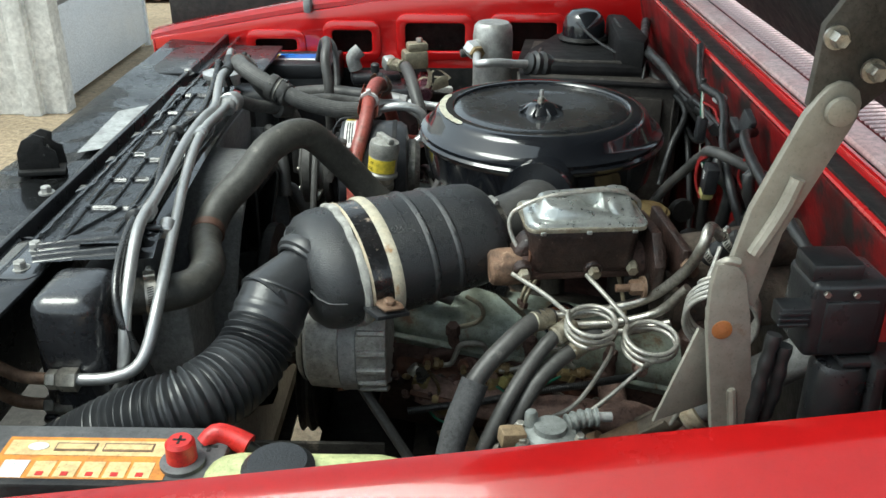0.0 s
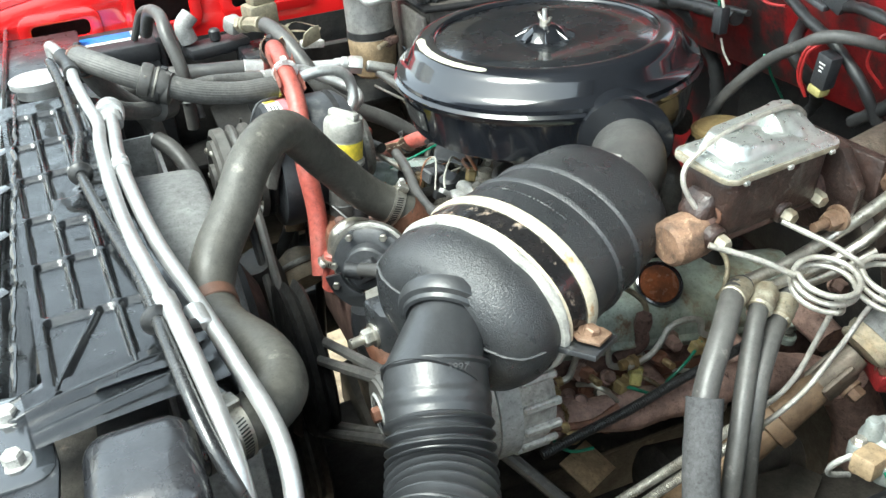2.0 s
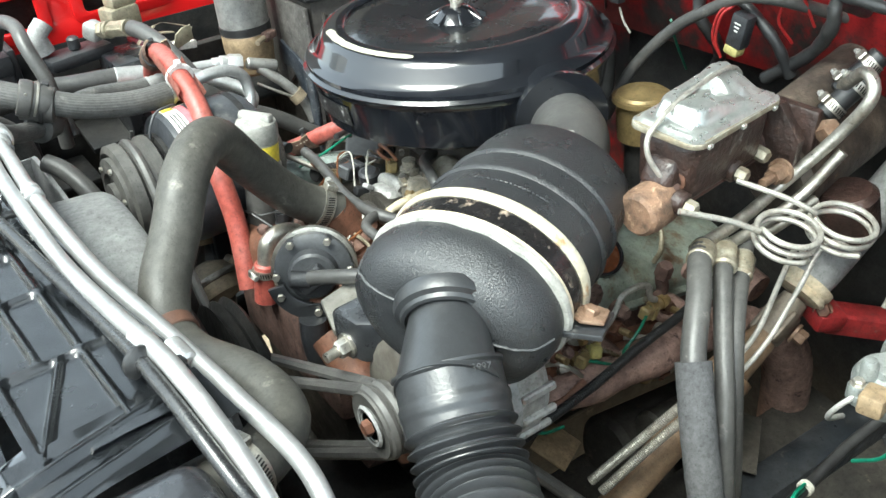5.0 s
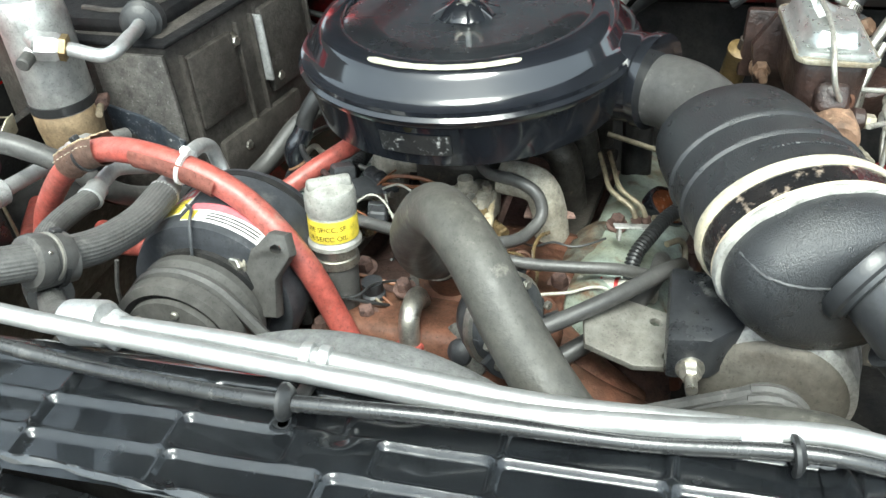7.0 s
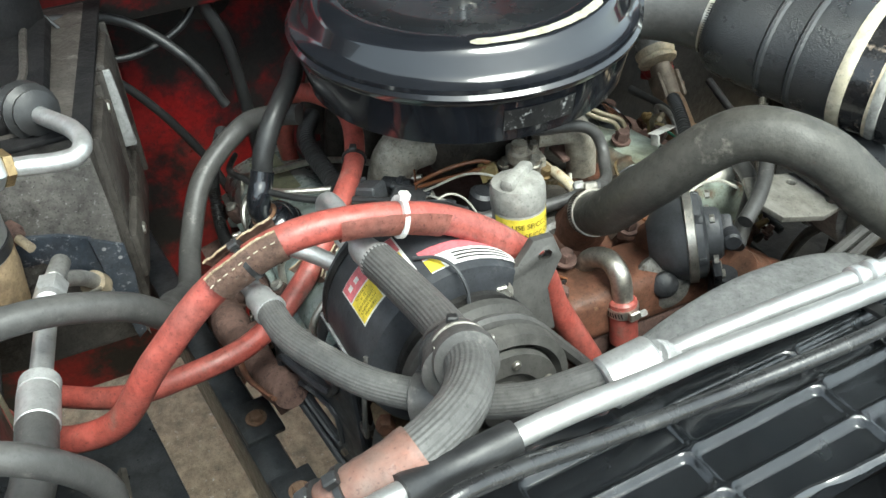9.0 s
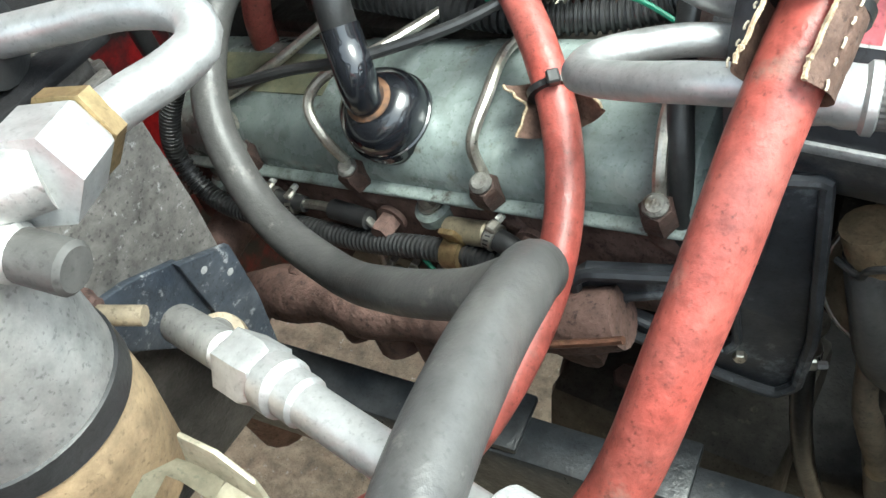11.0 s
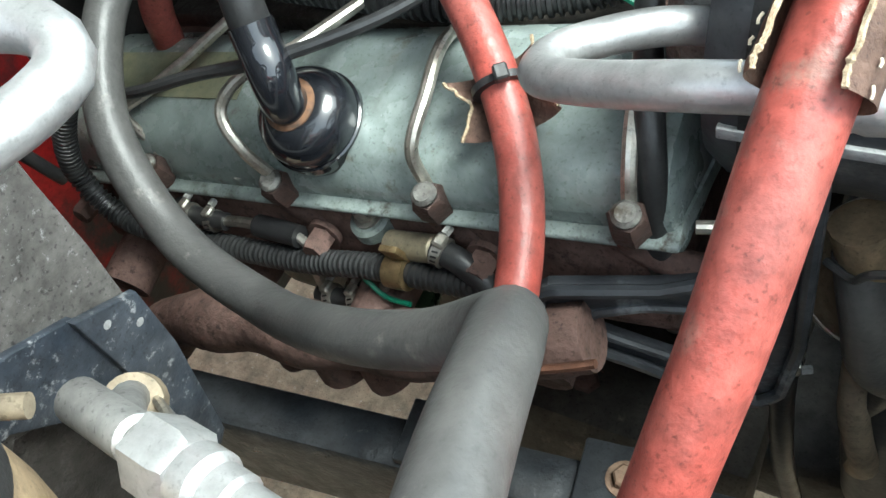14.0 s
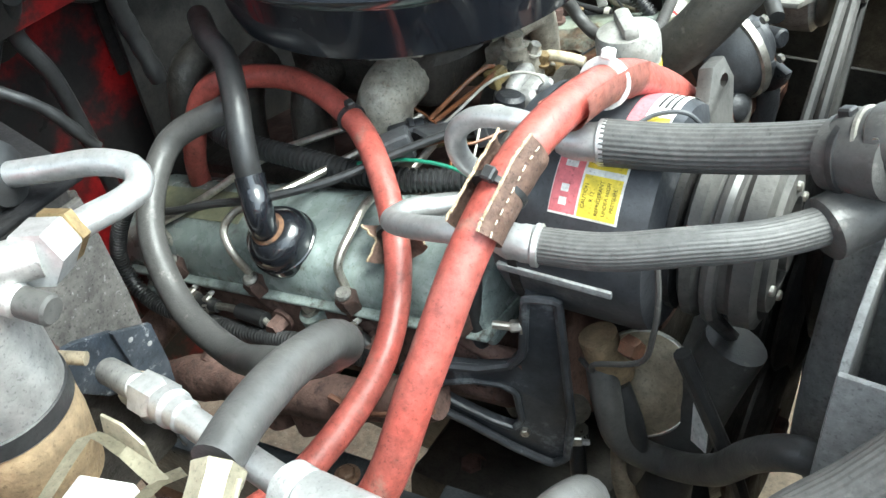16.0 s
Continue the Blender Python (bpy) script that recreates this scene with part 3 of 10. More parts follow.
def baffle():
    """The pressed panel over the radiator: rows of sunken pans between raised ribs."""
    b = thing("radiator_baffle", "gloss black pressed panel with sunken pans over the radiator", "panel")
    m = pose(-0.5085, 0.0, 1.1235, 0, 0, 3.4)
    front = [(-0.388, -0.300), (-0.200, -0.114), (-0.110, -0.021), (-0.017, 0.077), (0.081, 0.172), (0.176, 0.268)]
    middle = [(-0.202, -0.113), (-0.109, -0.043), (0.010, 0.080), (0.084, 0.175), (0.179, 0.268)]
    rear = [(-0.298, -0.206), (-0.202, -0.115), (-0.111, -0.022), (-0.018, 0.074), (0.078, 0.170), (0.174, 0.268)]
    pans = [(-0.0400, a, -0.0175, c) for a, c in front] + [(-0.0135, a, 0.0105, c) for a, c in middle] + [(0.0145, a, 0.0385, c) for a, c in rear]
    pans.append((-0.0400, -0.298, 0.0105, -0.206))

    def height(x, y):
        k = min(pan(x, y, *p) for p in pans if p[1] - 0.02 < y < p[3] + 0.02) if any(p[1] - 0.02 < y < p[3] + 0.02 for p in pans) else 1.0
        soft = 0.0010 * noise.noise(Vector((x * 16, y * 16, 2))) + 0.0004 * noise.noise(Vector((x * 50, y * 50, 5)))
        dent = -0.004 * math.exp(-((x - 0.012) ** 2 + (y + 0.018) ** 2) / 0.00006)
        diag = 0.0045 * math.exp(-((x + 0.031 - (-0.206 - y) * -0.42 - 0.028) / 0.0022) ** 2) if -0.296 < y < -0.206 and x > -0.05 else 0.0
        return 0.0048 * k + soft + dent + diag * (1 - k)
    part("panel", relief(0.096, 0.62, 58, 330, height, m @ pose(0, -0.03, 0)), BAFFLE_BLACK, b, sharp=80)
    lip = []
    for k in range(90):
        y = -0.32 + 0.64 * k / 89
        lip.append((-0.556 + 0.004 * noise.noise(Vector((y * 34, 0, 3))), y, 1.128 + 0.003 * noise.noise(Vector((y * 45, 4, 0)))))
    part("front_seal", tube(lip, lambda q, t: 0.0032 + 0.0016 * noise.noise(Vector((q * 60, 1, 1))), 8, 0.004, flat=0.6), STRIP_PAINT, b, "torn edge of the front sheet")
    for k in range(5):
        y = 0.24 - 0.105 * k
        part("torn_flap", prism([(0, 0), (0.016, 0.004), (0.011, 0.014), (0.002, 0.018)], 0.0012, pose(-0.574, y, 1.1215, 6, -14, 20 * noise.noise(Vector((k, 0, 0)))), 0.0003), STRIP_PAINT, b, "bent worn flap of the sheet")
    part("rear_lip", box((0.018, 0.58, 0.004), m @ pose(0.053, -0.02, -0.002, 0, 20, 0), 0.001), BAFFLE_BLACK, b)
    part("hole_rim", lathe([(0.0032, 0), (0.0062, 0.0008), (0.0085, 0.0)], m @ pose(0.013, -0.012, 0.0052), 16), STRIP_PAINT, b)

    def ramp(x, y):
        ridges = sum(0.006 * math.exp(-((y - c - 0.10 * x) / 0.0045) ** 2) for c in (-0.013, 0.010))
        return ridges * (1 - max(0.0, (x - 0.03) / 0.03)) - 0.10 * abs(x + 0.02) * 0.3 + 0.0012 * noise.noise(Vector((x * 30, y * 30, 0)))
    part("end_ramp", relief(0.125, 0.054, 44, 40, ramp, m @ pose(0.002, -0.339, 0.001, 6, 0, 5)), BAFFLE_BLACK, b, "ridged end of the panel", sharp=80)
    part("end_foot", plate(rounded(-0.024, -0.046, 0.024, 0.046, 0.014), [], 0.004, pose(-0.563, -0.348, 1.1105, 0, 3, 4), 0.0015), BAFFLE_BLACK, b, "bolted foot of the panel")
    part("foot_step", plate(rounded(-0.018, -0.010, 0.018, 0.010, 0.005), [], 0.010, pose(-0.545, -0.318, 1.114, 0, -14, 8), 0.002), BAFFLE_BLACK, b)


def lower_front():
    v = thing("front_crossmember", "grimy black frame crossmember under the radiator", "crossmember")
    part("beam", box((0.14, 1.08, 0.07), pose(-0.48, 0.06, 0.575), 0.015, 2), UNDERBODY, v)
    part("flange", box((0.17, 1.02, 0.008), pose(-0.48, 0.06, 0.53), 0.003), UNDERBODY, v)
    w = thing("lower_valance", "black lower valance panel in front of the radiator", "panel")
    part("sheet", box((0.48, 1.5, 0.012), pose(-0.76, 0.05, 0.60), 0.004), UNDERBODY, w)
    part("lip", box((0.012, 1.5, 0.12), pose(-0.995, 0.05, 0.65), 0.004), UNDERBODY, w)
    o = thing("oil_pan", "oily black engine oil pan under the block", "oil pan")
    part("pan", box((0.46, 0.24, 0.20), pose(0.08, 0.0, 0.585), 0.03, 3), UNDERBODY, o)
    part("rim", box((0.48, 0.262, 0.008), pose(0.08, 0.0, 0.672), 0.003), UNDERBODY, o)


lower_front()


def radiator():
    r = thing("radiator", "black radiator with a moulded plastic side tank", "radiator")
    part("core", box((0.05, 0.70, 0.56), pose(-0.49, 0.0, 0.81), 0.004), DARK, r)
    part("side_tank", box((0.072, 0.09, 0.15), pose(-0.488, -0.405, 1.042), 0.020, 5), TANK, r, "moulded black plastic side tank")
    part("tank_lower", box((0.068, 0.086, 0.28), pose(-0.488, -0.405, 0.83), 0.012, 3), TANK, r)
    for z in (0.975, 0.955, 0.935):
        part("tank_rib", box((0.078, 0.096, 0.008), pose(-0.488, -0.405, z), 0.003, 2), TANK, r)
    part("outlet", rod((-0.470, -0.370, 1.075), (-0.425, -0.354, 1.0735), 0.019, 24), TANK, r)
    part("far_tank", box((0.085, 0.075, 0.42), pose(-0.485, 0.42, 0.88), 0.018, 4), BLACK_PLASTIC, r)
    part("filler_neck", lathe([(0.03, 0), (0.03, 0.012), (0.036, 0.014), (0.036, 0.022), (0.02, 0.026), (0, 0.026)], pose(-0.53, 0.40, 1.10)), ALU, r, "bright metal filler cap")


TANK = mat("black_tank_plastic", (0.018, 0.019, 0.022), 0.26, col2=(0.03, 0.03, 0.033), scale=16, bump=0.15, bscale=200, dust=(0.14, 0.14, 0.135), dust_at=0.7, dscale=40, coat=0.6)


def shroud():
    s = thing("fan_shroud", "dusty grey plastic fan shroud", "fan shroud")
    cy, cz, R = -0.0085, 0.898, 0.207

    def ring(section, a0, a1, thick):
        bm = bmesh.new()
        rows = []
        for k in range(57):
            a = radians(a0 + (a1 - a0) * k / 56)
            rows.append([bm.verts.new((x, cy + r * math.cos(a), cz + r * math.sin(a) + 0.0012 * noise.noise(Vector((x * 20, a * 3, 1))))) for x, r in section])
        for a, b in zip(rows, rows[1:]):
            for i in range(len(section) - 1):
                bm.faces.new((a[i], a[i + 1], b[i + 1], b[i]))
        bmesh.ops.solidify(bm, geom=bm.faces[:], thickness=thick)
        bmesh.ops.recalc_face_normals(bm, faces=bm.faces[:])
        return bm
    part("ring", ring(((-0.462, R + 0.004), (-0.44, R + 0.0035), (-0.415, R + 0.002), (-0.395, R + 0.0005), (-0.387, R - 0.0015), (-0.3825, R - 0.005), (-0.3814, R - 0.010)), -20, 200, 0.003), SHROUD, s)
    part("rear_lip", ring(((-0.3835, R - 0.008), (-0.381, R - 0.0095), (-0.3835, R - 0.013)), -20, 200, 0.0025), SHROUD, s, "rolled rear lip")
    part("flange", box((0.004, 0.60, 0.10), pose(-0.4645, 0.0, 1.045), 0.001), SHROUD, s)
    hole = [(cy + 0.198 * math.cos(t), cz + 0.198 * math.sin(t)) for t in (math.tau * q / 48 for q in range(48))]
    part("back_plate", plate(rounded(-0.30, 0.58, 0.30, 1.066, 0.05), [hole], 0.003, Matrix(((0, 0, 1, -0.412), (1, 0, 0, 0), (0, 1, 0, 0), (0, 0, 0, 1))), 0.001), SHROUD, s, "flat grey shroud plate round the fan opening")
    part("side_wall", box((0.055, 0.004, 0.38), pose(-0.438, 0.30, 0.86), 0.001), SHROUD, s)
    part("side_wall", box((0.055, 0.004, 0.38), pose(-0.438, -0.30, 0.86), 0.001), SHROUD, s)
    f = thing("cooling_fan", "dark engine cooling fan behind the shroud", "fan")
    part("hub", lathe([(0.0, 0), (0.05, 0), (0.055, 0.02), (0.05, 0.05), (0.0, 0.06)], pose(-0.43, cy, cz, 0, 90, 0)), DARK, f)
    part("clutch", lathe([(0.09, 0), (0.098, 0.006), (0.098, 0.02), (0.07, 0.034)], pose(-0.385, cy, cz, 0, 90, 0), 32), DARK, f)
    for k in range(7):
        part("blade", prism([(-0.045, -0.05), (0.045, -0.05), (0.055, 0.03), (0.04, 0.048), (-0.04, 0.05), (-0.052, 0.03)], 0.004, pose(-0.405, cy, cz, 51.4 * k, 0, 0) @ pose(0, 0, 0.135, 0, 0, 30) @ pose(0, 0, 0, 90, 0, 90), 0.001), DARK, f)


def lower_bay():
    # Unseen dark sheets, added to close gaps where the lit ground would show.
    t = thing("underside_sheets", "dark sheets added below the engine to hide the ground", "panel")
    part("far_sheet", box((0.42, 0.006, 0.36), pose(-0.36, 0.56, 0.72, 35, 0, 0), 0.001), UNDERBODY, t)
    part("side_sheet", box((0.62, 0.44, 0.006), pose(0.0, -0.50, 0.64, 10, 0, 0), 0.001), UNDERBODY, t)
    part("outer_sheet", box((0.62, 0.006, 0.42), pose(0.0, -0.69, 0.82, -10, 0, 0), 0.001), UNDERBODY, t)
    part("front_side", box((0.24, 0.006, 0.32), pose(-0.30, -0.335, 0.70), 0.001), UNDERBODY, t)
    part("inner_sheet", box((0.30, 0.11, 0.006), pose(0.0, -0.235, 0.655, 6, 0, 0), 0.001), UNDERBODY, t)
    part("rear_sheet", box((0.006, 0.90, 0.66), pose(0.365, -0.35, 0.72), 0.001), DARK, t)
    b = thing("engine_mount", "black cast engine mount on the frame", "engine mount")
    part("block", box((0.19, 0.17, 0.09), pose(-0.14, 0.165, 0.60, 12, 0, 0), 0.015, 2), UNDERBODY, b)
    part("bolt", hex_head((-0.10, 0.20, 0.645), (-0.10, 0.203, 0.662), 0.011, 0.016), RUST, b)
    d = thing("starter_motor", "black cylindrical starter beside the engine", "starter motor")
    part("body", rod((0.02, -0.215, 0.69), (0.22, -0.215, 0.655), 0.045, 28, 0.008), UNDERBODY, d)
    part("solenoid", rod((0.05, -0.255, 0.735), (0.17, -0.255, 0.715), 0.024, 20, 0.004), UNDERBODY, d)


lower_bay()
radiator_support()
baffle()
radiator()
shroud()

# ---- the air intake ----
def air_cleaner():
    a = thing("air_cleaner", "round gloss black air cleaner housing on the engine", "air cleaner")
    cx, cy = 0.022, 0.028
    m = pose(cx, cy, 0)
    part("base", lathe([(0.06, 1.066), (0.11, 1.070), (0.148, 1.078), (0.160, 1.086), (0.1675, 1.128), (0.173, 1.133), (0.1745, 1.138), (0.171, 1.141), (0.16, 1.141)], m, 96), BLACK_PAINT, a)
    lid = part("lid", lathe([(0.1705, 1.1415), (0.1705, 1.1455), (0.163, 1.148), (0.158, 1.1535), (0.152, 1.166), (0.147, 1.1722), (0.140, 1.1745), (0.1275, 1.1750), (0.1262, 1.1746), (0.1250, 1.1728), (0.1242, 1.1722), (0.1242, 1.160), (0, 1.157)], m, 96), BLACK_PAINT, a)
    part("lid_disc", lathe([(0, 1.1605), (0.1238, 1.1625), (0.1238, 1.1712), (0.1205, 1.1718), (0.1185, 1.1728), (0.09, 1.1708), (0.04, 1.167), (0.022, 1.167), (0, 1.167)], m, 96), LID_BLACK, lid, "recessed polished centre of the lid")
    part("boss", lathe([(0.033, 1.1665), (0.028, 1.1675), (0.02, 1.176), (0.012, 1.180), (0, 1.180)], m, 32), BLACK_PAINT, lid)
    for k in range(8):
        t = radians(45 * k + 20)
        part("boss_rib", box((0.02, 0.003, 0.006), m @ pose(0.024 * math.cos(t), 0.024 * math.sin(t), 1.171, 0, 25, 45 * k + 20), 0.001, 1), BLACK_PAINT, lid)
    part("stud", tube([(cx, cy, 1.178), (cx, cy, 1.185), (cx, cy, 1.198)], 0.0028, 10, 0.002), ALU, a, "bright threaded stud")
    nut = bmesh.new()
    lathe([(0.006, 1.1795), (0.0055, 1.186)], m, 16, nut)
    for s in (-1, 1):
        tube([(cx, cy + s * 0.004, 1.183), (cx, cy + s * 0.012, 1.188), (cx, cy + s * 0.013, 1.192)], 0.0022, 8, 0.002, nut)
    part("wing_nut", nut, STEEL, a, "zinc wing nut")
    scuff = bmesh.new()
    rows = []
    for k in range(25):
        t = radians(157 + 60 * k / 24)
        w = 0.0048 * (1 + 0.35 * noise.noise(Vector((k * 0.7, 2, 0)))) * (1 if 0 < k < 24 else 0.3)
        rows.append([scuff.verts.new((cx + r * math.cos(t), cy + r * math.sin(t), z)) for r, z in ((0.1405 - w, 1.1752), (0.1405 + w, 1.1746))])
    for p, q in zip(rows, rows[1:]):
        scuff.faces.new((p[0], p[1], q[1], q[0]))
    part("worn_patch", scuff, SCUFF, lid, "arc of chipped paint showing pale primer")
    lab = bmesh.new()
    rows = []
    for k in range(9):
        t = radians(166.5 + 24 * k / 8)
        rows.append([lab.verts.new((cx + r * math.cos(t), cy + r * math.sin(t), z)) for r, z in ((0.1637, 1.0985), (0.1675, 1.121))])
    for p, q in zip(rows, rows[1:]):
        lab.faces.new((p[0], q[0], q[1], p[1]))
    part("sticker", lab, OLD_STICKER, a, "scratched remains of a black and white sticker")
    part("inlet_collar", tube([(0.018, -0.125, 1.112), (0.012, -0.15, 1.112), (0.006, -0.165, 1.112)], lambda s, t: 0.044 + (0.003 if s > t * 0.7 else 0), 28, 0.005), BLACK_PAINT, a)


def spun(m):
    """Fine circular polishing marks round the upright axis."""
    n, b = m.node_tree.nodes, m.node_tree.nodes["Principled BSDF"]
    t = n.new("ShaderNodeTangent")
    t.direction_type, t.axis = "RADIAL", "Z"
    m.node_tree.links.new(t.outputs[0], b.inputs["Tangent"])
    b.inputs["Anisotropic"].default_value = 0.8
    b.inputs["Anisotropic Rotation"].default_value = 0.25
    return m


LID_BLACK = mat("polished_black_lid_paint", (0.010, 0.011, 0.013), 0.25, col2=(0.014, 0.015, 0.017), scale=9, bump=0.03, bscale=60, coat=0.6, spec=0.7, dust=(0.10, 0.095, 0.085), dust_at=0.74, dscale=90)
spun(LID_BLACK)
SCUFF = mat("pale_primer", (0.52, 0.48, 0.36), 0.5, 0.3, col2=(0.62, 0.6, 0.5), scale=120, bump=0.2)
OLD_STICKER = mat("scratched_sticker", (0.012, 0.012, 0.013), 0.4, col2=(0.02, 0.02, 0.02), scale=60, bump=0.2, dust=(0.35, 0.35, 0.34), dust_at=0.57, dscale=170)


def flat_text(words, m, size, parent, material, name="writing"):
    """Flat writing laid by m."""
    cu = bpy.data.curves.new(name, "FONT")
    cu.body, cu.size, cu.align_x, cu.align_y = words, size, "CENTER", "CENTER"
    ob = bpy.data.objects.new(name, cu)
    me = bpy.data.meshes.new_from_object(ob)
    bpy.data.objects.remove(ob)
    bm = bmesh.new()
    bm.from_mesh(me)
    bpy.data.meshes.remove(me)
    bm.transform(m)
    part(name, bm, material, parent)


def intake_duct():
    """The big barrel silencer between cleaner and snorkel, with its elbow, bands and neck."""
    d = thing("intake_silencer", "black rubber intake silencer barrel with two pale sealing rings", "air intake")
    n = Vector((-0.8955, -0.4427, -0.0451)).normalized()
    u = Vector((0, 0, 1)).cross(n).normalized()
    v = n.cross(u)
    u, v = u * math.cos(-0.14) + v * math.sin(-0.14), v * math.cos(-0.14) - u * math.sin(-0.14)
    c = Vector((-0.2227, -0.3153, 1.0936)) - n * 0.018
    g = 0.905
    m = Matrix(((u.x * g, v.x * g, n.x, c.x), (u.y * g, v.y * g, n.y, c.y), (u.z * g, v.z * g, n.z, c.z), (0, 0, 0, 1)))
    k = 0.76
    part("rear_barrel", lathe([(0.024, -0.165), (0.056, -0.166), (0.0690, -0.163), (0.0765, -0.155), (0.0805, -0.138), (0.0832, -0.101), (0.0862, -0.0985), (0.0862, -0.0955), (0.0838, -0.093), (0.0856, -0.070), (0.0888, -0.0675), (0.0888, -0.0645), (0.0864, -0.062), (0.089, -0.03), (0.089, -0.016)], m, 64, squash=k), BARREL, d)
    part("steel_band", lathe([(0.088, -0.016), (0.0908, -0.015), (0.0908, 0.013), (0.088, 0.014)], m, 64, squash=k), ORANGE_RUST_BAND, d, "black painted steel band, rusting")
    part("sealing_ring", lathe([(0.088, -0.0245), (0.0920, -0.0250), (0.0936, -0.0215), (0.0936, -0.0155), (0.0922, -0.0125), (0.088, -0.0125)], m, 96, squash=k), RING_WHITE, d, "cream rubber sealing ring")
    ring = bmesh.new()
    lathe([(0.088, 0.013), (0.0928, 0.0125), (0.0940, 0.0165), (0.0925, 0.0205), (0.088, 0.021)], m, 96, ring, squash=k)
    for q in ring.verts:
        q.co += n * (0.0022 * noise.noise(q.co * 45)) + u * (0.001 * noise.noise(q.co * 90))
    part("sealing_ring", ring, WHITE_SEAL, d, "torn white sealing ring")
    part("inner_ring", lathe([(0.088, 0.008), (0.0922, 0.009), (0.0922, 0.012), (0.088, 0.0125)], m, 64, squash=k), CREAM, d)
    part("front_dome", lathe([(0.0885, 0.019), (0.0905, 0.028), (0.0895, 0.040), (0.084, 0.054), (0.071, 0.064), (0.054, 0.068), (0.035, 0.069), (0, 0.069)], m, 64, squash=k), BARREL, d)
    seam = []
    for q in range(25):
        x = -0.0855 + 0.1745 * q / 24
        y = 0.0150 - 0.085 * x
        seam.append(m @ Vector((x, y, 0.001 + float(np.interp(math.hypot(x, y / k), (0.054, 0.071, 0.084, 0.0895, 0.0905), (0.068, 0.064, 0.054, 0.040, 0.029))))))
    part("seam", tube(seam, lambda s, t: 0.0011 * (1 + 0.3 * math.sin(s * 900)), 8, 0.003), SEAM_GREY, d, "scuffed grey moulded seam line")
    for q in range(17):
        a = radians(66 + 2.75 * q)
        h = (0.0034, 0.0022, 0.0030, 0.0034, 0.0018)[q * 3 % 5]
        o = m @ Vector((0.0872 * math.cos(a), 0.0872 * k * math.sin(a), -0.047))
        out = (m @ Vector((0.1 * math.cos(a), 0.1 / k * math.sin(a), -0.047)) - m @ Vector((0, 0, -0.047))).normalized()
        part("raised_mark", box((0.0020, h, 0.0016), along(o, o + out) @ pose(0, 0, 0.0005, 0, 0, 20), 0.0004, 1), BARREL_SMOOTH, d, "raised unreadable moulded writing")
    n0, n1 = Vector((-0.248, -0.328, 1.114)), Vector((-0.282, -0.375, 1.091))
    part("neck", tube([n0, n0.lerp(n1, 0.4), n0.lerp(n1, 0.75), n1, n1 + (n1 - n0) * 0.30], lambda s, t: 0.0225 + 0.0145 * min(s / t, 1), 36, 0.003), BARREL_SMOOTH, d)
    part("neck_base", lathe([(0.030, -0.012), (0.0375, -0.010), (0.0385, -0.004), (0.0370, 0.001), (0.0335, 0.003), (0.0325, 0.006), (0.0300, 0.007), (0.0285, 0.004)], along(n0.lerp(n1, 0.34), n1), 48), BARREL_SMOOTH, d, "moulded collar at the neck's root")
    part("elbow", tube([(0.012, -0.150, 1.102), (0.001, -0.180, 1.104), (-0.022, -0.208, 1.102), (-0.066, -0.236, 1.097)], lambda s, t: 0.034 + 0.002 * math.sin(3.1 * s / t), 32, 0.004), RUBBER, d, "grey rubber elbow")
    e0, e1 = Vector((-0.052, -0.2275, 1.0985)), Vector((-0.066, -0.236, 1.097))
    clamp(e0, e1, 0.0350, d)
    part("bracket", plate([(-0.020, -0.013), (0.016, -0.014), (0.018, 0.008), (0.008, 0.016), (-0.022, 0.016)], [], 0.003, pose(-0.165, -0.388, 1.076, 0, 8, 35), 0.001), BLACK_PANEL, d, "black steel bracket tab")
    part("strap_end", prism([(-0.013, -0.011), (0.010, -0.013), (0.014, -0.004), (0.011, 0.012), (-0.006, 0.014), (-0.014, 0.006)], 0.003, pose(-0.164, -0.3885, 1.0815, 4, 10, 40), 0.001), RUSTY_ZINC, d, "rusty pinched end of the band")
    part("bolt", hex_head((-0.165, -0.388, 1.083), (-0.163, -0.389, 1.090), 0.0062, 0.0098), RUSTY_ZINC, d, "rusty zinc bolt")
    r, w = Vector((0.95, -0.13, -0.28)).normalized(), Vector((0.2, 0.4, 0.9))
    w = (w - r * w.dot(r)).normalized()
    o, f = Vector((-0.2805, -0.4115, 1.1125)), r.cross(w)
    o = o + f * 0.0014
    flat_text("3997", Matrix(((r.x, w.x, f.x, o.x), (r.y, w.y, f.y, o.y), (r.z, w.z, f.z, o.z), (0, 0, 0, 1))), 0.0075, d, SEAM_GREY, "raised_number")


BARREL = mat("satin_black_moulded_rubber", (0.020, 0.021, 0.023), 0.31, col2=(0.030, 0.031, 0.033), scale=14, bump=0.48, bscale=640, grain=0.15, rvar=0.08, spec=0.6, dust=(0.10, 0.10, 0.10), dust_at=0.72, dscale=45)
BARREL_SMOOTH = mat("smooth_black_rubber_cuff", (0.021, 0.022, 0.024), 0.36, col2=(0.032, 0.033, 0.035), scale=9, bump=0.12, bscale=300, grain=0.14, rvar=0.08, spec=0.6, dust=(0.10, 0.10, 0.10), dust_at=0.70, dscale=45)
ORANGE_RUST_BAND = mat("rust_through_black_paint", (0.010, 0.010, 0.011), 0.24, col2=(0.016, 0.014, 0.014), scale=40, bump=0.2, coat=0.4, dust=(0.30, 0.24, 0.19), dust_at=0.575, dscale=75)
RING_WHITE = mat("rust_stained_white_rubber", (0.50, 0.465, 0.375), 0.55, col2=(0.42, 0.365, 0.26), scale=30, bump=0.25, bscale=200, dust=(0.30, 0.17, 0.075), dust_at=0.60, dscale=38)
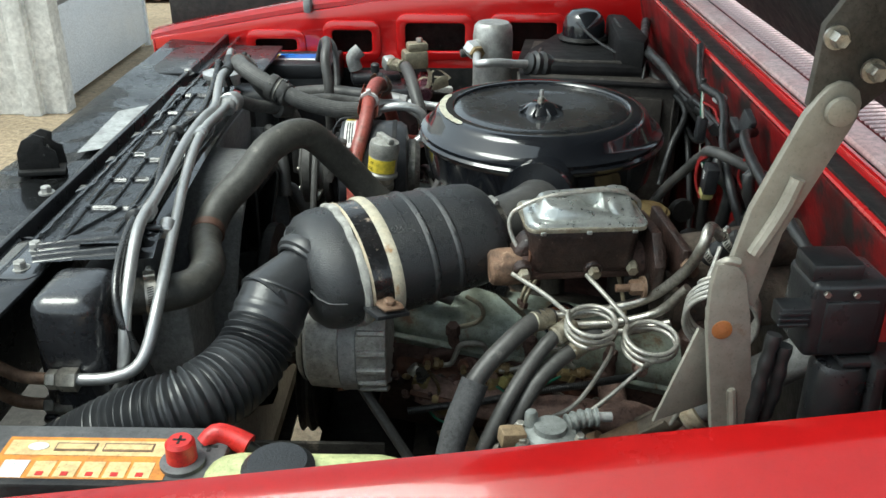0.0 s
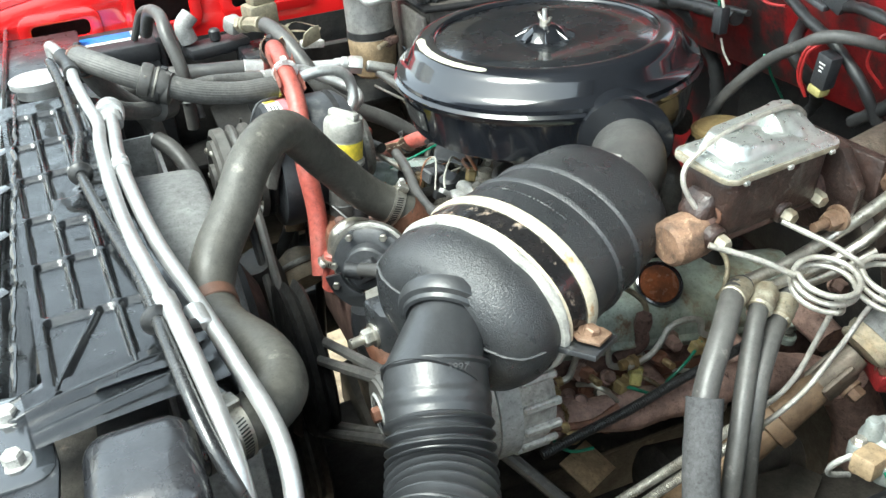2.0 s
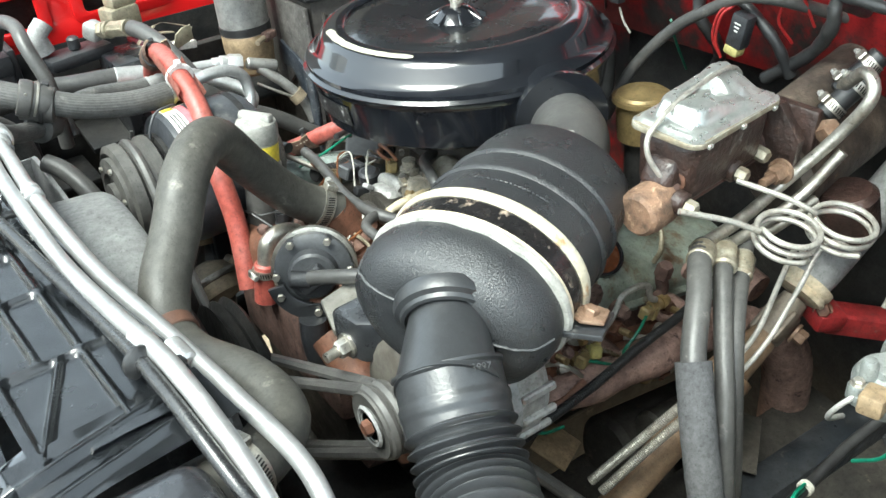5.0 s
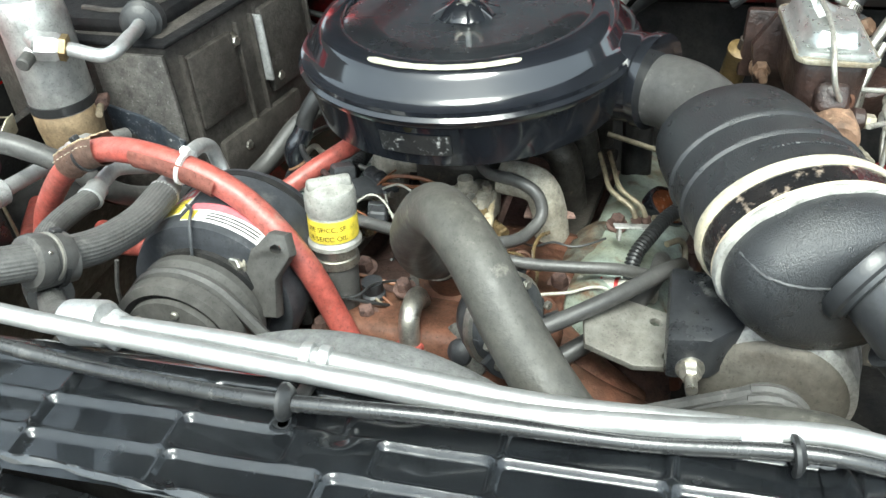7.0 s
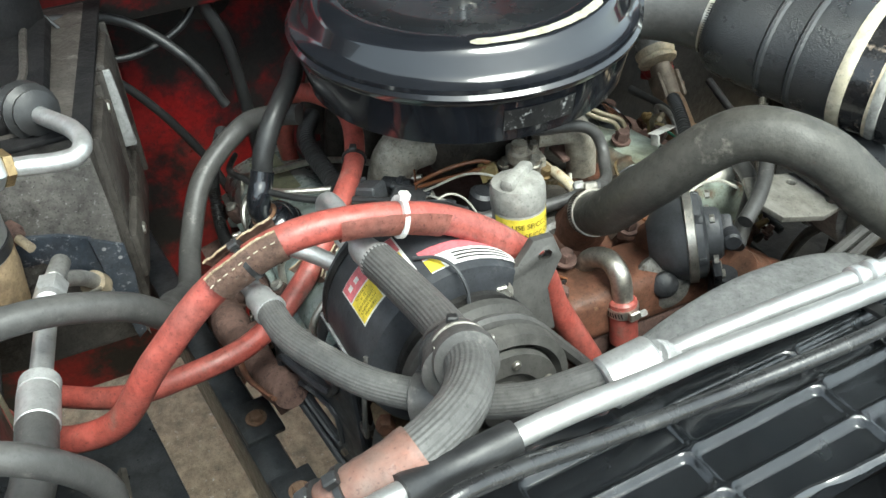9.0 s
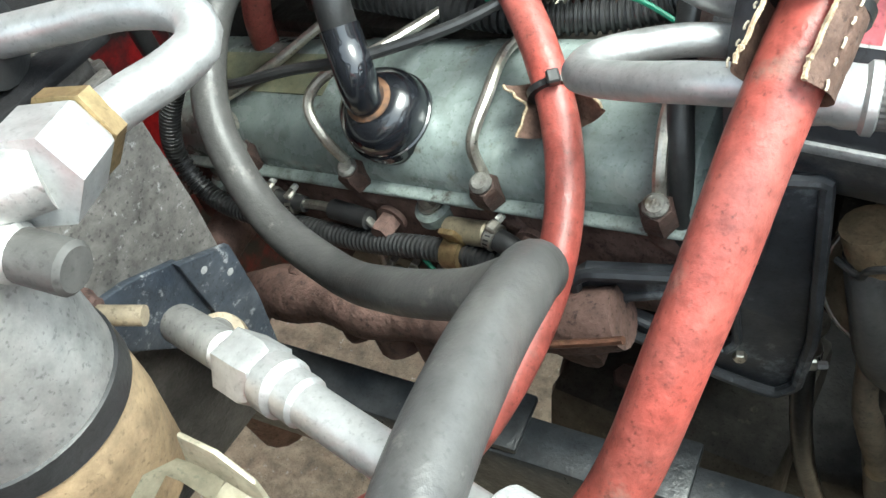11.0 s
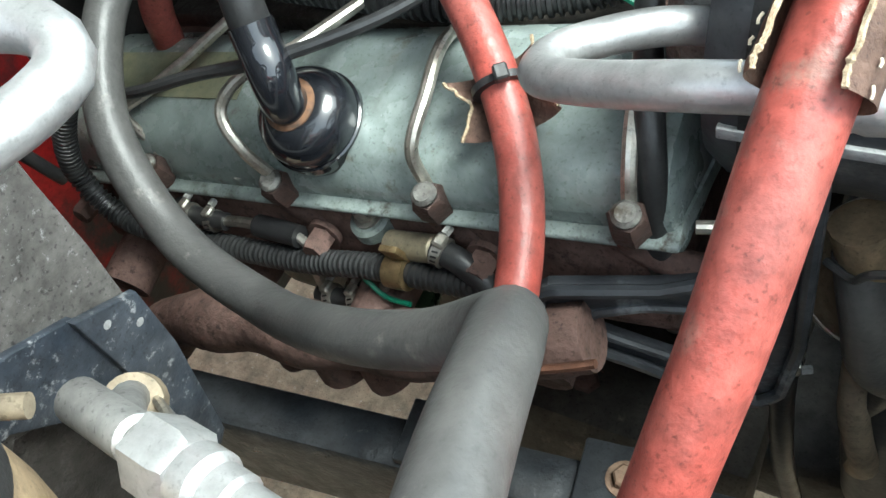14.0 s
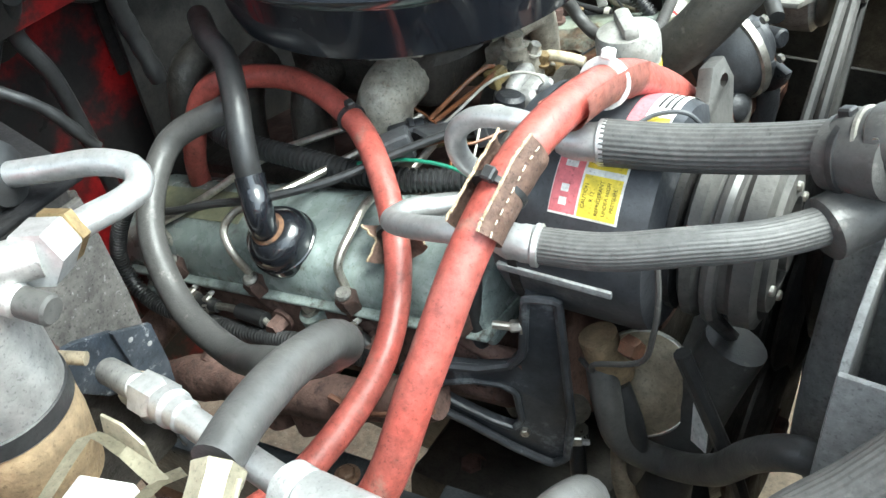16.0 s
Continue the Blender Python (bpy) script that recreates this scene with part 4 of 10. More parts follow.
SEAM_GREY = mat("scuffed_grey_rubber_edge", (0.075, 0.076, 0.078), 0.5, col2=(0.035, 0.036, 0.038), scale=120, bump=0.3)
RUSTY_ZINC = mat("rusty_zinc", (0.24, 0.16, 0.11), 0.55, 0.3, col2=(0.14, 0.08, 0.05), scale=60, bump=0.3)
WHITE_SEAL = mat("torn_white_seal", (0.44, 0.43, 0.395), 0.6, col2=(0.22, 0.215, 0.20), scale=60, bump=0.5, bscale=150)


def corrugated_hose():
    h = thing("intake_hose", "black corrugated intake hose running down to the front", "hose")
    pts = CORR
    part("cuff", tube([pts[0], pts[1]], lambda s, t: 0.0375 + 0.0018 * (s < 0.004) + 0.0012 * (abs(s - t * 0.62) < 0.004), 36, 0.002, curved=False), BARREL_SMOOTH, h)
    part("bellows", tube(pts[1:], lambda s, t: 0.0365 + 0.0030 * math.sin(2 * math.pi * s / 0.0086), 40, 0.0011), BARREL_SMOOTH, h)


CORR = [(-0.284, -0.376, 1.090), (-0.2954, -0.4045, 1.063), (-0.307, -0.434, 1.043), (-0.326, -0.474, 1.036), (-0.358, -0.503, 1.030), (-0.4115, -0.5064, 1.010), (-0.47, -0.512, 0.98), (-0.54, -0.515, 0.94)]
air_cleaner()
intake_duct()
corrugated_hose()


STAIN_BROWN = mat("brown_stained_rubber", (0.12, 0.06, 0.04), 0.6, bump=0.2)


# ---- hoses and pipes ----
def hose(name, label, pts, r, material, ends=(), category="hose", seg=16, clamps=(), ribs=0.0):
    h = thing(name, label, category)
    part("tube", tube(pts, r, seg, 0.006, ribs=ribs), material, h, sharp=50 if ribs else 35)
    line = catmull(pts, 12)
    for k, w in clamps:
        i = min(int(k * (len(line) - 1)), len(line) - 2)
        clamp(line[i], line[i + 1], (r if not callable(r) else 0.02) + 0.0005, h, w)
    return h


RAD_HOSE = [(-0.455, -0.365, 1.075), (-0.412, -0.349, 1.073), (-0.387, -0.322, 1.071), (-0.388, -0.272, 1.069), (-0.408, -0.215, 1.066), (-0.412, -0.175, 1.073), (-0.398, -0.146, 1.096), (-0.3723, -0.117, 1.119), (-0.3411, -0.0839, 1.152), (-0.3014, -0.0446, 1.1545), (-0.2573, -0.0068, 1.095), (-0.2158, 0.0041, 1.0417), (-0.1742, -0.0018, 1.0113)]
RED_UPPER = [(-0.271, 0.048, 0.929), (-0.259, 0.078, 0.994), (-0.258, 0.103, 1.056), (-0.245, 0.156, 1.103), (-0.242, 0.218, 1.130), (-0.236, 0.288, 1.133), (-0.231, 0.346, 1.105), (-0.225, 0.398, 1.050), (-0.210, 0.444, 0.984), (-0.169, 0.505, 0.956), (-0.10, 0.55, 0.95)]
RED_LOWER = [(0.20, 0.18, 0.88), (0.179, 0.191, 0.952), (0.149, 0.176, 1.020), (0.083, 0.144, 1.027), (0.007, 0.160, 1.018), (-0.051, 0.200, 1.004), (-0.101, 0.256, 0.971), (-0.124, 0.317, 0.939), (-0.13, 0.394, 0.93), (-0.11, 0.444, 0.914), (-0.070, 0.496, 0.901)]
BLACK_LOOP = [(0.092, 0.190, 1.028), (0.106, 0.206, 1.024), (0.144, 0.241, 1.001), (0.120, 0.300, 0.965), (0.067, 0.334, 0.926), (-0.003, 0.353, 0.922), (-0.069, 0.375, 0.965), (-0.122, 0.381, 0.997), (-0.158, 0.383, 1.030), (-0.173, 0.405, 1.063), (-0.186, 0.447, 1.090), (-0.196, 0.485, 1.102), (-0.203, 0.512, 1.104)]
AC_LOW = [(-0.2512, 0.3140, 1.0876), (-0.290, 0.3105, 1.094), (-0.331, 0.297, 1.102), (-0.366, 0.275, 1.103), (-0.398, 0.240, 1.105), (-0.428, 0.205, 1.118), (-0.446, 0.170, 1.136), (-0.452, 0.142, 1.143)]
AC_UP = [(-0.2535, 0.2307, 1.1026), (-0.301, 0.224, 1.107), (-0.352, 0.223, 1.120), (-0.393, 0.230, 1.138), (-0.425, 0.239, 1.153), (-0.4555, 0.261, 1.166), (-0.472, 0.296, 1.166), (-0.468, 0.345, 1.142), (-0.455, 0.369, 1.106), (-0.437, 0.383, 1.078), (-0.405, 0.40, 1.03), (-0.40, 0.40, 0.93)]
ALU_A = [(-0.453, 0.137, 1.143), (-0.453, 0.076, 1.145), (-0.455, 0.005, 1.147), (-0.452, -0.067, 1.140), (-0.443, -0.154, 1.127), (-0.428, -0.242, 1.118), (-0.414, -0.328, 1.108), (-0.403, -0.405, 1.092), (-0.412, -0.447, 1.050), (-0.44, -0.457, 1.034), (-0.492, -0.457, 1.030)]
ALU_B = [(-0.505, 0.42, 1.14), (-0.503, 0.375, 1.165), (-0.494, 0.325, 1.171), (-0.483, 0.27, 1.163), (-0.481, 0.213, 1.166), (-0.475, 0.16, 1.157), (-0.467, 0.105, 1.147), (-0.469, 0.044, 1.148), (-0.468, -0.049, 1.145), (-0.463, -0.141, 1.137), (-0.453, -0.233, 1.138), (-0.443, -0.326, 1.140), (-0.434, -0.408, 1.100), (-0.435, -0.438, 1.045), (-0.443, -0.441, 1.012), (-0.464, -0.441, 0.994), (-0.50, -0.441, 0.9875)]
BLACK_TUBE = [(-0.495, 0.36, 1.06), (-0.501, 0.325, 1.125), (-0.505, 0.294, 1.168), (-0.499, 0.254, 1.164), (-0.494, 0.204, 1.152), (-0.491, 0.153, 1.143), (-0.489, 0.101, 1.138), (-0.493, 0.005, 1.144), (-0.481, -0.103, 1.143), (-0.463, -0.211, 1.131), (-0.455, -0.322, 1.138), (-0.440, -0.421, 1.094), (-0.404, -0.427, 0.992)]
BOOST_P = [(0.013, -0.342, 1.043), (-0.0063, -0.3543, 1.0458), (-0.035, -0.380, 1.035), (-0.0726, -0.4102, 1.003), (-0.0938, -0.4393, 0.9553), (-0.105, -0.462, 0.90), (-0.110, -0.480, 0.82), (-0.11, -0.49, 0.72)]
BOOST_Q = [(0.036, -0.347, 1.036), (0.0277, -0.3527, 1.0358), (0.005, -0.372, 1.026), (-0.022, -0.398, 1.0), (-0.0464, -0.4238, 0.9669), (-0.070, -0.448, 0.92), (-0.090, -0.470, 0.85), (-0.1, -0.48, 0.72)]
BOOST_R = [(0.066, -0.345, 1.027), (0.0455, -0.3587, 1.0198), (0.0118, -0.3829, 1.0053), (-0.012, -0.402, 0.985), (-0.035, -0.425, 0.94), (-0.045, -0.44, 0.86), (-0.05, -0.45, 0.75)]
HOSE_CLEANER = [(0.155, -0.069, 1.035), (0.179, -0.085, 1.090), (0.201, -0.120, 1.138), (0.203, -0.170, 1.172), (0.209, -0.225, 1.195), (0.30, -0.28, 1.16)]
rh = hose("radiator_hose", "thick grey-black upper radiator hose", RAD_HOSE, 0.0205, RAD_RUBBER, clamps=((0.05, 0.012), (0.975, 0.012)), seg=24)
part("joint_ring", lathe([(0.0207, -0.006), (0.0217, -0.005), (0.0217, 0.006), (0.0207, 0.007)], along((-0.4120, -0.183, 1.0705), (-0.4128, -0.175, 1.0730)), 28), STAIN_BROWN, rh, "brown stained ring on the hose")
hose("heater_hose", "faded red silicone heater hose arching over the compressor", RED_UPPER, 0.0115, RED_RUBBER, seg=20)
hose("heater_hose", "faded red silicone heater hose beside the valve cover", RED_LOWER, 0.0105, RED_RUBBER, seg=20)
hose("vent_hose", "thick black rubber hose looped over the exhaust side", BLACK_LOOP, 0.0115, RUBBER, seg=20)
hose("refrigerant_hose", "ribbed black refrigerant hose to the condenser", AC_LOW, 0.0102, RIBBED, seg=112, ribs=0.016)
hose("refrigerant_hose", "ribbed black refrigerant hose from the compressor", AC_UP, 0.0138, RIBBED, seg=112, ribs=0.016)
hose("refrigerant_pipe", "bare aluminium refrigerant pipe with a collar", ALU_A, 0.0065, PIPE_ALU, category="pipe")
hose("refrigerant_pipe", "bare aluminium refrigerant pipe along the radiator", ALU_B, 0.0065, PIPE_ALU, category="pipe")
for p in ((-0.484, -0.457, 1.0305), (-0.500, -0.441, 0.9875)):
    f = thing("pipe_fitting", "zinc hexagonal fitting joining pipe and condenser line", "fitting", "condenser fittings")
    a = Vector(p)
    part("nut", hex_head(a + Vector((0.010, 0, 0)), a + Vector((-0.014, 0, 0)), 0.0125), STEEL, f)
    part("nut", hex_head(a + Vector((-0.013, 0, 0)), a + Vector((-0.026, 0, 0)), 0.0105), STEEL, f)
    part("line", tube([a + Vector((-0.02, 0, 0)), a + Vector((-0.06, 0.002, 0.004)), a + Vector((-0.10, 0.02, 0.02)), a + Vector((-0.11, 0.05, 0.05))], 0.0065, 12, 0.006), RUSTY_ZINC, f, "brown stained line")
hose("vacuum_pipe", "thin black pipe clipped along the radiator top", BLACK_TUBE, 0.0050, RUBBER_GLOSS, category="pipe")
hose("booster_hose", "black brake booster pressure hose with a sleeve", BOOST_P, 0.0105, RUBBER)
hose("booster_hose", "black brake booster return hose", BOOST_Q, 0.0084, RUBBER)
hose("booster_hose", "black brake booster hose with a pale crimp", BOOST_R, 0.009, RUBBER)
hose("heater_hose", "grey rubber hose rising behind the air cleaner", HOSE_CLEANER, 0.0064, RUBBER)

# ---- the engine ----
GREEN_DIRTY = mat("grimy_grey_green_paint", (0.26, 0.30, 0.27), 0.4, col2=(0.15, 0.155, 0.11), scale=14, bump=0.2, bscale=110, dust=(0.12, 0.07, 0.04), dust_at=0.54, dscale=28, grain=0.3)
def at_engine(x):
    """The pose of the engine at a place along it: it leans down to the rear."""
    return pose(-0.013, 0.0, 0.906, 0, 12.5, 0) @ pose(x, 0, 0)


def run_profile(outline, x0, x1, side=1, bevel=0.003):
    """Extrudes a cross-section of (y, z) along the engine; side -1 mirrors it to the other bank."""
    pts = [(0.028 + side * (y - 0.028), z) for y, z in outline]
    bm = prism(pts, x1 - x0, Matrix(((0, 0, 1, x0), (1, 0, 0, 0), (0, 1, 0, 0), (0, 0, 0, 1))), bevel)
    bm.transform(at_engine(0))
    return bm


def valve_cover(side, label):
    paint = GREEN_PAINT if side > 0 else GREEN_DIRTY
    v = thing("valve_cover", label, "valve cover", "valve covers")
    part("cover", run_profile([(0.266, 0.004), (0.266, 0.010), (0.2585, 0.028), (0.245, 0.036), (0.19, 0.052), (0.168, 0.044), (0.160, -0.02), (0.262, -0.02)], -0.172, 0.262, side, 0.005), paint, v)
    part("flange", run_profile([(0.2725, -0.005), (0.2725, -0.002), (0.262, 0.002), (0.16, -0.01), (0.16, -0.02)], -0.174, 0.266, side, 0.0012), GREEN_EDGE if side > 0 else paint, v, "chipped bolted flange")
    for x in (0.013, 0.225):
        y = 0.028 + side * (0.2635 - 0.028)
        p, q = at_engine(x) @ Vector((0, y, -0.016)), at_engine(x) @ Vector((0, y + side * 0.003, -0.005))
        part("bolt", hex_head(p, q, 0.0065, 0.009), STEEL, v)
        part("tab", lathe([(0.0145, -0.008), (0.0135, -0.001), (0.011, 0.0008)], along(p, q), 24), GREEN_EDGE if side > 0 else paint, v, "rounded bolt lug of the flange")
    if side > 0:
        part("faded_label", box((0.13, 0.034, 0.0006), at_engine(0.17) @ pose(0, 0.2155, 0.0454, -16.2), 0), OLIVE, v, "faded olive-brown label")
    return v


GREEN_EDGE = mat("chipped_green_flange", (0.26, 0.30, 0.285), 0.4, col2=(0.14, 0.16, 0.145), scale=30, bump=0.3, bscale=140, dust=(0.05, 0.036, 0.025), dust_at=0.56, dscale=50, grain=0.3)
OLIVE = mat("faded_olive_label", (0.17, 0.165, 0.10), 0.5, col2=(0.13, 0.14, 0.10), scale=30, bump=0.1)


def engine_block():
    e = thing("engine_block", "rusty and oily cast iron engine block with cylinder heads", "engine")
    part("block", run_profile([(-0.16, -0.10), (-0.16, -0.03), (0.028, 0.0), (0.21, -0.03), (0.21, -0.10), (0.12, -0.24), (-0.07, -0.24)], -0.16, 0.34), RUST, e)
    for s in (1, -1):
        part("cylinder_head", run_profile([(0.262, -0.012), (0.268, -0.05), (0.27, -0.07), (0.25, -0.10), (0.14, -0.10), (0.14, -0.015), (0.16, -0.004)], -0.16, 0.29, s, 0.006), RUST, e)
    fc = lathe([(0.0, 0), (0.10, 0), (0.11, 0.012), (0.10, 0.03), (0, 0.035)], pose(-0.21, 0.02, 0.80, 0, -90, 0), 32)
    part("timing_cover", fc, DARK, e)
    part("crossover", box((0.07, 0.2, 0.05), pose(-0.225, 0.0, 0.955, 0, 8, 0), 0.012, 3), RUST_RED, e, "red-brown rusted water crossover")
    part("crossover_arm", box((0.06, 0.07, 0.04), pose(-0.215, -0.08, 0.975, 12, 8, 20), 0.012, 3), RUST_RED, e)
    part("crossover_arm", box((0.06, 0.06, 0.04), pose(-0.225, 0.085, 0.945, -8, 8, -10), 0.012, 3), RUST_RED, e)
    part("thermostat_housing", lathe([(0.038, -0.03), (0.036, -0.006), (0.026, 0.0), (0.022, 0.02), (0.021, 0.035)], along((-0.165, -0.002, 0.985), (-0.182, -0.001, 1.02)), 24), RUST_RED, e, "yellow-brown thermostat housing")
    for p in ((-0.20, 0.035, 0.985), (-0.19, -0.04, 0.988), (-0.235, 0.06, 0.978), (-0.245, -0.055, 0.985), (-0.25, 0.1, 0.968)):
        part("bolt", hex_head(p, (p[0] - 0.002, p[1], p[2] + 0.012), 0.0075, 0.011), RUST, e)
    part("front_box", box((0.09, 0.24, 0.10), pose(-0.215, 0.0, 0.885), 0.01, 2), RUST, e)


def intake_manifold():
    i = thing("intake_manifold", "dirty grey cast aluminium intake manifold under the air cleaner", "intake manifold")
    part("plenum", box((0.17, 0.11, 0.07), pose(0.055, 0.03, 1.01, 0, 4, 0), 0.015, 3), SHADED_OILY_CAST, i)
    part("throat", lathe([(0.07, 0), (0.06, 0.03), (0.055, 0.06)], pose(0.022, 0.028, 1.025), 40), SHADED_OILY_CAST, i)
    for k in range(4):
        x = -0.052 + 0.095 * k
        part("runner", tube([(x + 0.008, -0.02, 1.016 - 0.1 * x), (x, -0.058, 1.012 - 0.12 * x), (x - 0.002, -0.070, 0.985 - 0.15 * x), (x - 0.002, -0.074, 0.94 - 0.15 * x)], 0.0185, 16, 0.006, flat=0.85), PALE_CAST if k == 0 else SHADED_OILY_CAST, i, "pale stained runner" if k == 0 else "")
        x = 0.0 + 0.085 * k
        part("runner", tube([(x, 0.08, 1.016 - 0.1 * x), (x, 0.112, 1.010 - 0.12 * x), (x, 0.125, 0.985 - 0.15 * x), (x, 0.13, 0.94 - 0.15 * x)], 0.0255 if k == 0 else 0.0185, 16, 0.006, flat=0.85), PALE_CAST if k == 0 else SHADED_OILY_CAST, i, "pale stained runner" if k == 0 else "")
    part("centre_web", box((0.13, 0.05, 0.03), pose(-0.09, 0.02, 0.945, 0, 8, 0), 0.008), SHADED_OILY_CAST, i)
    part("side_flange", box((0.35, 0.03, 0.012), pose(0.05, 0.14, 0.925, 0, 8.7, 0), 0.003), SHADED_OILY_CAST, i)
    part("side_flange", box((0.35, 0.03, 0.012), pose(0.05, -0.085, 0.925, 0, 8.7, 0), 0.003), SHADED_OILY_CAST, i)


PALE_CAST = mat("pale_stained_casting", (0.36, 0.34, 0.29), 0.6, 0.15, col2=(0.25, 0.22, 0.175), scale=26, bump=0.5, bscale=200, dust=(0.13, 0.09, 0.055), dust_at=0.6, dscale=46, grain=0.3)
# Oily casting; the cavity's shade under the air cleaner is put into its colour.
SHADED_OILY_CAST = mat("shaded_oily_casting", (0.055, 0.050, 0.043), 0.5, 0.2, col2=(0.028, 0.024, 0.02), scale=26, bump=0.6, bscale=200, dust=(0.13, 0.10, 0.065), dust_at=0.64, dscale=50, grain=0.35)


def injection_pump():
    p = thing("injection_pump", "bright cast fuel injection pump with levers and fittings", "fuel pump")
    part("body", lathe([(0.030, -0.06), (0.032, -0.02), (0.030, 0.02), (0.026, 0.045)], along((-0.09, 0.015, 0.960), (0.0, 0.015, 0.952)), 28), SHADED_OILY_CAST, p)
    part("housing", box((0.044, 0.042, 0.036), pose(-0.086, 0.030, 0.979, 0, 8, 6), 0.009, 3), CLEAN_CAST, p, "smooth silver governor housing")
    part("housing_ridge", tube([(-0.086, 0.050, 0.9965), (-0.084, 0.040, 1.000), (-0.083, 0.020, 1.001), (-0.082, 0.011, 0.998)], 0.0075, 14, 0.003, flat=0.8), CLEAN_CAST, p)
    part("housing_foot", box((0.05, 0.05, 0.007), pose(-0.090, 0.030, 0.962, 0, 8, 6), 0.002), CLEAN_CAST, p)
    part("head", box((0.046, 0.030, 0.036), pose(-0.062, 0.000, 0.995, 0, 6, -8), 0.004, 2), PALE_CAST, p, "stained pump head")
    part("head_boss", lathe([(0.012, 0), (0.0115, 0.010), (0.008, 0.012), (0.008, 0.020), (0.0, 0.021)], pose(-0.069, 0.012, 1.010), 20), PALE_CAST, p)
    for q, r, mt in (((-0.082, 0.002, 1.010), 0.0058, STEEL), ((-0.083, -0.010, 0.994), 0.0062, BRASS), ((-0.060, -0.008, 1.012), 0.005, STEEL), ((-0.104, 0.012, 0.968), 0.006, STEEL), ((-0.108, 0.048, 0.966), 0.006, STEEL), ((-0.062, 0.026, 1.004), 0.005, STEEL)):
        part("screw", hex_head(q, (q[0] - 0.004, q[1], q[2] + 0.010), r, r * 1.35), mt, p)
    part("side_fitting", rod((-0.078, -0.012, 0.985), (-0.088, -0.026, 0.982), 0.008, 14, 0.002), OILY, p)
    part("fitting_nut", hex_head((-0.086, -0.023, 0.9825), (-0.093, -0.033, 0.981), 0.0085), BRASS, p)
    part("lever", box((0.011, 0.007, 0.05), pose(-0.045, -0.022, 0.985, 20, 0, 12), 0.002), RUST, p, "rusty throttle lever")
    part("link", tube([(-0.122, -0.021, 0.996), (-0.108, -0.0195, 0.9985), (-0.085, -0.0165, 0.9995), (-0.070, -0.0145, 1.000)], lambda d, t: 0.0052 if d < 0.035 else 0.0034, 12, 0.003), IVORY_RUST, p, "ivory link rod stained with rust")
    part("link_tip", tube([(-0.070, -0.0145, 1.000), (-0.052, -0.0125, 1.0005), (-0.038, -0.0105, 1.000)], 0.0024, 10, 0.003), IVORY_RUST, p)
    part("link_ball", lathe([(0.0, -0.006), (0.005, -0.004), (0.0065, 0.0), (0.005, 0.004), (0.0, 0.006)], pose(-0.036, -0.0105, 1.000), 14), STEEL, p)
    part("solenoid", lathe([(0.012, -0.028), (0.0125, -0.010), (0.0105, -0.009), (0.0105, -0.006), (0.0130, -0.005), (0.0130, 0.006), (0.009, 0.009), (0.0, 0.009)], pose(-0.093, 0.066, 0.997, 8, -6, 0), 22), BLACK_PLASTIC, p, "black round ribbed solenoid")
    part("solenoid_boot", box((0.016, 0.012, 0.010), pose(-0.107, 0.066, 0.983, 0, 20, 0), 0.002), RELAY_BLACK_SOFT, p)
    part("flange", lathe([(0.042, 0), (0.042, 0.01)], along((-0.125, 0.010, 0.962), (-0.11, 0.011, 0.960)), 24), SHADED_OILY_CAST, p)
    part("drive_cover", rod((-0.165, 0.02, 0.968), (-0.125, 0.015, 0.963), 0.028, 28, 0.004), CAST_ALU, p)


IVORY_RUST = mat("ivory_plastic_rust_stained", (0.55, 0.50, 0.38), 0.5, col2=(0.42, 0.33, 0.20), scale=60, bump=0.3, dust=(0.24, 0.10, 0.04), dust_at=0.58, dscale=110)
RELAY_BLACK_SOFT = mat("soft_black_boot", (0.014, 0.0145, 0.016), 0.45, col2=(0.024, 0.024, 0.026), scale=40, bump=0.2)
OILY = mat("oily_brown_deposit", (0.12, 0.085, 0.04), 0.3, col2=(0.05, 0.035, 0.02), scale=60, bump=0.6, bscale=160, dust=(0.2, 0.15, 0.08), dust_at=0.62, dscale=90)


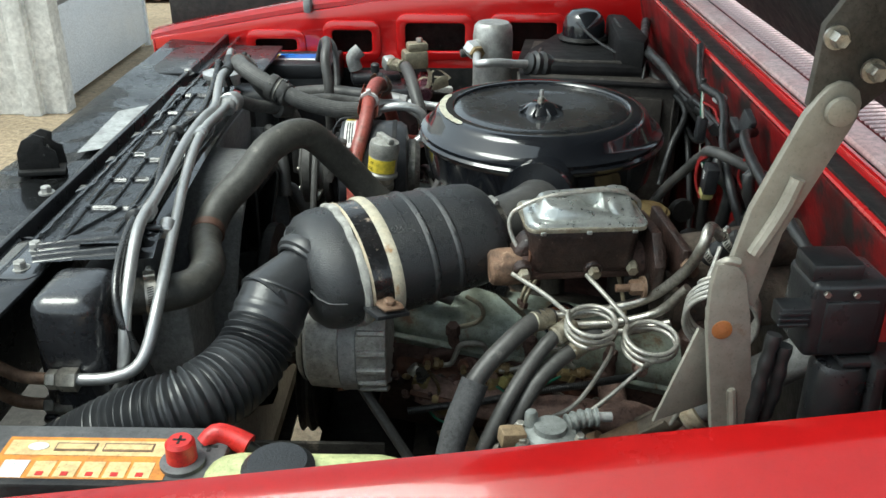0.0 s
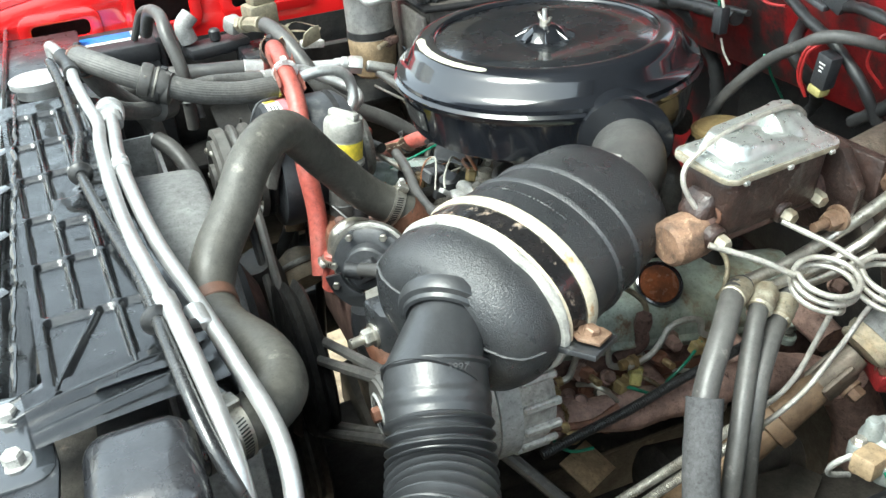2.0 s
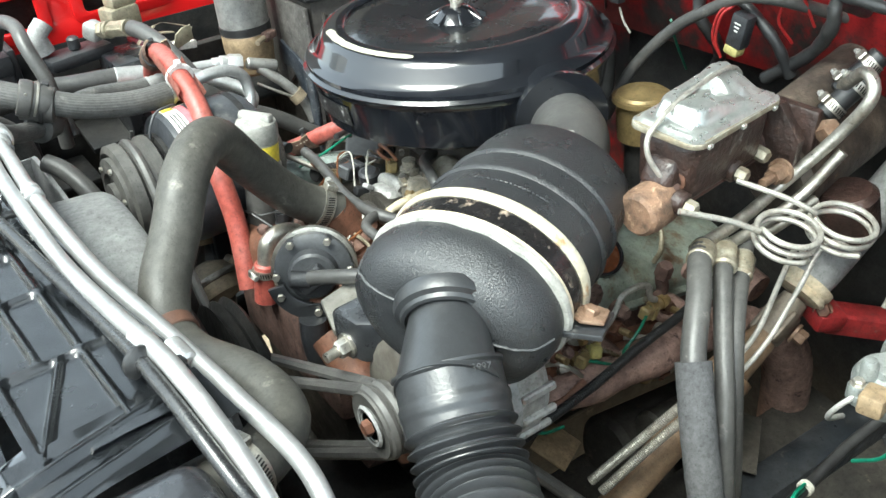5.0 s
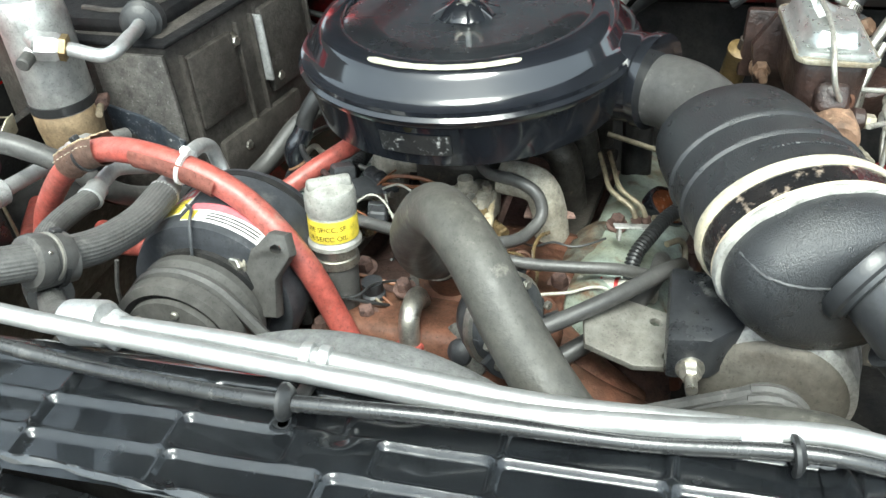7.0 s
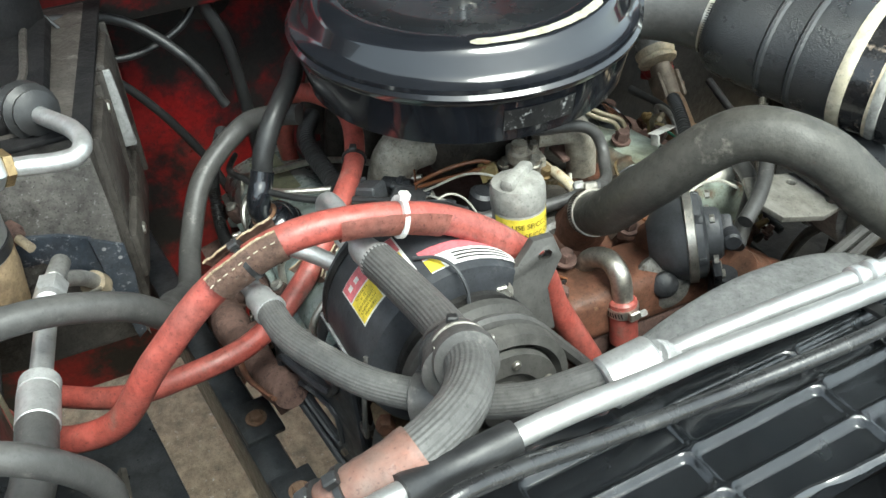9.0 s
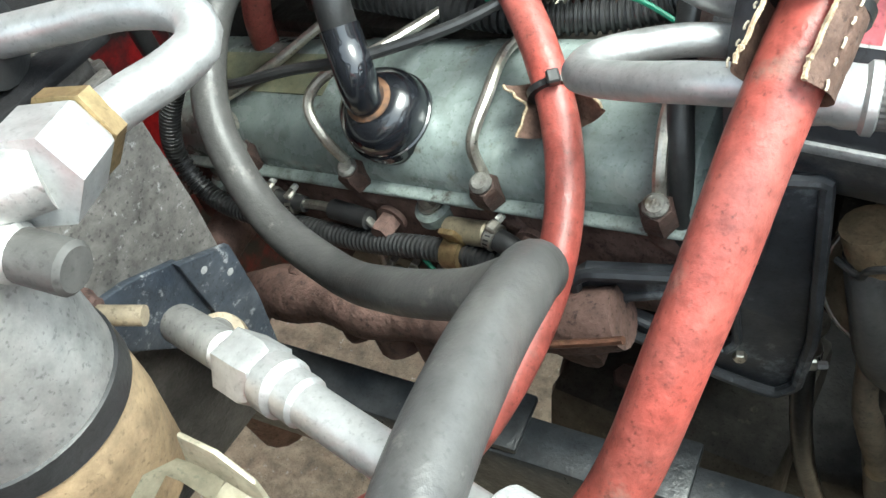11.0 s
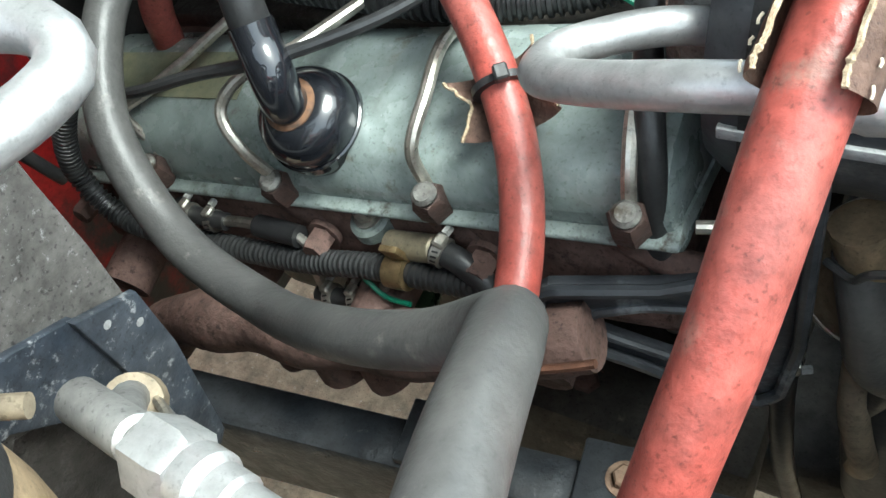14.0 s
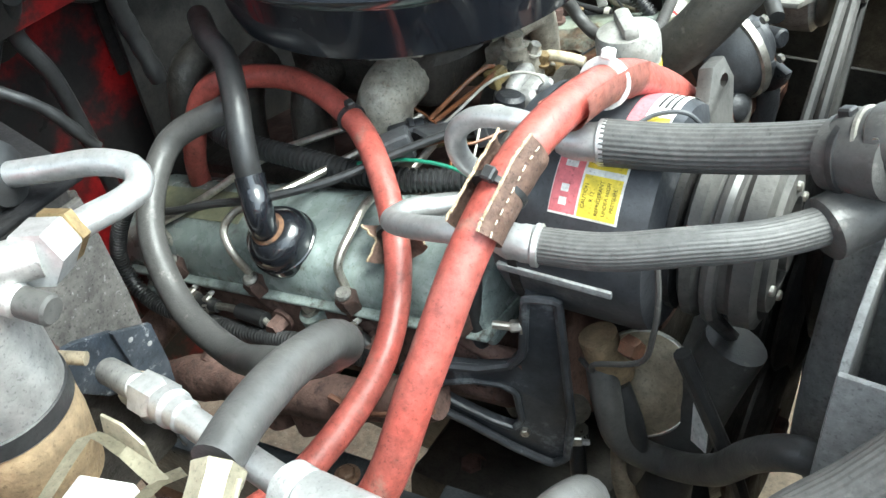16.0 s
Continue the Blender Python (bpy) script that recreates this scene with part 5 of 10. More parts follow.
def exhaust(side, label):
    x = thing("exhaust_manifold", label, "exhaust manifold", "exhaust manifolds")
    y = 0.028 + side * 0.272
    iron = RUST if side > 0 else RUST_DUSTY

    def p(a, dy, dz):
        if side < 0:
            return Vector((a - 0.013, y - dy, 0.932 + dz))
        return at_engine(a) @ Vector((0, y + side * dy, dz + 0.008))
    part("log", tube([p(-0.13, -0.004, -0.055), p(-0.06, 0.010, -0.066), p(0.03, 0.018, -0.074), p(0.11, 0.018, -0.080), p(0.19, 0.018, -0.100), p(0.25, 0.03, -0.15)], lambda s, t: ((0.0180 if side > 0 else 0.0195) + 0.003 * s / t) * (1 + 0.10 * math.sin(s * 75) + 0.05 * noise.noise(Vector((s * 160, side, 0)))), 20, 0.005), iron, x)
    for a in (-0.10, 0.012, 0.124, 0.236):
        part("runner", tube([p(a, -0.045, -0.070), p(a, -0.015, -0.072), p(a, 0.012, -0.078)], 0.018, 12, 0.008), iron, x)
        part("stud", hex_head(p(a + 0.035, -0.03, -0.035), p(a + 0.035, -0.012, -0.035), 0.008, 0.011), iron, x)
    for a0, r in ((0.085, 0.0145), (0.045, 0.019), (0.012, 0.015)) if side > 0 else ():
        part("boss", lathe([(r * 1.05, -0.012), (r, 0.0), (r * 0.97, 0.026), (r * 0.86, 0.030), (0.0, 0.029)], along(p(a0, 0.012, -0.082), p(a0 - 0.010, 0.022, -0.125)), 20), iron, x, "round cast boss")
    part("strap", tube([p(-0.14, 0.014, -0.05), p(-0.12, 0.020, -0.052), p(-0.08, 0.028, -0.056), p(-0.05, 0.028, -0.046)], 0.004, 8, 0.006, flat=0.6), RUST_RED, x)
    part("down_pipe", tube([p(0.24, 0.03, -0.12), p(0.27, 0.04, -0.19), p(0.29, 0.03, -0.3)], 0.03, 16, 0.01), iron, x)


engine_block()
valve_cover(1, "grey-green painted valve cover with an oil breather")
valve_cover(-1, "grey-green painted valve cover under the intake silencer")
intake_manifold()
injection_pump()
exhaust(1, "rust-brown exhaust manifold on the passenger's side")
exhaust(-1, "rust-brown exhaust manifold on the driver's side")


TAN_SOFT = mat("tan_plated_ferrule", (0.26, 0.225, 0.155), 0.5, 0.3, col2=(0.16, 0.13, 0.09), scale=40, bump=0.1)
NUT_RUST = mat("dark_rusted_nut", (0.085, 0.050, 0.040), 0.6, 0.2, col2=(0.05, 0.032, 0.028), scale=70, bump=0.7, bscale=260, dust=(0.16, 0.12, 0.10), dust_at=0.62, dscale=160)


def injectors():
    """Injector nuts, their steel lines and the return hose pieces along the passenger's bank."""
    lines = (
        ([(0.158, 0.262, 0.872), (0.170, 0.255, 0.880), (0.193, 0.248, 0.893), (0.176, 0.236, 0.905), (0.154, 0.216, 0.918), (0.10, 0.165, 0.95), (0.0, 0.1, 0.98)], (0.16, 0.268, 0.868)),
        ([(0.057, 0.268, 0.898), (0.066, 0.274, 0.925), (0.078, 0.266, 0.942), (0.070, 0.25, 0.955), (0.045, 0.225, 0.962), (0.02, 0.17, 0.965), (-0.02, 0.1, 0.98)], (0.056, 0.268, 0.887)),
        ([(-0.046, 0.265, 0.922), (-0.040, 0.262, 0.944), (-0.040, 0.240, 0.960), (-0.035, 0.206, 0.966), (-0.039, 0.165, 0.96), (-0.05, 0.1, 0.98)], (-0.049, 0.268, 0.912)),
        ([(-0.154, 0.268, 0.948), (-0.152, 0.262, 0.965), (-0.147, 0.240, 0.982), (-0.143, 0.200, 0.99), (-0.12, 0.12, 0.985)], (-0.155, 0.270, 0.938)),
    )
    shift = Vector((-0.006, 0.001, 0.0105))
    for pts, n in lines:
        pts, n = [Vector(q) + shift for q in pts], Vector(n) + shift
        i = thing("fuel_injector", "fuel injector with a steel line bent over the valve cover", "injector", "injectors of the passenger's bank")
        part("pipe", tube(pts, 0.0036, 10, 0.005), STEEL, i, "bare steel fuel line")
        a = Vector(n)
        up = Vector((0, 0.35, 0.94)).normalized()
        part("nut", hex_head(a - up * 0.008, a + up * 0.013, 0.0098), NUT_RUST, i, "rusty hexagonal nut")
        part("ferrule", rod(a + up * 0.012, a + up * 0.0175, 0.0068, bevel=0.002), CAST_ALU, i, "pale metal ferrule")
        part("body", tube([a - up * 0.004, a + Vector((0, -0.006, -0.02)), a + Vector((-0.02, -0.01, -0.032)), a + Vector((-0.045, -0.012, -0.03))], 0.0075, 12, 0.005), RUST, i)
    for pts, n in (([(-0.153, -0.212, 0.944), (-0.149, -0.212, 0.949), (-0.126, -0.210, 0.955), (-0.116, -0.208, 0.966), (-0.121, -0.203, 0.978), (-0.138, -0.192, 0.984)], (-0.155, -0.21, 0.935)), ([(-0.052, -0.214, 0.926), (-0.049, -0.210, 0.943), (-0.058, -0.204, 0.957), (-0.083, -0.196, 0.978), (-0.105, -0.175, 0.990)], (-0.055, -0.212, 0.918)), ([(0.05, -0.2, 0.915), (0.055, -0.205, 0.935), (0.07, -0.18, 0.955), (0.07, -0.1, 0.98)], (0.05, -0.212, 0.9))):
        pts, n = [Vector(q) + Vector((0.056, 0, 0.002)) for q in pts], Vector(n) + Vector((0.056, 0, 0.002))
        i = thing("fuel_injector", "fuel injector with a short steel line on the driver's bank", "injector", "injectors of the driver's bank")
        part("pipe", tube(pts, 0.0031, 10, 0.005), TAN_SOFT, i, "dull steel fuel line")
        a = Vector(n)
        part("nut", hex_head(a, a + Vector((0, -0.006, 0.02)), 0.0095), RUST, i)
        part("body", tube([a, a + Vector((0, 0.0, -0.02)), a + Vector((-0.03, 0.0, -0.03))], 0.0075, 12, 0.005), RUST, i)


def breather():
    b = thing("oil_breather", "gloss black oil breather cap with an elbow pipe", "breather")
    c = Vector((0.026, 0.238, 0.921))
    up = Vector((0.05, 0.45, 0.9)).normalized()
    m = along(c, c + up)
    part("grommet", lathe([(0.024, -0.004), (0.0265, 0.002), (0.0255, 0.006), (0.022, 0.008)], m, 32), RUBBER_DARK, b)
    part("can", lathe([(0.0245, 0.006), (0.0285, 0.009), (0.0292, 0.014), (0.0280, 0.018), (0.0288, 0.022), (0.0278, 0.032), (0.0235, 0.040), (0.016, 0.0445), (0.0, 0.045)], m, 36), BLACK_PAINT, b)
    top = c + up * 0.042
    part("elbow", tube([top, top + up * 0.010, (0.030, 0.2600, 0.983), (0.038, 0.2530, 0.994), (0.043, 0.2485, 1.004)], 0.0122, 20, 0.003), BLACK_PAINT, b)
    part("rust_ring", lathe([(0.0118, -0.001), (0.0150, 0.0005), (0.0150, 0.0025), (0.0122, 0.004)], along(top + up * 0.001, top + up), 20), ORANGE_LIP, b, "orange rust round the pipe's foot")
    part("can_step", lathe([(0.0285, 0.0185), (0.0298, 0.0195), (0.0298, 0.0212), (0.0285, 0.0222)], m, 36), BLACK_PAINT, b)
    part("hose", tube([(0.0415, 0.2498, 1.000), (0.0455, 0.2455, 1.017), (0.055, 0.234, 1.037), (0.068, 0.219, 1.052), (0.098, 0.192, 1.066), (0.135, 0.172, 1.07), (0.19, 0.13, 1.06)], 0.0108, 16, 0.005), RUBBER_DARK, b)


ORANGE_LIP = mat("orange_rust_lip", (0.22, 0.10, 0.04), 0.7, col2=(0.02, 0.018, 0.018), scale=90, bump=0.4)


def ribbed(pts, r, label, name="wiring_loom", ends=()):
    h = thing(name, label, "wiring loom")
    part("sleeve", tube(pts, lambda s, t: r + r * 0.11 * (1 if math.sin(2 * math.pi * s / (r * 0.55)) > 0 else -1), 14, r * 0.09), RUBBER_DARK, h)
    return h


LOOM_LOW = [(0.17, 0.262, 0.985), (0.182, 0.270, 0.956), (0.212, 0.279, 0.905), (0.221, 0.282, 0.865), (0.185, 0.287, 0.836), (0.09, 0.287, 0.847), (0.035, 0.287, 0.858), (-0.018, 0.287, 0.875), (-0.087, 0.286, 0.886)]
LOOM_UP = [(0.20, 0.15, 0.955), (0.131, 0.178, 0.970), (0.054, 0.179, 0.972), (-0.027, 0.173, 0.972), (-0.088, 0.153, 0.973), (-0.13, 0.14, 0.985)]
injectors()
breather()
ribbed(LOOM_LOW, 0.0072, "black ribbed wiring conduit along the cylinder head")
ribbed(LOOM_UP, 0.0095, "black ribbed wiring conduit on the intake side of the valve cover")
ribbed([(-0.155, -0.283, 0.870), (-0.124, -0.282, 0.875), (-0.06, -0.282, 0.886), (0.0, -0.281, 0.900), (0.068, -0.280, 0.912), (0.13, -0.265, 0.915)], 0.0046, "black ribbed wiring conduit over the driver's side exhaust manifold")


def clip_and_hoses():
    c = thing("conduit_clip", "brass-coloured spring clip holding the conduit", "clip")
    m = along((-0.028, 0.287, 0.877), (-0.044, 0.287, 0.880))
    part("band", lathe([(0.0090, 0), (0.0103, 0), (0.0103, 0.013), (0.0090, 0.013)], m, 20), BRASS, c)
    part("tongue", box((0.012, 0.004, 0.016), pose(-0.034, 0.286, 0.893, -20, 12, 0), 0.001), BRASS, c)
    b = thing("return_hose", "fuel return tee with a tan ferrule and black boot", "hose", "fuel return hoses")
    part("ferrule", rod((-0.024, 0.2765, 0.886), (-0.056, 0.2775, 0.8955), 0.0082, 18, 0.001), TAN_SOFT, b, "tan ferrule")
    clamp((-0.0604, 0.2797, 0.8982), (-0.069, 0.281, 0.897), 0.0074, b, 0.006)
    part("boot", tube([(-0.056, 0.2785, 0.897), (-0.072, 0.2815, 0.8965), (-0.086, 0.285, 0.889), (-0.093, 0.288, 0.877)], 0.0072, 12, 0.004), RUBBER_DARK, b)
    h = thing("return_hose", "short fuel return hose with two small clamps", "hose", "fuel return hoses")
    part("tube", tube([(0.148, 0.272, 0.852), (0.125, 0.279, 0.858), (0.100, 0.279, 0.861)], 0.0058, 12, 0.004), RUBBER_DARK, h)
    for x in (0.132, 0.112):
        clamp((x, 0.279, 0.8575), (x - 0.01, 0.279, 0.859), 0.0062, h, 0.006)
    part("pipe", tube([(0.102, 0.279, 0.861), (0.088, 0.278, 0.864), (0.072, 0.278, 0.867)], 0.0035, 8, 0.003), STEEL, h)
    h = thing("return_hose", "black rubber return boot with a bent steel pipe", "hose", "fuel return hoses")
    part("tube", tube([(0.074, 0.278, 0.866), (0.055, 0.279, 0.869), (0.040, 0.280, 0.871)], 0.0072, 12, 0.004), RUBBER_DARK, h)
    part("pipe", tube([(0.042, 0.280, 0.871), (0.033, 0.283, 0.868), (0.031, 0.287, 0.855), (0.029, 0.289, 0.842), (0.026, 0.290, 0.834), (0.019, 0.291, 0.832)], 0.0030, 8, 0.003), STEEL, h)
    h = thing("return_hose", "lower fuel return hose with two small clamps", "hose", "fuel return hoses")
    part("tube", tube([(0.033, 0.290, 0.830), (0.014, 0.291, 0.834), (-0.010, 0.290, 0.841)], 0.0060, 12, 0.004), RUBBER_DARK, h)
    for x, z in ((0.0223, 0.8324), (0.0029, 0.8378)):
        clamp((x, 0.2905, z), (x - 0.01, 0.2905, z + 0.003), 0.0064, h, 0.006)
    part("pipe", tube([(-0.008, 0.290, 0.841), (-0.018, 0.290, 0.846), (-0.020, 0.288, 0.860)], 0.0030, 8, 0.003), STEEL, h)
    for pts in ([(-0.010, 0.291, 0.866), (-0.025, 0.295, 0.860), (-0.042, 0.296, 0.862)], [(-0.10, 0.288, 0.880), (-0.12, 0.293, 0.884), (-0.145, 0.296, 0.882)]):
        w = thing("wire", "thin green insulated wire by the head", "wire", "green wires")
        part("strand", tube(pts, 0.0016, 8, 0.004), GREEN_WIRE, w)
    g = thing("oil_filter", "dark green oil filter canister behind the manifold", "filter")
    part("can", lathe([(0.0, 0), (0.03, 0.002), (0.034, 0.01), (0.034, 0.07), (0.03, 0.075)], along((0.028, 0.285, 0.735), (0.03, 0.22, 0.76)), 28), DARK_GREEN, g)


DARK_GREEN = mat("dark_green_paint", (0.008, 0.045, 0.022), 0.3, col2=(0.012, 0.03, 0.018), scale=20, bump=0.1)
GREEN_WIRE = mat("green_wire", (0.013, 0.17, 0.10), 0.4, bump=0)
ORANGE_WIRE = mat("copper_brown_wire", (0.20, 0.075, 0.03), 0.45, bump=0)
CREAM_WIRE = mat("cream_wire", (0.50, 0.48, 0.42), 0.5, bump=0)
clip_and_hoses()
hose("fuel_hose", "black fuel hose at the front of the valve cover", [(-0.14, 0.18, 1.01), (-0.152, 0.220, 1.006), (-0.163, 0.250, 0.985), (-0.170, 0.262, 0.945), (-0.173, 0.258, 0.90), (-0.175, 0.245, 0.86), (-0.17, 0.22, 0.80)], 0.0068, RUBBER_DARK)
hose("cable", "thin black cable crossing over the valve cover", [(0.20, 0.25, 0.93), (0.141, 0.268, 0.950), (0.086, 0.262, 0.971), (0.034, 0.252, 0.986), (-0.016, 0.218, 0.996), (-0.050, 0.182, 1.006), (-0.088, 0.150, 1.018)], 0.0036, RUBBER_DARK, category="cable", seg=10)

hose("fuel_hose", "black fuel hose looping round the injection pump", [(-0.128, 0.160, 1.008), (-0.132, 0.120, 1.010), (-0.138, 0.078, 1.008), (-0.145, 0.040, 1.008), (-0.1475, 0.0, 1.0085), (-0.143, -0.036, 1.009), (-0.128, -0.054, 1.004), (-0.110, -0.064, 1.003), (-0.092, -0.072, 1.011), (-0.083, -0.066, 1.028), (-0.078, -0.046, 1.038), (-0.063, -0.012, 1.035), (-0.03, 0.01, 1.03)], 0.0062, RUBBER, seg=14)
hose("fuel_hose", "black fuel hose branching from a tee under the silencer", [(-0.143, -0.036, 1.009), (-0.158, -0.044, 1.011), (-0.168, -0.056, 1.011), (-0.166, -0.084, 1.008), (-0.160, -0.12, 1.006), (-0.153, -0.155, 1.004), (-0.14, -0.185, 0.992)], 0.0056, RUBBER, seg=14)
for pts in ([(-0.043, 0.116, 0.998), (-0.056, 0.100, 1.013), (-0.063, 0.076, 1.0205), (-0.066, 0.055, 1.0205), (-0.066, 0.044, 1.015)], [(-0.047, 0.114, 0.996), (-0.062, 0.094, 1.008), (-0.070, 0.072, 1.013), (-0.072, 0.056, 1.015), (-0.070, 0.046, 1.012)]):
    w = thing("wire", "brown insulated wire to the injection pump", "wire", "brown wires")
    part("strand", tube(pts, 0.0021, 8, 0.004), ORANGE_WIRE, w)
w = thing("wire", "thin white wire looping to a pale clip", "wire")
part("strand", tube([(-0.052, 0.114, 0.992), (-0.064, 0.104, 1.004), (-0.082, 0.080, 1.022), (-0.096, 0.060, 1.024), (-0.108, 0.044, 1.016), (-0.111, 0.037, 1.006)], 0.0013, 8, 0.003), CREAM_WIRE, w)
part("strand", tube([(-0.050, 0.112, 0.990), (-0.078, 0.098, 0.994), (-0.092, 0.090, 0.992), (-0.088, 0.080, 0.986)], 0.0013, 8, 0.003), CREAM_WIRE, w)
part("clip", box((0.014, 0.009, 0.006), pose(-0.112, 0.036, 1.002, 0, 40, 20), 0.002), SHROUD, w, "pale plastic clip")
c = thing("wire_connector", "blue-black cylindrical wire connector with a boot", "connector")
part("shell", rod((-0.018, 0.142, 0.990), (-0.040, 0.118, 0.991), 0.0095, 18, 0.002), BLACK_PLASTIC, c)
part("collar", rod((-0.030, 0.129, 0.9905), (-0.034, 0.1245, 0.991), 0.0115, 18, 0.001), BLACK_PLASTIC, c)
part("boot", rod((-0.038, 0.120, 0.991), (-0.049, 0.108, 0.990), 0.0075, bevel=0.002, r2=0.004), RUBBER_DARK, c)


# ---- belt-driven things at the engine's front ----
def oil_filler():
    o = thing("oil_filler", "oil filler tube with a grey cap and yellow label", "oil filler")
    a, b = Vector((-0.232, 0.091, 0.90)), Vector((-0.2065, 0.0905, 1.108))
    d = (b - a).normalized()

    def p(z):
        return b - d * (1.108 - z)
    part("tube", rod(a, p(1.04), 0.0185, 24), RUBBER, o)
    part("tube_collar", lathe([(0.019, 0), (0.0205, 0.001), (0.0205, 0.009), (0.019, 0.010), (0.0195, 0.016), (0.0195, 0.02)], along(p(1.022), p(1.05)), 28), STEEL, o)
    q = p(1.042)
    m = pose(q.x, q.y, q.z, 0, 7, 0)
    part("cap_skirt", lathe([(0.021, 0), (0.0245, 0.002), (0.0245, 0.006), (0.022, 0.009), (0.0222, 0.034), (0.0215, 0.036)], m, 32), WHITE_CAP, o)
    cap = part("cap", lathe([(0.0222, 0.034), (0.0232, 0.037), (0.0232, 0.050), (0.0215, 0.056), (0.012, 0.060), (0.0, 0.060)], m, 32), WHITE_CAP, o, "scuffed grey-white cap")
    part("cap_grip", box((0.012, 0.04, 0.012), m @ pose(0, 0, 0.060, 0, 0, 35), 0.004, 2), WHITE_CAP, cap)
    lab = bmesh.new()
    rows = []
    for k in range(17):
        t = radians(95 + 235 * k / 16)
        rows.append([lab.verts.new(m @ Vector((0.0226 * math.cos(t), 0.0226 * math.sin(t), z))) for z in (0.0105, 0.032)])
    for u, v in zip(rows, rows[1:]):
        lab.faces.new((u[0], v[0], v[1], u[1]))
    bmesh.ops.recalc_face_normals(lab, faces=lab.faces[:])
    label = part("label", lab, YELLOW, o, "yellow label with black writing")
    curved_text("USE SF/CC, SF", m, 0.0230, 0.0225, 0.0066, 186, label)
    curved_text("OR SE/CC OIL", m, 0.0230, 0.0135, 0.0066, 186, label)
    return m


def curved_text(words, m, r, z, size, angle, parent):
    """Raised writing bent round a cylinder of radius r about m's axis."""
    cu = bpy.data.curves.new("writing", "FONT")
    cu.body, cu.size, cu.align_x = words, size, "CENTER"
    ob = bpy.data.objects.new("writing", cu)
    me = bpy.data.meshes.new_from_object(ob)
    bpy.data.objects.remove(ob)
    bm = bmesh.new()
    bm.from_mesh(me)
    bpy.data.meshes.remove(me)
    for v in bm.verts:
        t = radians(angle) + v.co.x / r
        v.co = m @ Vector((r * math.cos(t), r * math.sin(t), z + v.co.y))
    part("writing", bm, INK, parent)


INK = mat("black_ink", (0.01, 0.01, 0.01), 0.6, bump=0)
WHITE_CAP = mat("scuffed_grey_cap", (0.33, 0.325, 0.30), 0.45, 0.25, col2=(0.27, 0.26, 0.235), scale=60, bump=0.25, bscale=200, dust=(0.25, 0.23, 0.2), dust_at=0.68)
oil_filler()


def vacuum_pump():
    v = thing("vacuum_pump", "dark round vacuum pump with a silver rim", "vacuum pump")
    c = Vector((-0.243, -0.078, 1.004))
    ax = Vector((-0.50, -0.84, 0.20)).normalized()
    m = along(c, c + ax)
    part("rim", lathe([(0.040, -0.012), (0.043, -0.011), (0.043, -0.004), (0.039, -0.003)], m, 36), STEEL, v, "bright crimped rim")
    part("back", lathe([(0.018, -0.045), (0.030, -0.035), (0.038, -0.022), (0.040, -0.012)], m, 32), PUMP_GREY, v)
    part("cover", lathe([(0.0395, -0.006), (0.0385, 0.003), (0.034, 0.006), (0.025, 0.007), (0.0235, 0.018), (0.021, 0.0205), (0, 0.021)], m, 40), PUMP_GREY, v)
    for k in range(6):
        t = radians(60 * k)
        part("lug", box((0.012, 0.010, 0.010), m @ pose(0.034 * math.cos(t), 0.034 * math.sin(t), 0.0, 0, 0, 60 * k), 0.003), BLACK_PLASTIC, v)
        part("screw", hex_head(m @ Vector((0.036 * math.cos(t), 0.036 * math.sin(t), 0.009)), m @ Vector((0.036 * math.cos(t), 0.036 * math.sin(t), 0.014)), 0.004), STEEL, v)
    part("boss", box((0.03, 0.02, 0.014), m @ pose(0, 0, 0.024, 0, 0, 30), 0.004, 2), BLACK_PLASTIC, v)
    dn = m.inverted().to_3x3() @ Vector((0, 0, -1))
    a0 = math.atan2(dn.y, dn.x)
    arc = [(0.046 * math.cos(a0 + t), 0.046 * math.sin(a0 + t)) for t in (math.radians(-75 + 10 * q) for q in range(16))]
    arc += [(0.031 * math.cos(a0 + t), 0.031 * math.sin(a0 + t)) for t in (math.radians(75 - 10 * q) for q in range(16))]
    part("bracket", plate(arc, [], 0.005, m @ pose(0, 0, 0.012), 0.001), BLACK_PANEL, v, "black crescent bracket")
    for t in (-60, 0, 60):
        q = a0 + radians(t)
        part("screw", hex_head(m @ Vector((0.039 * math.cos(q), 0.039 * math.sin(q), 0.014)), m @ Vector((0.039 * math.cos(q), 0.039 * math.sin(q), 0.019)), 0.0042), STEEL, v)
    part("spout", rod(m @ Vector((0, 0, 0.026)), m @ Vector((-0.022 * math.cos(a0 + 1.4), -0.022 * math.sin(a0 + 1.4), 0.028)), 0.0085, 16, 0.002), BLACK_PLASTIC, v)
    part("stem", tube([(-0.262, -0.098, 0.965), (-0.264, -0.098, 0.94), (-0.260, -0.096, 0.91), (-0.25, -0.09, 0.885)], 0.014, 14, 0.006), BLACK_PLASTIC, v)
    h = hose("vacuum_hose", "grey rubber hose from the vacuum pump to under the silencer", [(-0.245, -0.125, 0.975), (-0.225, -0.15, 0.985), (-0.20, -0.175, 1.0), (-0.15, -0.19, 1.0), (-0.10, -0.19, 0.98)], 0.0085, RUBBER, seg=14)


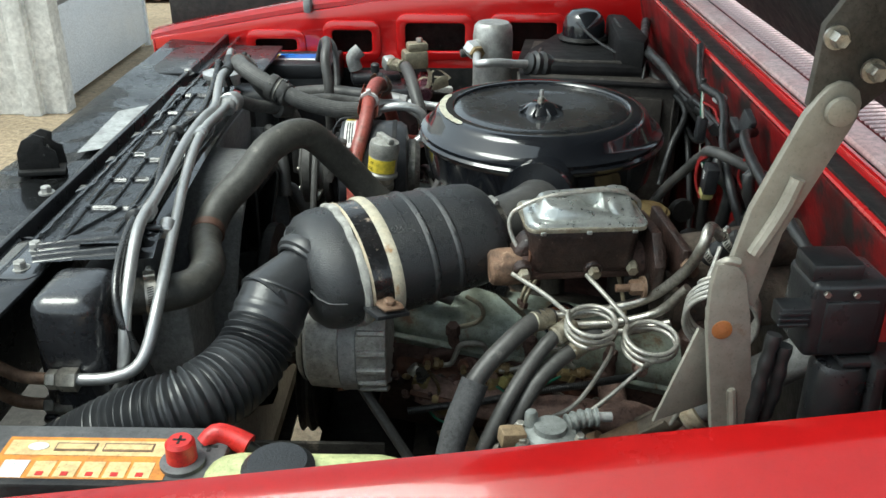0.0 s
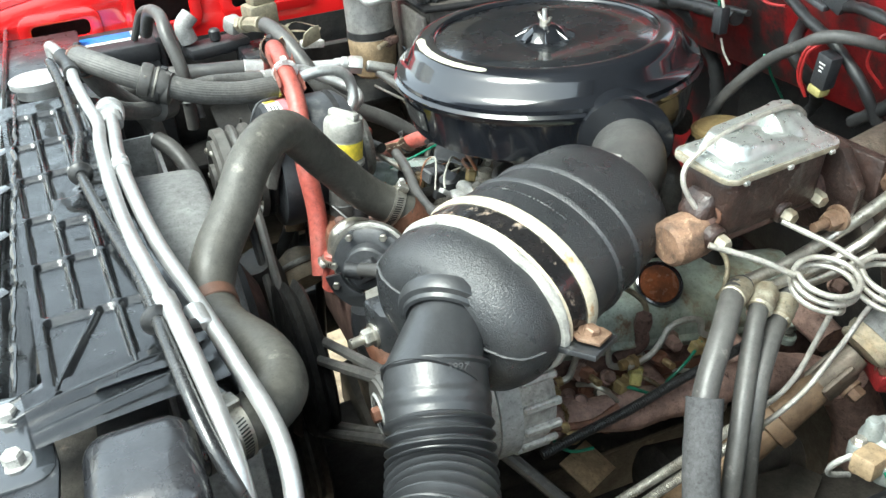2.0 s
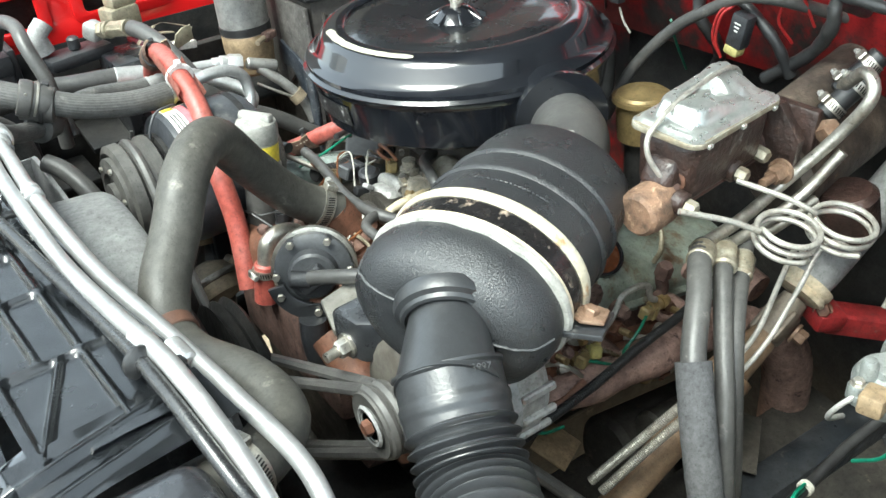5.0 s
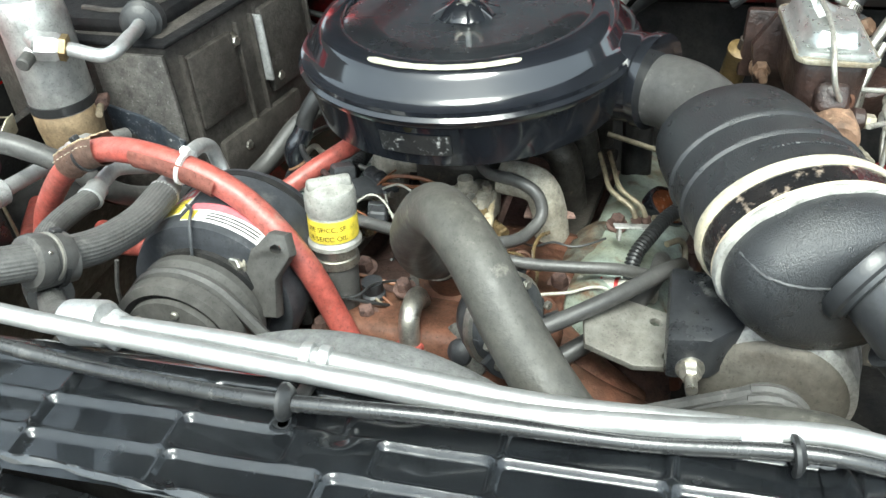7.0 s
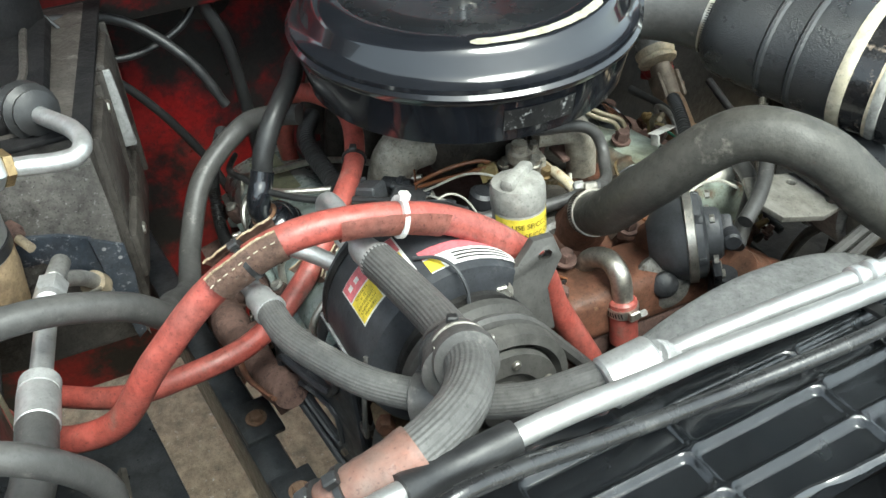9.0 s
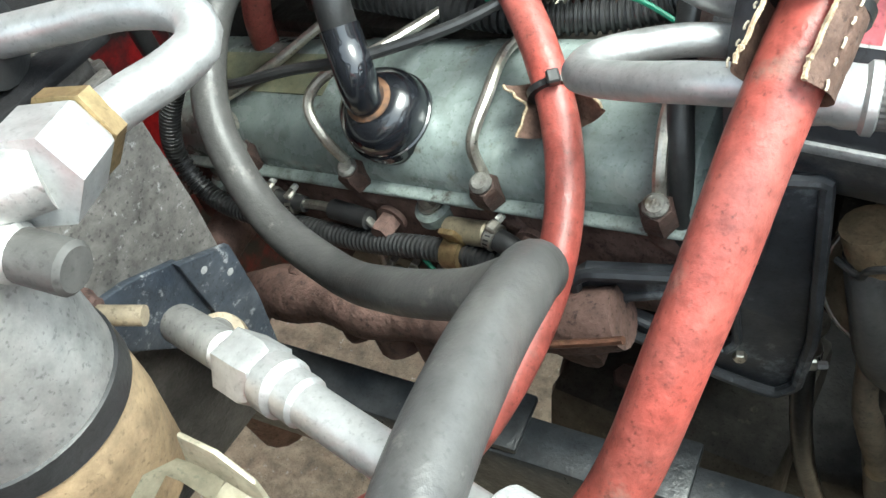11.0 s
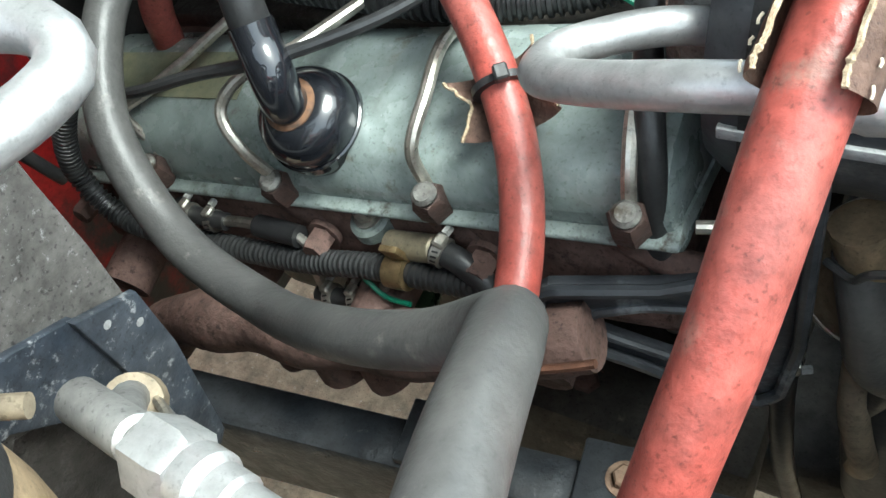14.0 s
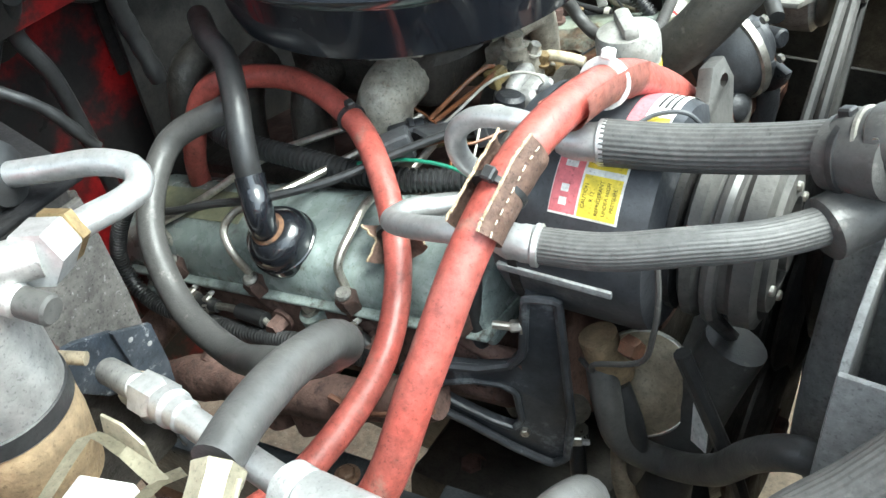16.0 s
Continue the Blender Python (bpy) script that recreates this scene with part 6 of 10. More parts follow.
def alternator():
    a = thing("alternator", "grey cast aluminium alternator with a finned case and pulley", "alternator")
    m = pose(-0.270, -0.291, 0.990, 0, 90, 0)
    part("front_case", lathe([(0.02, -0.002), (0.055, 0.0), (0.064, 0.006), (0.066, 0.03), (0.066, 0.042)], m, 40), CLEAN_CAST, a)
    part("stator_ring", lathe([(0.064, 0.042), (0.068, 0.043), (0.068, 0.062), (0.064, 0.063)], m, 40), SHROUD, a)
    part("rear_case", lathe([(0.066, 0.062), (0.066, 0.085), (0.060, 0.096), (0.02, 0.1), (0, 0.1)], m, 40), CLEAN_CAST, a)
    for k in range(18):
        part("fin", box((0.006, 0.007, 0.034), m @ pose(0.067 * math.cos(radians(20 * k)), 0.067 * math.sin(radians(20 * k)), 0.080, 0, 0, 20 * k), 0.0015, 1), CLEAN_CAST, a)
    part("fan", lathe([(0.015, -0.008), (0.050, -0.008), (0.056, -0.004), (0.058, 0.000), (0.02, 0.001)], m, 44), PULLEY_BROWN, a, "dusty brown cooling fan disc")
    part("hub_ring", lathe([(0.012, -0.0385), (0.0165, -0.0405), (0.0185, -0.0385)], m, 32), SHROUD, a, "pale ring round the shaft")
    part("pulley", lathe([(0.0, -0.034), (0.012, -0.034), (0.014, -0.040), (0.016, -0.036), (0.023, -0.036), (0.0285, -0.038), (0.0295, -0.034), (0.024, -0.028), (0.024, -0.024), (0.0295, -0.018), (0.0295, -0.014), (0.02, -0.010), (0.02, 0.0)], m, 40), PULLEY, a)
    part("shaft_nut", hex_head((-0.304, -0.291, 0.990), (-0.315, -0.291, 0.990), 0.0070, 0.0095), RUST_RED, a, "rusty shaft nut")
    part("ear", box((0.03, 0.03, 0.05), pose(-0.250, -0.291, 1.065, 0, 0, 0), 0.008, 2), CLEAN_CAST, a)
    b = thing("alternator_bracket", "dusty bare steel alternator bracket plate", "bracket")
    part("plate", plate([(-0.270, -0.150), (-0.235, -0.142), (-0.205, -0.16), (-0.215, -0.235), (-0.268, -0.232), (-0.280, -0.19)], [[(-0.225 + 0.006 * math.cos(t), -0.20 + 0.006 * math.sin(t)) for t in (k * 0.785 for k in range(8))], [(-0.262 + 0.006 * math.cos(t), -0.215 + 0.006 * math.sin(t)) for t in (k * 0.785 for k in range(8))]], 0.004, Matrix.Translation((0, 0, 1.036)) @ pose(0, 0, 0, 8, 0, 0), 0.001), DUST_STEEL, b)
    part("lip", box((0.075, 0.004, 0.02), pose(-0.25, -0.237, 1.02, 8, 0, -8), 0.001), DUST_STEEL, b)
    s = thing("silencer_bracket", "black painted steel bracket under the intake silencer, rusting on top", "bracket")
    part("plate", prism([(-0.292, -0.212), (-0.20, -0.205), (-0.205, -0.262), (-0.262, -0.268), (-0.286, -0.245)], 0.042, pose(0, 0, 1.012), 0.006), BLACK_PANEL, s)
    part("strap", box((0.03, 0.11, 0.004), pose(-0.215, -0.30, 1.04, 20, 0, 30), 0.001), DUST_STEEL, s)
    part("bolt", hex_head((-0.288, -0.231, 1.026), (-0.300, -0.233, 1.026), 0.008, 0.011), STEEL, s, "bright zinc bolt")
    part("bolt_end", rod((-0.299, -0.233, 1.026), (-0.312, -0.235, 1.026), 0.0045, 12), STEEL, s)


def compressor():
    c = thing("compressor", "black cylindrical air conditioning compressor with a belt clutch", "compressor")
    ax0, ax1 = Vector((-0.19, 0.186, 1.018)), Vector((-0.345, 0.180, 1.022))
    d = (ax1 - ax0).normalized()
    m = along(ax0, ax1)
    part("body", lathe([(0.045, -0.012), (0.070, -0.008), (0.0775, 0.002), (0.0785, 0.012), (0.0785, 0.089), (0.076, 0.097), (0.055, 0.103)], m, 56), COMP_BLACK, c)
    part("rear_head", lathe([(0.0, -0.03), (0.04, -0.03), (0.048, -0.022), (0.05, -0.008)], m, 32), CAST_ALU, c)
    part("front_head", lathe([(0.055, 0.101), (0.058, 0.103), (0.058, 0.108), (0.04, 0.112)], m, 40), DARK, c)
    part("pulley", lathe([(0.04, 0.110), (0.054, 0.112), (0.0595, 0.115), (0.0595, 0.122), (0.054, 0.126), (0.054, 0.142), (0.0595, 0.146), (0.059, 0.158), (0.052, 0.161), (0.047, 0.154)], m, 56), PULLEY, c, "dusty grey belt pulley")
    part("clutch_plate", lathe([(0.0465, 0.158), (0.046, 0.164), (0.03, 0.166), (0.026, 0.161), (0.018, 0.160), (0.018, 0.169), (0.0, 0.169)], m, 44), PULLEY, c)
    for k in range(6):
        t = radians(60 * k + 15)
        part("rivet", rod(m @ Vector((0.038 * math.cos(t), 0.038 * math.sin(t), 0.164)), m @ Vector((0.038 * math.cos(t), 0.038 * math.sin(t), 0.168)), 0.0036, 10, 0.001), STEEL, c)
    part("band", lathe([(0.0785, 0.008), (0.0795, 0.008), (0.0795, 0.015), (0.0785, 0.015)], m, 56), DARK, c)
    up = m.inverted().to_3x3() @ Vector((0, 0, 1))
    a0 = math.degrees(math.atan2(up.y, up.x))
    side = m.inverted().to_3x3() @ Vector((0, 1, 0))
    sgn = 1 if (side.x * -math.sin(radians(a0)) + side.y * math.cos(radians(a0))) > 0 else -1

    def band(name, a1, a2, z1, z2, mt, label, r=0.0788):
        bm = bmesh.new()
        rows = []
        for k in range(9):
            t = radians(a0 + sgn * (a1 + (a2 - a1) * k / 8))
            rows.append([bm.verts.new(m @ Vector((r * math.cos(t), r * math.sin(t), z))) for z in (z1, z2)])
        for u, v in zip(rows, rows[1:]):
            bm.faces.new((u[0], v[0], v[1], u[1]))
        bmesh.ops.recalc_face_normals(bm, faces=bm.faces[:])
        return part(name, bm, mt, c, label)
    band("label", 17, 60, 0.034, 0.079, WHITE, "white and pink maker's label")
    band("label", 18, 59, 0.0345, 0.0515, PINK, "pink label strip", 0.0790)
    w1 = band("label", 19, 37, 0.053, 0.0775, YELLOW, "yellow warning label", 0.0791)
    w2 = band("label", 40, 59, 0.053, 0.0775, YELLOW, "yellow refrigerant label", 0.0791)
    for a1 in (22, 28, 34):
        band("label", a1, a1 + 4, 0.039, 0.047, WHITE, "white bar of maker's lettering", 0.0792)
    for a1 in (46, 52):
        band("label", a1, a1 + 3.5, 0.040, 0.045, WHITE, "small white mark", 0.0792)
    band("label", -46, 12, 0.064, 0.074, PINK, "pink strip of the rating label", 0.0790)
    band("label", -46, 12, 0.074, 0.091, WHITE, "long white rating label", 0.0789)
    band("label", 4, 12, 0.076, 0.090, YELLOW, "yellow end of the rating label", 0.0791)
    for k in range(3):
        band("label", -40, -4, 0.0775 + 0.004 * k, 0.0792 + 0.004 * k, INK, "dark line of small print", 0.0791)

    def print_on(words, a, z, size, parent):
        cu = bpy.data.curves.new("writing", "FONT")
        cu.body, cu.size, cu.align_x, cu.align_y = words, size, "CENTER", "CENTER"
        ob = bpy.data.objects.new("writing", cu)
        me = bpy.data.meshes.new_from_object(ob)
        bpy.data.objects.remove(ob)
        bm = bmesh.new()
        bm.from_mesh(me)
        bpy.data.meshes.remove(me)
        for v in bm.verts:
            t = radians(a0 + sgn * (a - math.degrees(v.co.x / 0.0794)))
            v.co = m @ Vector((0.0794 * math.cos(t), 0.0794 * math.sin(t), z - v.co.y))
        part("writing", bm, INK, parent)
    for k, s in enumerate(("CAUTION", "R 12", "REFRIGERANT", "UNDER HIGH", "PRESSURE")):
        print_on(s, 49.5, 0.0558 + 0.0046 * k, 0.0034, w2)
    for k, s in enumerate(("SYSTEM TO BE", "BY QUALIFIED", "METHODS TO", "PERSONAL INJ", "CONSULT SER")):
        print_on(s, 28, 0.0558 + 0.0046 * k, 0.0030, w1)
    part("side_bar", box((0.006, 0.004, 0.08), m @ pose(0.0785 * math.cos(radians(a0 + sgn * 95)), 0.0785 * math.sin(radians(a0 + sgn * 95)), 0.04, 0, 0, a0 + sgn * 95 + 90), 0.001), SHROUD, c)
    b = thing("compressor_bracket", "cast bracket ear with a bolt on the compressor", "bracket")
    n = Vector((-0.93, 0.12, 0.35)).normalized()
    o = Vector((-0.283, 0.122, 1.066))
    e1 = Vector((0, -1, 0.15)).normalized()
    e1 = (e1 - n * e1.dot(n)).normalized()
    e2 = n.cross(e1)
    mm = Matrix(((e1.x, e2.x, n.x, o.x), (e1.y, e2.y, n.y, o.y), (e1.z, e2.z, n.z, o.z), (0, 0, 0, 1)))
    up = 1 if e2.z > 0 else -1
    part("ear", plate([(-0.036, up * 0.0), (-0.030, up * 0.014), (-0.006, up * 0.012), (0.012, up * 0.026), (0.026, up * 0.024), (0.028, up * 0.008), (0.010, -up * 0.012), (0.006, -up * 0.045), (-0.012, -up * 0.045), (-0.018, -up * 0.014), (-0.032, -up * 0.014)][::up], [[(0.017 + 0.006 * math.cos(t), up * 0.014 + 0.004 * math.sin(t)) for t in (q * 0.785 for q in range(8))]], 0.008, mm, 0.002), PULLEY, b)
    for q in ((-0.025, up * 0.0), (-0.003, -up * 0.075), (-0.055, up * 0.002)):
        part("bolt", hex_head(mm @ Vector((*q, 0.006)), mm @ Vector((*q, 0.013)), 0.0075, 0.010), STEEL, b)
    part("rear_stay", box((0.05, 0.012, 0.07), pose(-0.235, 0.12, 1.01, 0, 0, 20), 0.004), DARK, b)
    u = thing("compressor_stay", "black painted triangular steel stay under the compressor", "bracket")
    a0 = Vector((-0.126, 0.288, 0.008))
    m = Matrix(((-0.952, 0, -0.304, a0.x), (-0.305, 0, 0.952, a0.y), (0, 1, 0.03, 0), (0, 0, 0, 1)))
    rim = [(-0.006, 0.906), (0.0, 0.912), (0.052, 0.914), (0.076, 0.922), (0.086, 0.936), (0.090, 0.99), (0.112, 0.99), (0.119, 0.87), (0.115, 0.822), (0.104, 0.812), (0.0925, 0.8165), (0.071, 0.828), (0.039, 0.850), (0.006, 0.869), (-0.005, 0.885)]
    gap = [(0.014, 0.884), (0.022, 0.892), (0.045, 0.898), (0.068, 0.897), (0.078, 0.89), (0.081, 0.858), (0.074, 0.848), (0.058, 0.853), (0.032, 0.868), (0.018, 0.877)]
    part("web", plate(rim, [gap], 0.005, m, 0.001), STAY_BLACK, u)
    part("outer_flange", tube([m @ Vector((x, y, 0.006)) for x, y in rim + rim[:1]], 0.0036, 8, 0.005, curved=False), STAY_BLACK, u, "raised flange round the stay")
    part("inner_flange", tube([m @ Vector((x, y, 0.004)) for x, y in gap + gap[:1]], 0.0028, 8, 0.004, curved=False), STAY_BLACK, u)
    part("bolt", hex_head(m @ Vector((0.086, 0.962, 0.004)), m @ Vector((0.078, 0.962, 0.006)), 0.0048, 0.0065), STEEL, u, "zinc bolt through the stay")
    part("stud", rod(m @ Vector((0.079, 0.962, 0.006)), m @ Vector((0.066, 0.962, 0.006)), 0.003, 10), STEEL, u)
    part("nut", hex_head(m @ Vector((0.083, 0.846, 0.003)), m @ Vector((0.083, 0.846, 0.008)), 0.004), STEEL, u)


STAY_BLACK = mat("worn_black_bracket_paint", (0.018, 0.020, 0.024), 0.42, col2=(0.045, 0.048, 0.054), scale=20, bump=0.2, bscale=150, dust=(0.13, 0.14, 0.15), dust_at=0.57, dscale=40)
COMP_BLACK = mat("dusty_black_compressor_paint", (0.026, 0.028, 0.033), 0.42, col2=(0.050, 0.052, 0.057), scale=10, bump=0.2, bscale=160, dust=(0.075, 0.074, 0.072), dust_at=0.56, dscale=18)
PULLEY = mat("dusty_dark_pulley", (0.055, 0.053, 0.050), 0.6, 0.2, col2=(0.09, 0.086, 0.08), scale=14, bump=0.25, bscale=160, dust=(0.13, 0.12, 0.105), dust_at=0.64)
PINK = mat("pink_label", (0.62, 0.16, 0.18), 0.5, bump=0)


def belts():
    for k, (p, r, q, s) in enumerate((((-0.324, 0.181, 1.021), 0.056, (-0.324, 0.01, 0.80), 0.05), ((-0.291, -0.291, 0.990), 0.0275, (-0.313, 0.01, 0.82), 0.06), ((-0.301, -0.291, 0.990), 0.0275, (-0.325, 0.01, 0.80), 0.05))):
        b = thing("drive_belt", "worn dusty black rubber drive belt", "belt", "drive belts")
        pts = []
        a, c = Vector(p), Vector(q)
        v = (c - a)
        base = math.atan2(v.z, v.y)
        for i in range(13):
            t = base + math.pi / 2 + math.pi * i / 12
            pts.append(a + Vector((0, r * math.cos(t), r * math.sin(t))))
        for i in range(13):
            t = base - math.pi / 2 + math.pi * i / 12
            pts.append(c + Vector((0, s * math.cos(t), s * math.sin(t))))
        pts.append(pts[0])
        part("band", tube(pts, 0.0055, 8, 0.01, curved=False), RUBBER, b)
    w = thing("water_pump_pulley", "grimy black water pump pulleys behind the fan", "pulley")
    part("rear_sheave", lathe([(0.02, 0), (0.055, 0.0), (0.06, 0.004), (0.05, 0.012), (0.06, 0.02), (0.05, 0.03), (0.03, 0.04)], pose(-0.30, 0.01, 0.80, 0, -90, 0), 32), DARK, w)
    part("front_sheave", lathe([(0.02, 0), (0.07, 0.0), (0.075, 0.004), (0.065, 0.012), (0.075, 0.02), (0.03, 0.03)], pose(-0.34, 0.01, 0.83, 0, -90, 0), 32), DARK, w)


def thermostat_pipe():
    t = thing("water_pipe", "bent dull steel water pipe with a red hose end", "pipe")
    part("pipe", tube([(-0.205, 0.018, 0.974), (-0.215, 0.016, 0.992), (-0.234, 0.012, 1.003), (-0.252, 0.011, 0.997), (-0.260, 0.010, 0.972)], 0.0095, 18, 0.004), STEEL, t)
    part("hose_end", rod((-0.259, 0.0105, 0.976), (-0.268, 0.010, 0.930), 0.0130, 20, 0.002), RED_RUBBER, t, "short red rubber hose end")
    clamp((-0.2610, 0.0104, 0.966), (-0.2645, 0.0102, 0.949), 0.0133, t, 0.008)
    s = thing("temperature_sensor", "silver round sender with a ribbed rim", "sensor")
    part("rim", lathe([(0.012, -0.012), (0.022, -0.008), (0.026, -0.004), (0.026, 0.002), (0.022, 0.005), (0.012, 0.008)], along((-0.250, -0.039, 0.969), (-0.282, -0.027, 0.984)), 32), CAST_ALU, s)
    part("knob", lathe([(0.013, 0.004), (0.012, 0.012), (0.008, 0.016), (0.0, 0.018)], along((-0.250, -0.039, 0.969), (-0.282, -0.027, 0.984)), 20), BLACK_PLASTIC, s, "black plastic knob")


PULLEY_BROWN = mat("dusty_brown_steel", (0.115, 0.105, 0.09), 0.6, 0.3, col2=(0.08, 0.068, 0.055), scale=16, bump=0.3, bscale=160, dust=(0.16, 0.09, 0.06), dust_at=0.66, dscale=30)
PUMP_GREY = mat("dark_grey_moulding", (0.042, 0.044, 0.048), 0.45, col2=(0.060, 0.062, 0.066), scale=18, bump=0.2, dust=(0.16, 0.15, 0.14), dust_at=0.68)
vacuum_pump()
alternator()
compressor()
belts()
thermostat_pipe()

# ---- the passenger's side ----
TAN_METAL = mat("dusty_tan_metal", (0.30, 0.245, 0.17), 0.6, 0.2, col2=(0.2, 0.16, 0.115), scale=30, bump=0.2, dust=(0.12, 0.08, 0.055), dust_at=0.66)
def hvac_box():
    h = thing("heater_box", "dark grey moulded heater and evaporator case, dusty", "heater case")
    part("case", prism([(0.022, 0.400), (0.30, 0.351), (0.30, 0.70), (0.05, 0.70), (0.022, 0.52)], 0.26, pose(0, 0, 0.855), 0.012), HVAC, h)
    part("upper_cover", prism([(0.035, 0.455), (0.07, 0.42), (0.24, 0.40), (0.24, 0.69), (0.10, 0.68), (0.035, 0.54)], 0.022, pose(0, 0, 1.112), 0.009), HVAC_DARK, h)
    part("cover_rim", tube([(0.06, 0.53, 1.135), (0.055, 0.475, 1.135), (0.085, 0.44, 1.135), (0.17, 0.43, 1.135), (0.23, 0.425, 1.135)], 0.004, 8, 0.008), HVAC, h, "raised moulded rim")
    part("seam_flange", prism([(0.014, 0.394), (0.306, 0.343), (0.306, 0.71), (0.04, 0.71), (0.014, 0.52)], 0.006, pose(0, 0, 1.108), 0.002), HVAC_DARK, h)
    part("front_panel", plate([(0.402, 0.87), (0.400, 1.02), (0.403, 1.098), (0.50, 1.098), (0.50, 0.96), (0.47, 0.985), (0.43, 0.96)], [], 0.004, Matrix(((0, 0, 1, 0.0165), (1, 0, 0, 0), (0, 1, 0, 0), (0, 0, 0, 1))), 0.001), FOIL, h, "dusty grey foil-faced front panel")
    part("panel_crease", tube([(0.0155, 0.423, 1.006), (0.0155, 0.437, 1.06), (0.0155, 0.445, 1.096)], 0.0008, 6, 0.01), WHITE, h, "pale scratched crease")
    part("pipe_putty", lathe([(0.009, 0.014), (0.013, 0.013), (0.020, 0.010), (0.019, 0.004), (0.025, 0.0), (0.023, -0.010), (0.027, -0.016), (0.024, -0.03)], along((0.038, 0.435, 1.130), (0.018, 0.426, 1.136)), 18), RUBBER_DARK, h, "black sealing putty round the pipe")
    for x, y, z, w, h2 in ((0.085, 0.3865, 1.035, 0.085, 0.10), (0.225, 0.362, 1.03, 0.085, 0.12), (0.15, 0.3755, 0.925, 0.17, 0.06)):
        part("raised_panel", box((w, 0.014, h2), pose(x, y, z, 0, 0, -10), 0.006, 2), HVAC, h)
    for x in (0.04, 0.14, 0.17, 0.285):
        part("moulded_rib", box((0.005, 0.014, 0.20), pose(x, 0.400 - 0.176 * (x - 0.022), 0.99, 0, 0, -10), 0.002), HVAC, h)
    part("rib", box((0.006, 0.016, 0.09), pose(0.175, 0.3645, 1.04, -4, 4, -10), 0.003), SHROUD, h)
    for q in ((0.13, 0.379, 1.07), (0.20, 0.366, 0.99), (0.11, 0.382, 0.93)):
        part("screw", hex_head(q, (q[0] - 0.002, q[1] - 0.009, q[2]), 0.007, 0.010), STEEL, h)
    b = thing("blower_motor", "gloss black round blower motor cover behind the air cleaner", "blower")
    part("dome", lathe([(0.042, -0.03), (0.042, 0.016), (0.037, 0.034), (0.024, 0.045), (0.0, 0.049)], pose(0.15, 0.61, 1.150), 40), BLACK_PAINT, b)
    part("duct", prism([(0.19, 0.43), (0.235, 0.40), (0.25, 0.45), (0.24, 0.64), (0.20, 0.66)], 0.062, pose(0, 0, 1.118), 0.010), HVAC_DARK, b, "upright black moulded duct")
    part("rim", lathe([(0.046, -0.010), (0.05, -0.006), (0.046, 0.0)], pose(0.15, 0.61, 1.146), 40), DARK, b)
    for pts in ([(0.13, 0.56, 1.18), (0.16, 0.50, 1.16), (0.2, 0.44, 1.145)], [(0.2, 0.55, 1.19), (0.22, 0.48, 1.165), (0.24, 0.42, 1.145), (0.22, 0.36, 1.06)]):
        part("wire", tube(pts, 0.0025, 8, 0.006), RUBBER_DARK, b)
    p = thing("mounting_plate", "blue-black painted steel plate with rivets, dusty", "bracket")
    yz = Matrix(((0, 0, 1, 0.012), (1, 0, 0, 0), (0, 1, 0, 0), (0, 0, 0, 1)))
    part("plate", plate([(0.50, 1.030), (0.47, 1.022), (0.45, 1.017), (0.425, 1.004), (0.4195, 0.946), (0.445, 0.963), (0.47, 0.993), (0.50, 0.995)], [], 0.003, yz, 0.001), BLUE_BLACK, p)
    part("folded_edge", plate([(0.4255, 1.0045), (0.399, 0.989), (0.398, 0.95), (0.405, 0.878), (0.412, 0.872), (0.419, 0.93)], [], 0.003, Matrix(((0, 0, 1, 0.0085), (1, 0, 0, 0), (0, 1, 0, 0), (0, 0, 0, 1))), 0.001), BLUE_BLACK, p)
    for q in ((0.0085, 0.4165, 0.9915), (0.0085, 0.405, 0.977)):
        part("rivet", lathe([(0.0052, 0), (0.0042, 0.002), (0.0, 0.003)], along(q, (q[0] - 0.006, q[1], q[2])), 14), SHROUD, p, "dull grey rivet")
    part("stud", rod((-0.018, 0.481, 1.050), (-0.040, 0.469, 1.047), 0.0042, 14), TAN_METAL, p, "tan threaded stud")
    part("stud_block", box((0.02, 0.02, 0.012), pose(-0.014, 0.484, 1.051, 0, 0, 30), 0.003), RUST, p)
    part("nut", hex_head((-0.016, 0.482, 1.050), (-0.024, 0.478, 1.049), 0.0085), RUST, p)


HVAC_DARK = mat("black_moulded_plastic", (0.009, 0.009, 0.010), 0.65, col2=(0.018, 0.017, 0.017), scale=14, bump=0.5, bscale=200, dust=(0.05, 0.048, 0.045), dust_at=0.72, dscale=22, spec=0.12)
FOIL = mat("dusty_grey_foil_panel", (0.155, 0.145, 0.135), 0.45, 0.3, col2=(0.105, 0.098, 0.090), scale=30, bump=0.5, bscale=160, dust=(0.36, 0.355, 0.35), dust_at=0.59, dscale=230, grain=0.35)
BLUE_BLACK = mat("blue_black_paint", (0.020, 0.026, 0.036), 0.4, col2=(0.05, 0.056, 0.066), scale=26, bump=0.3, bscale=140, dust=(0.26, 0.265, 0.27), dust_at=0.57, dscale=150, grain=0.3)


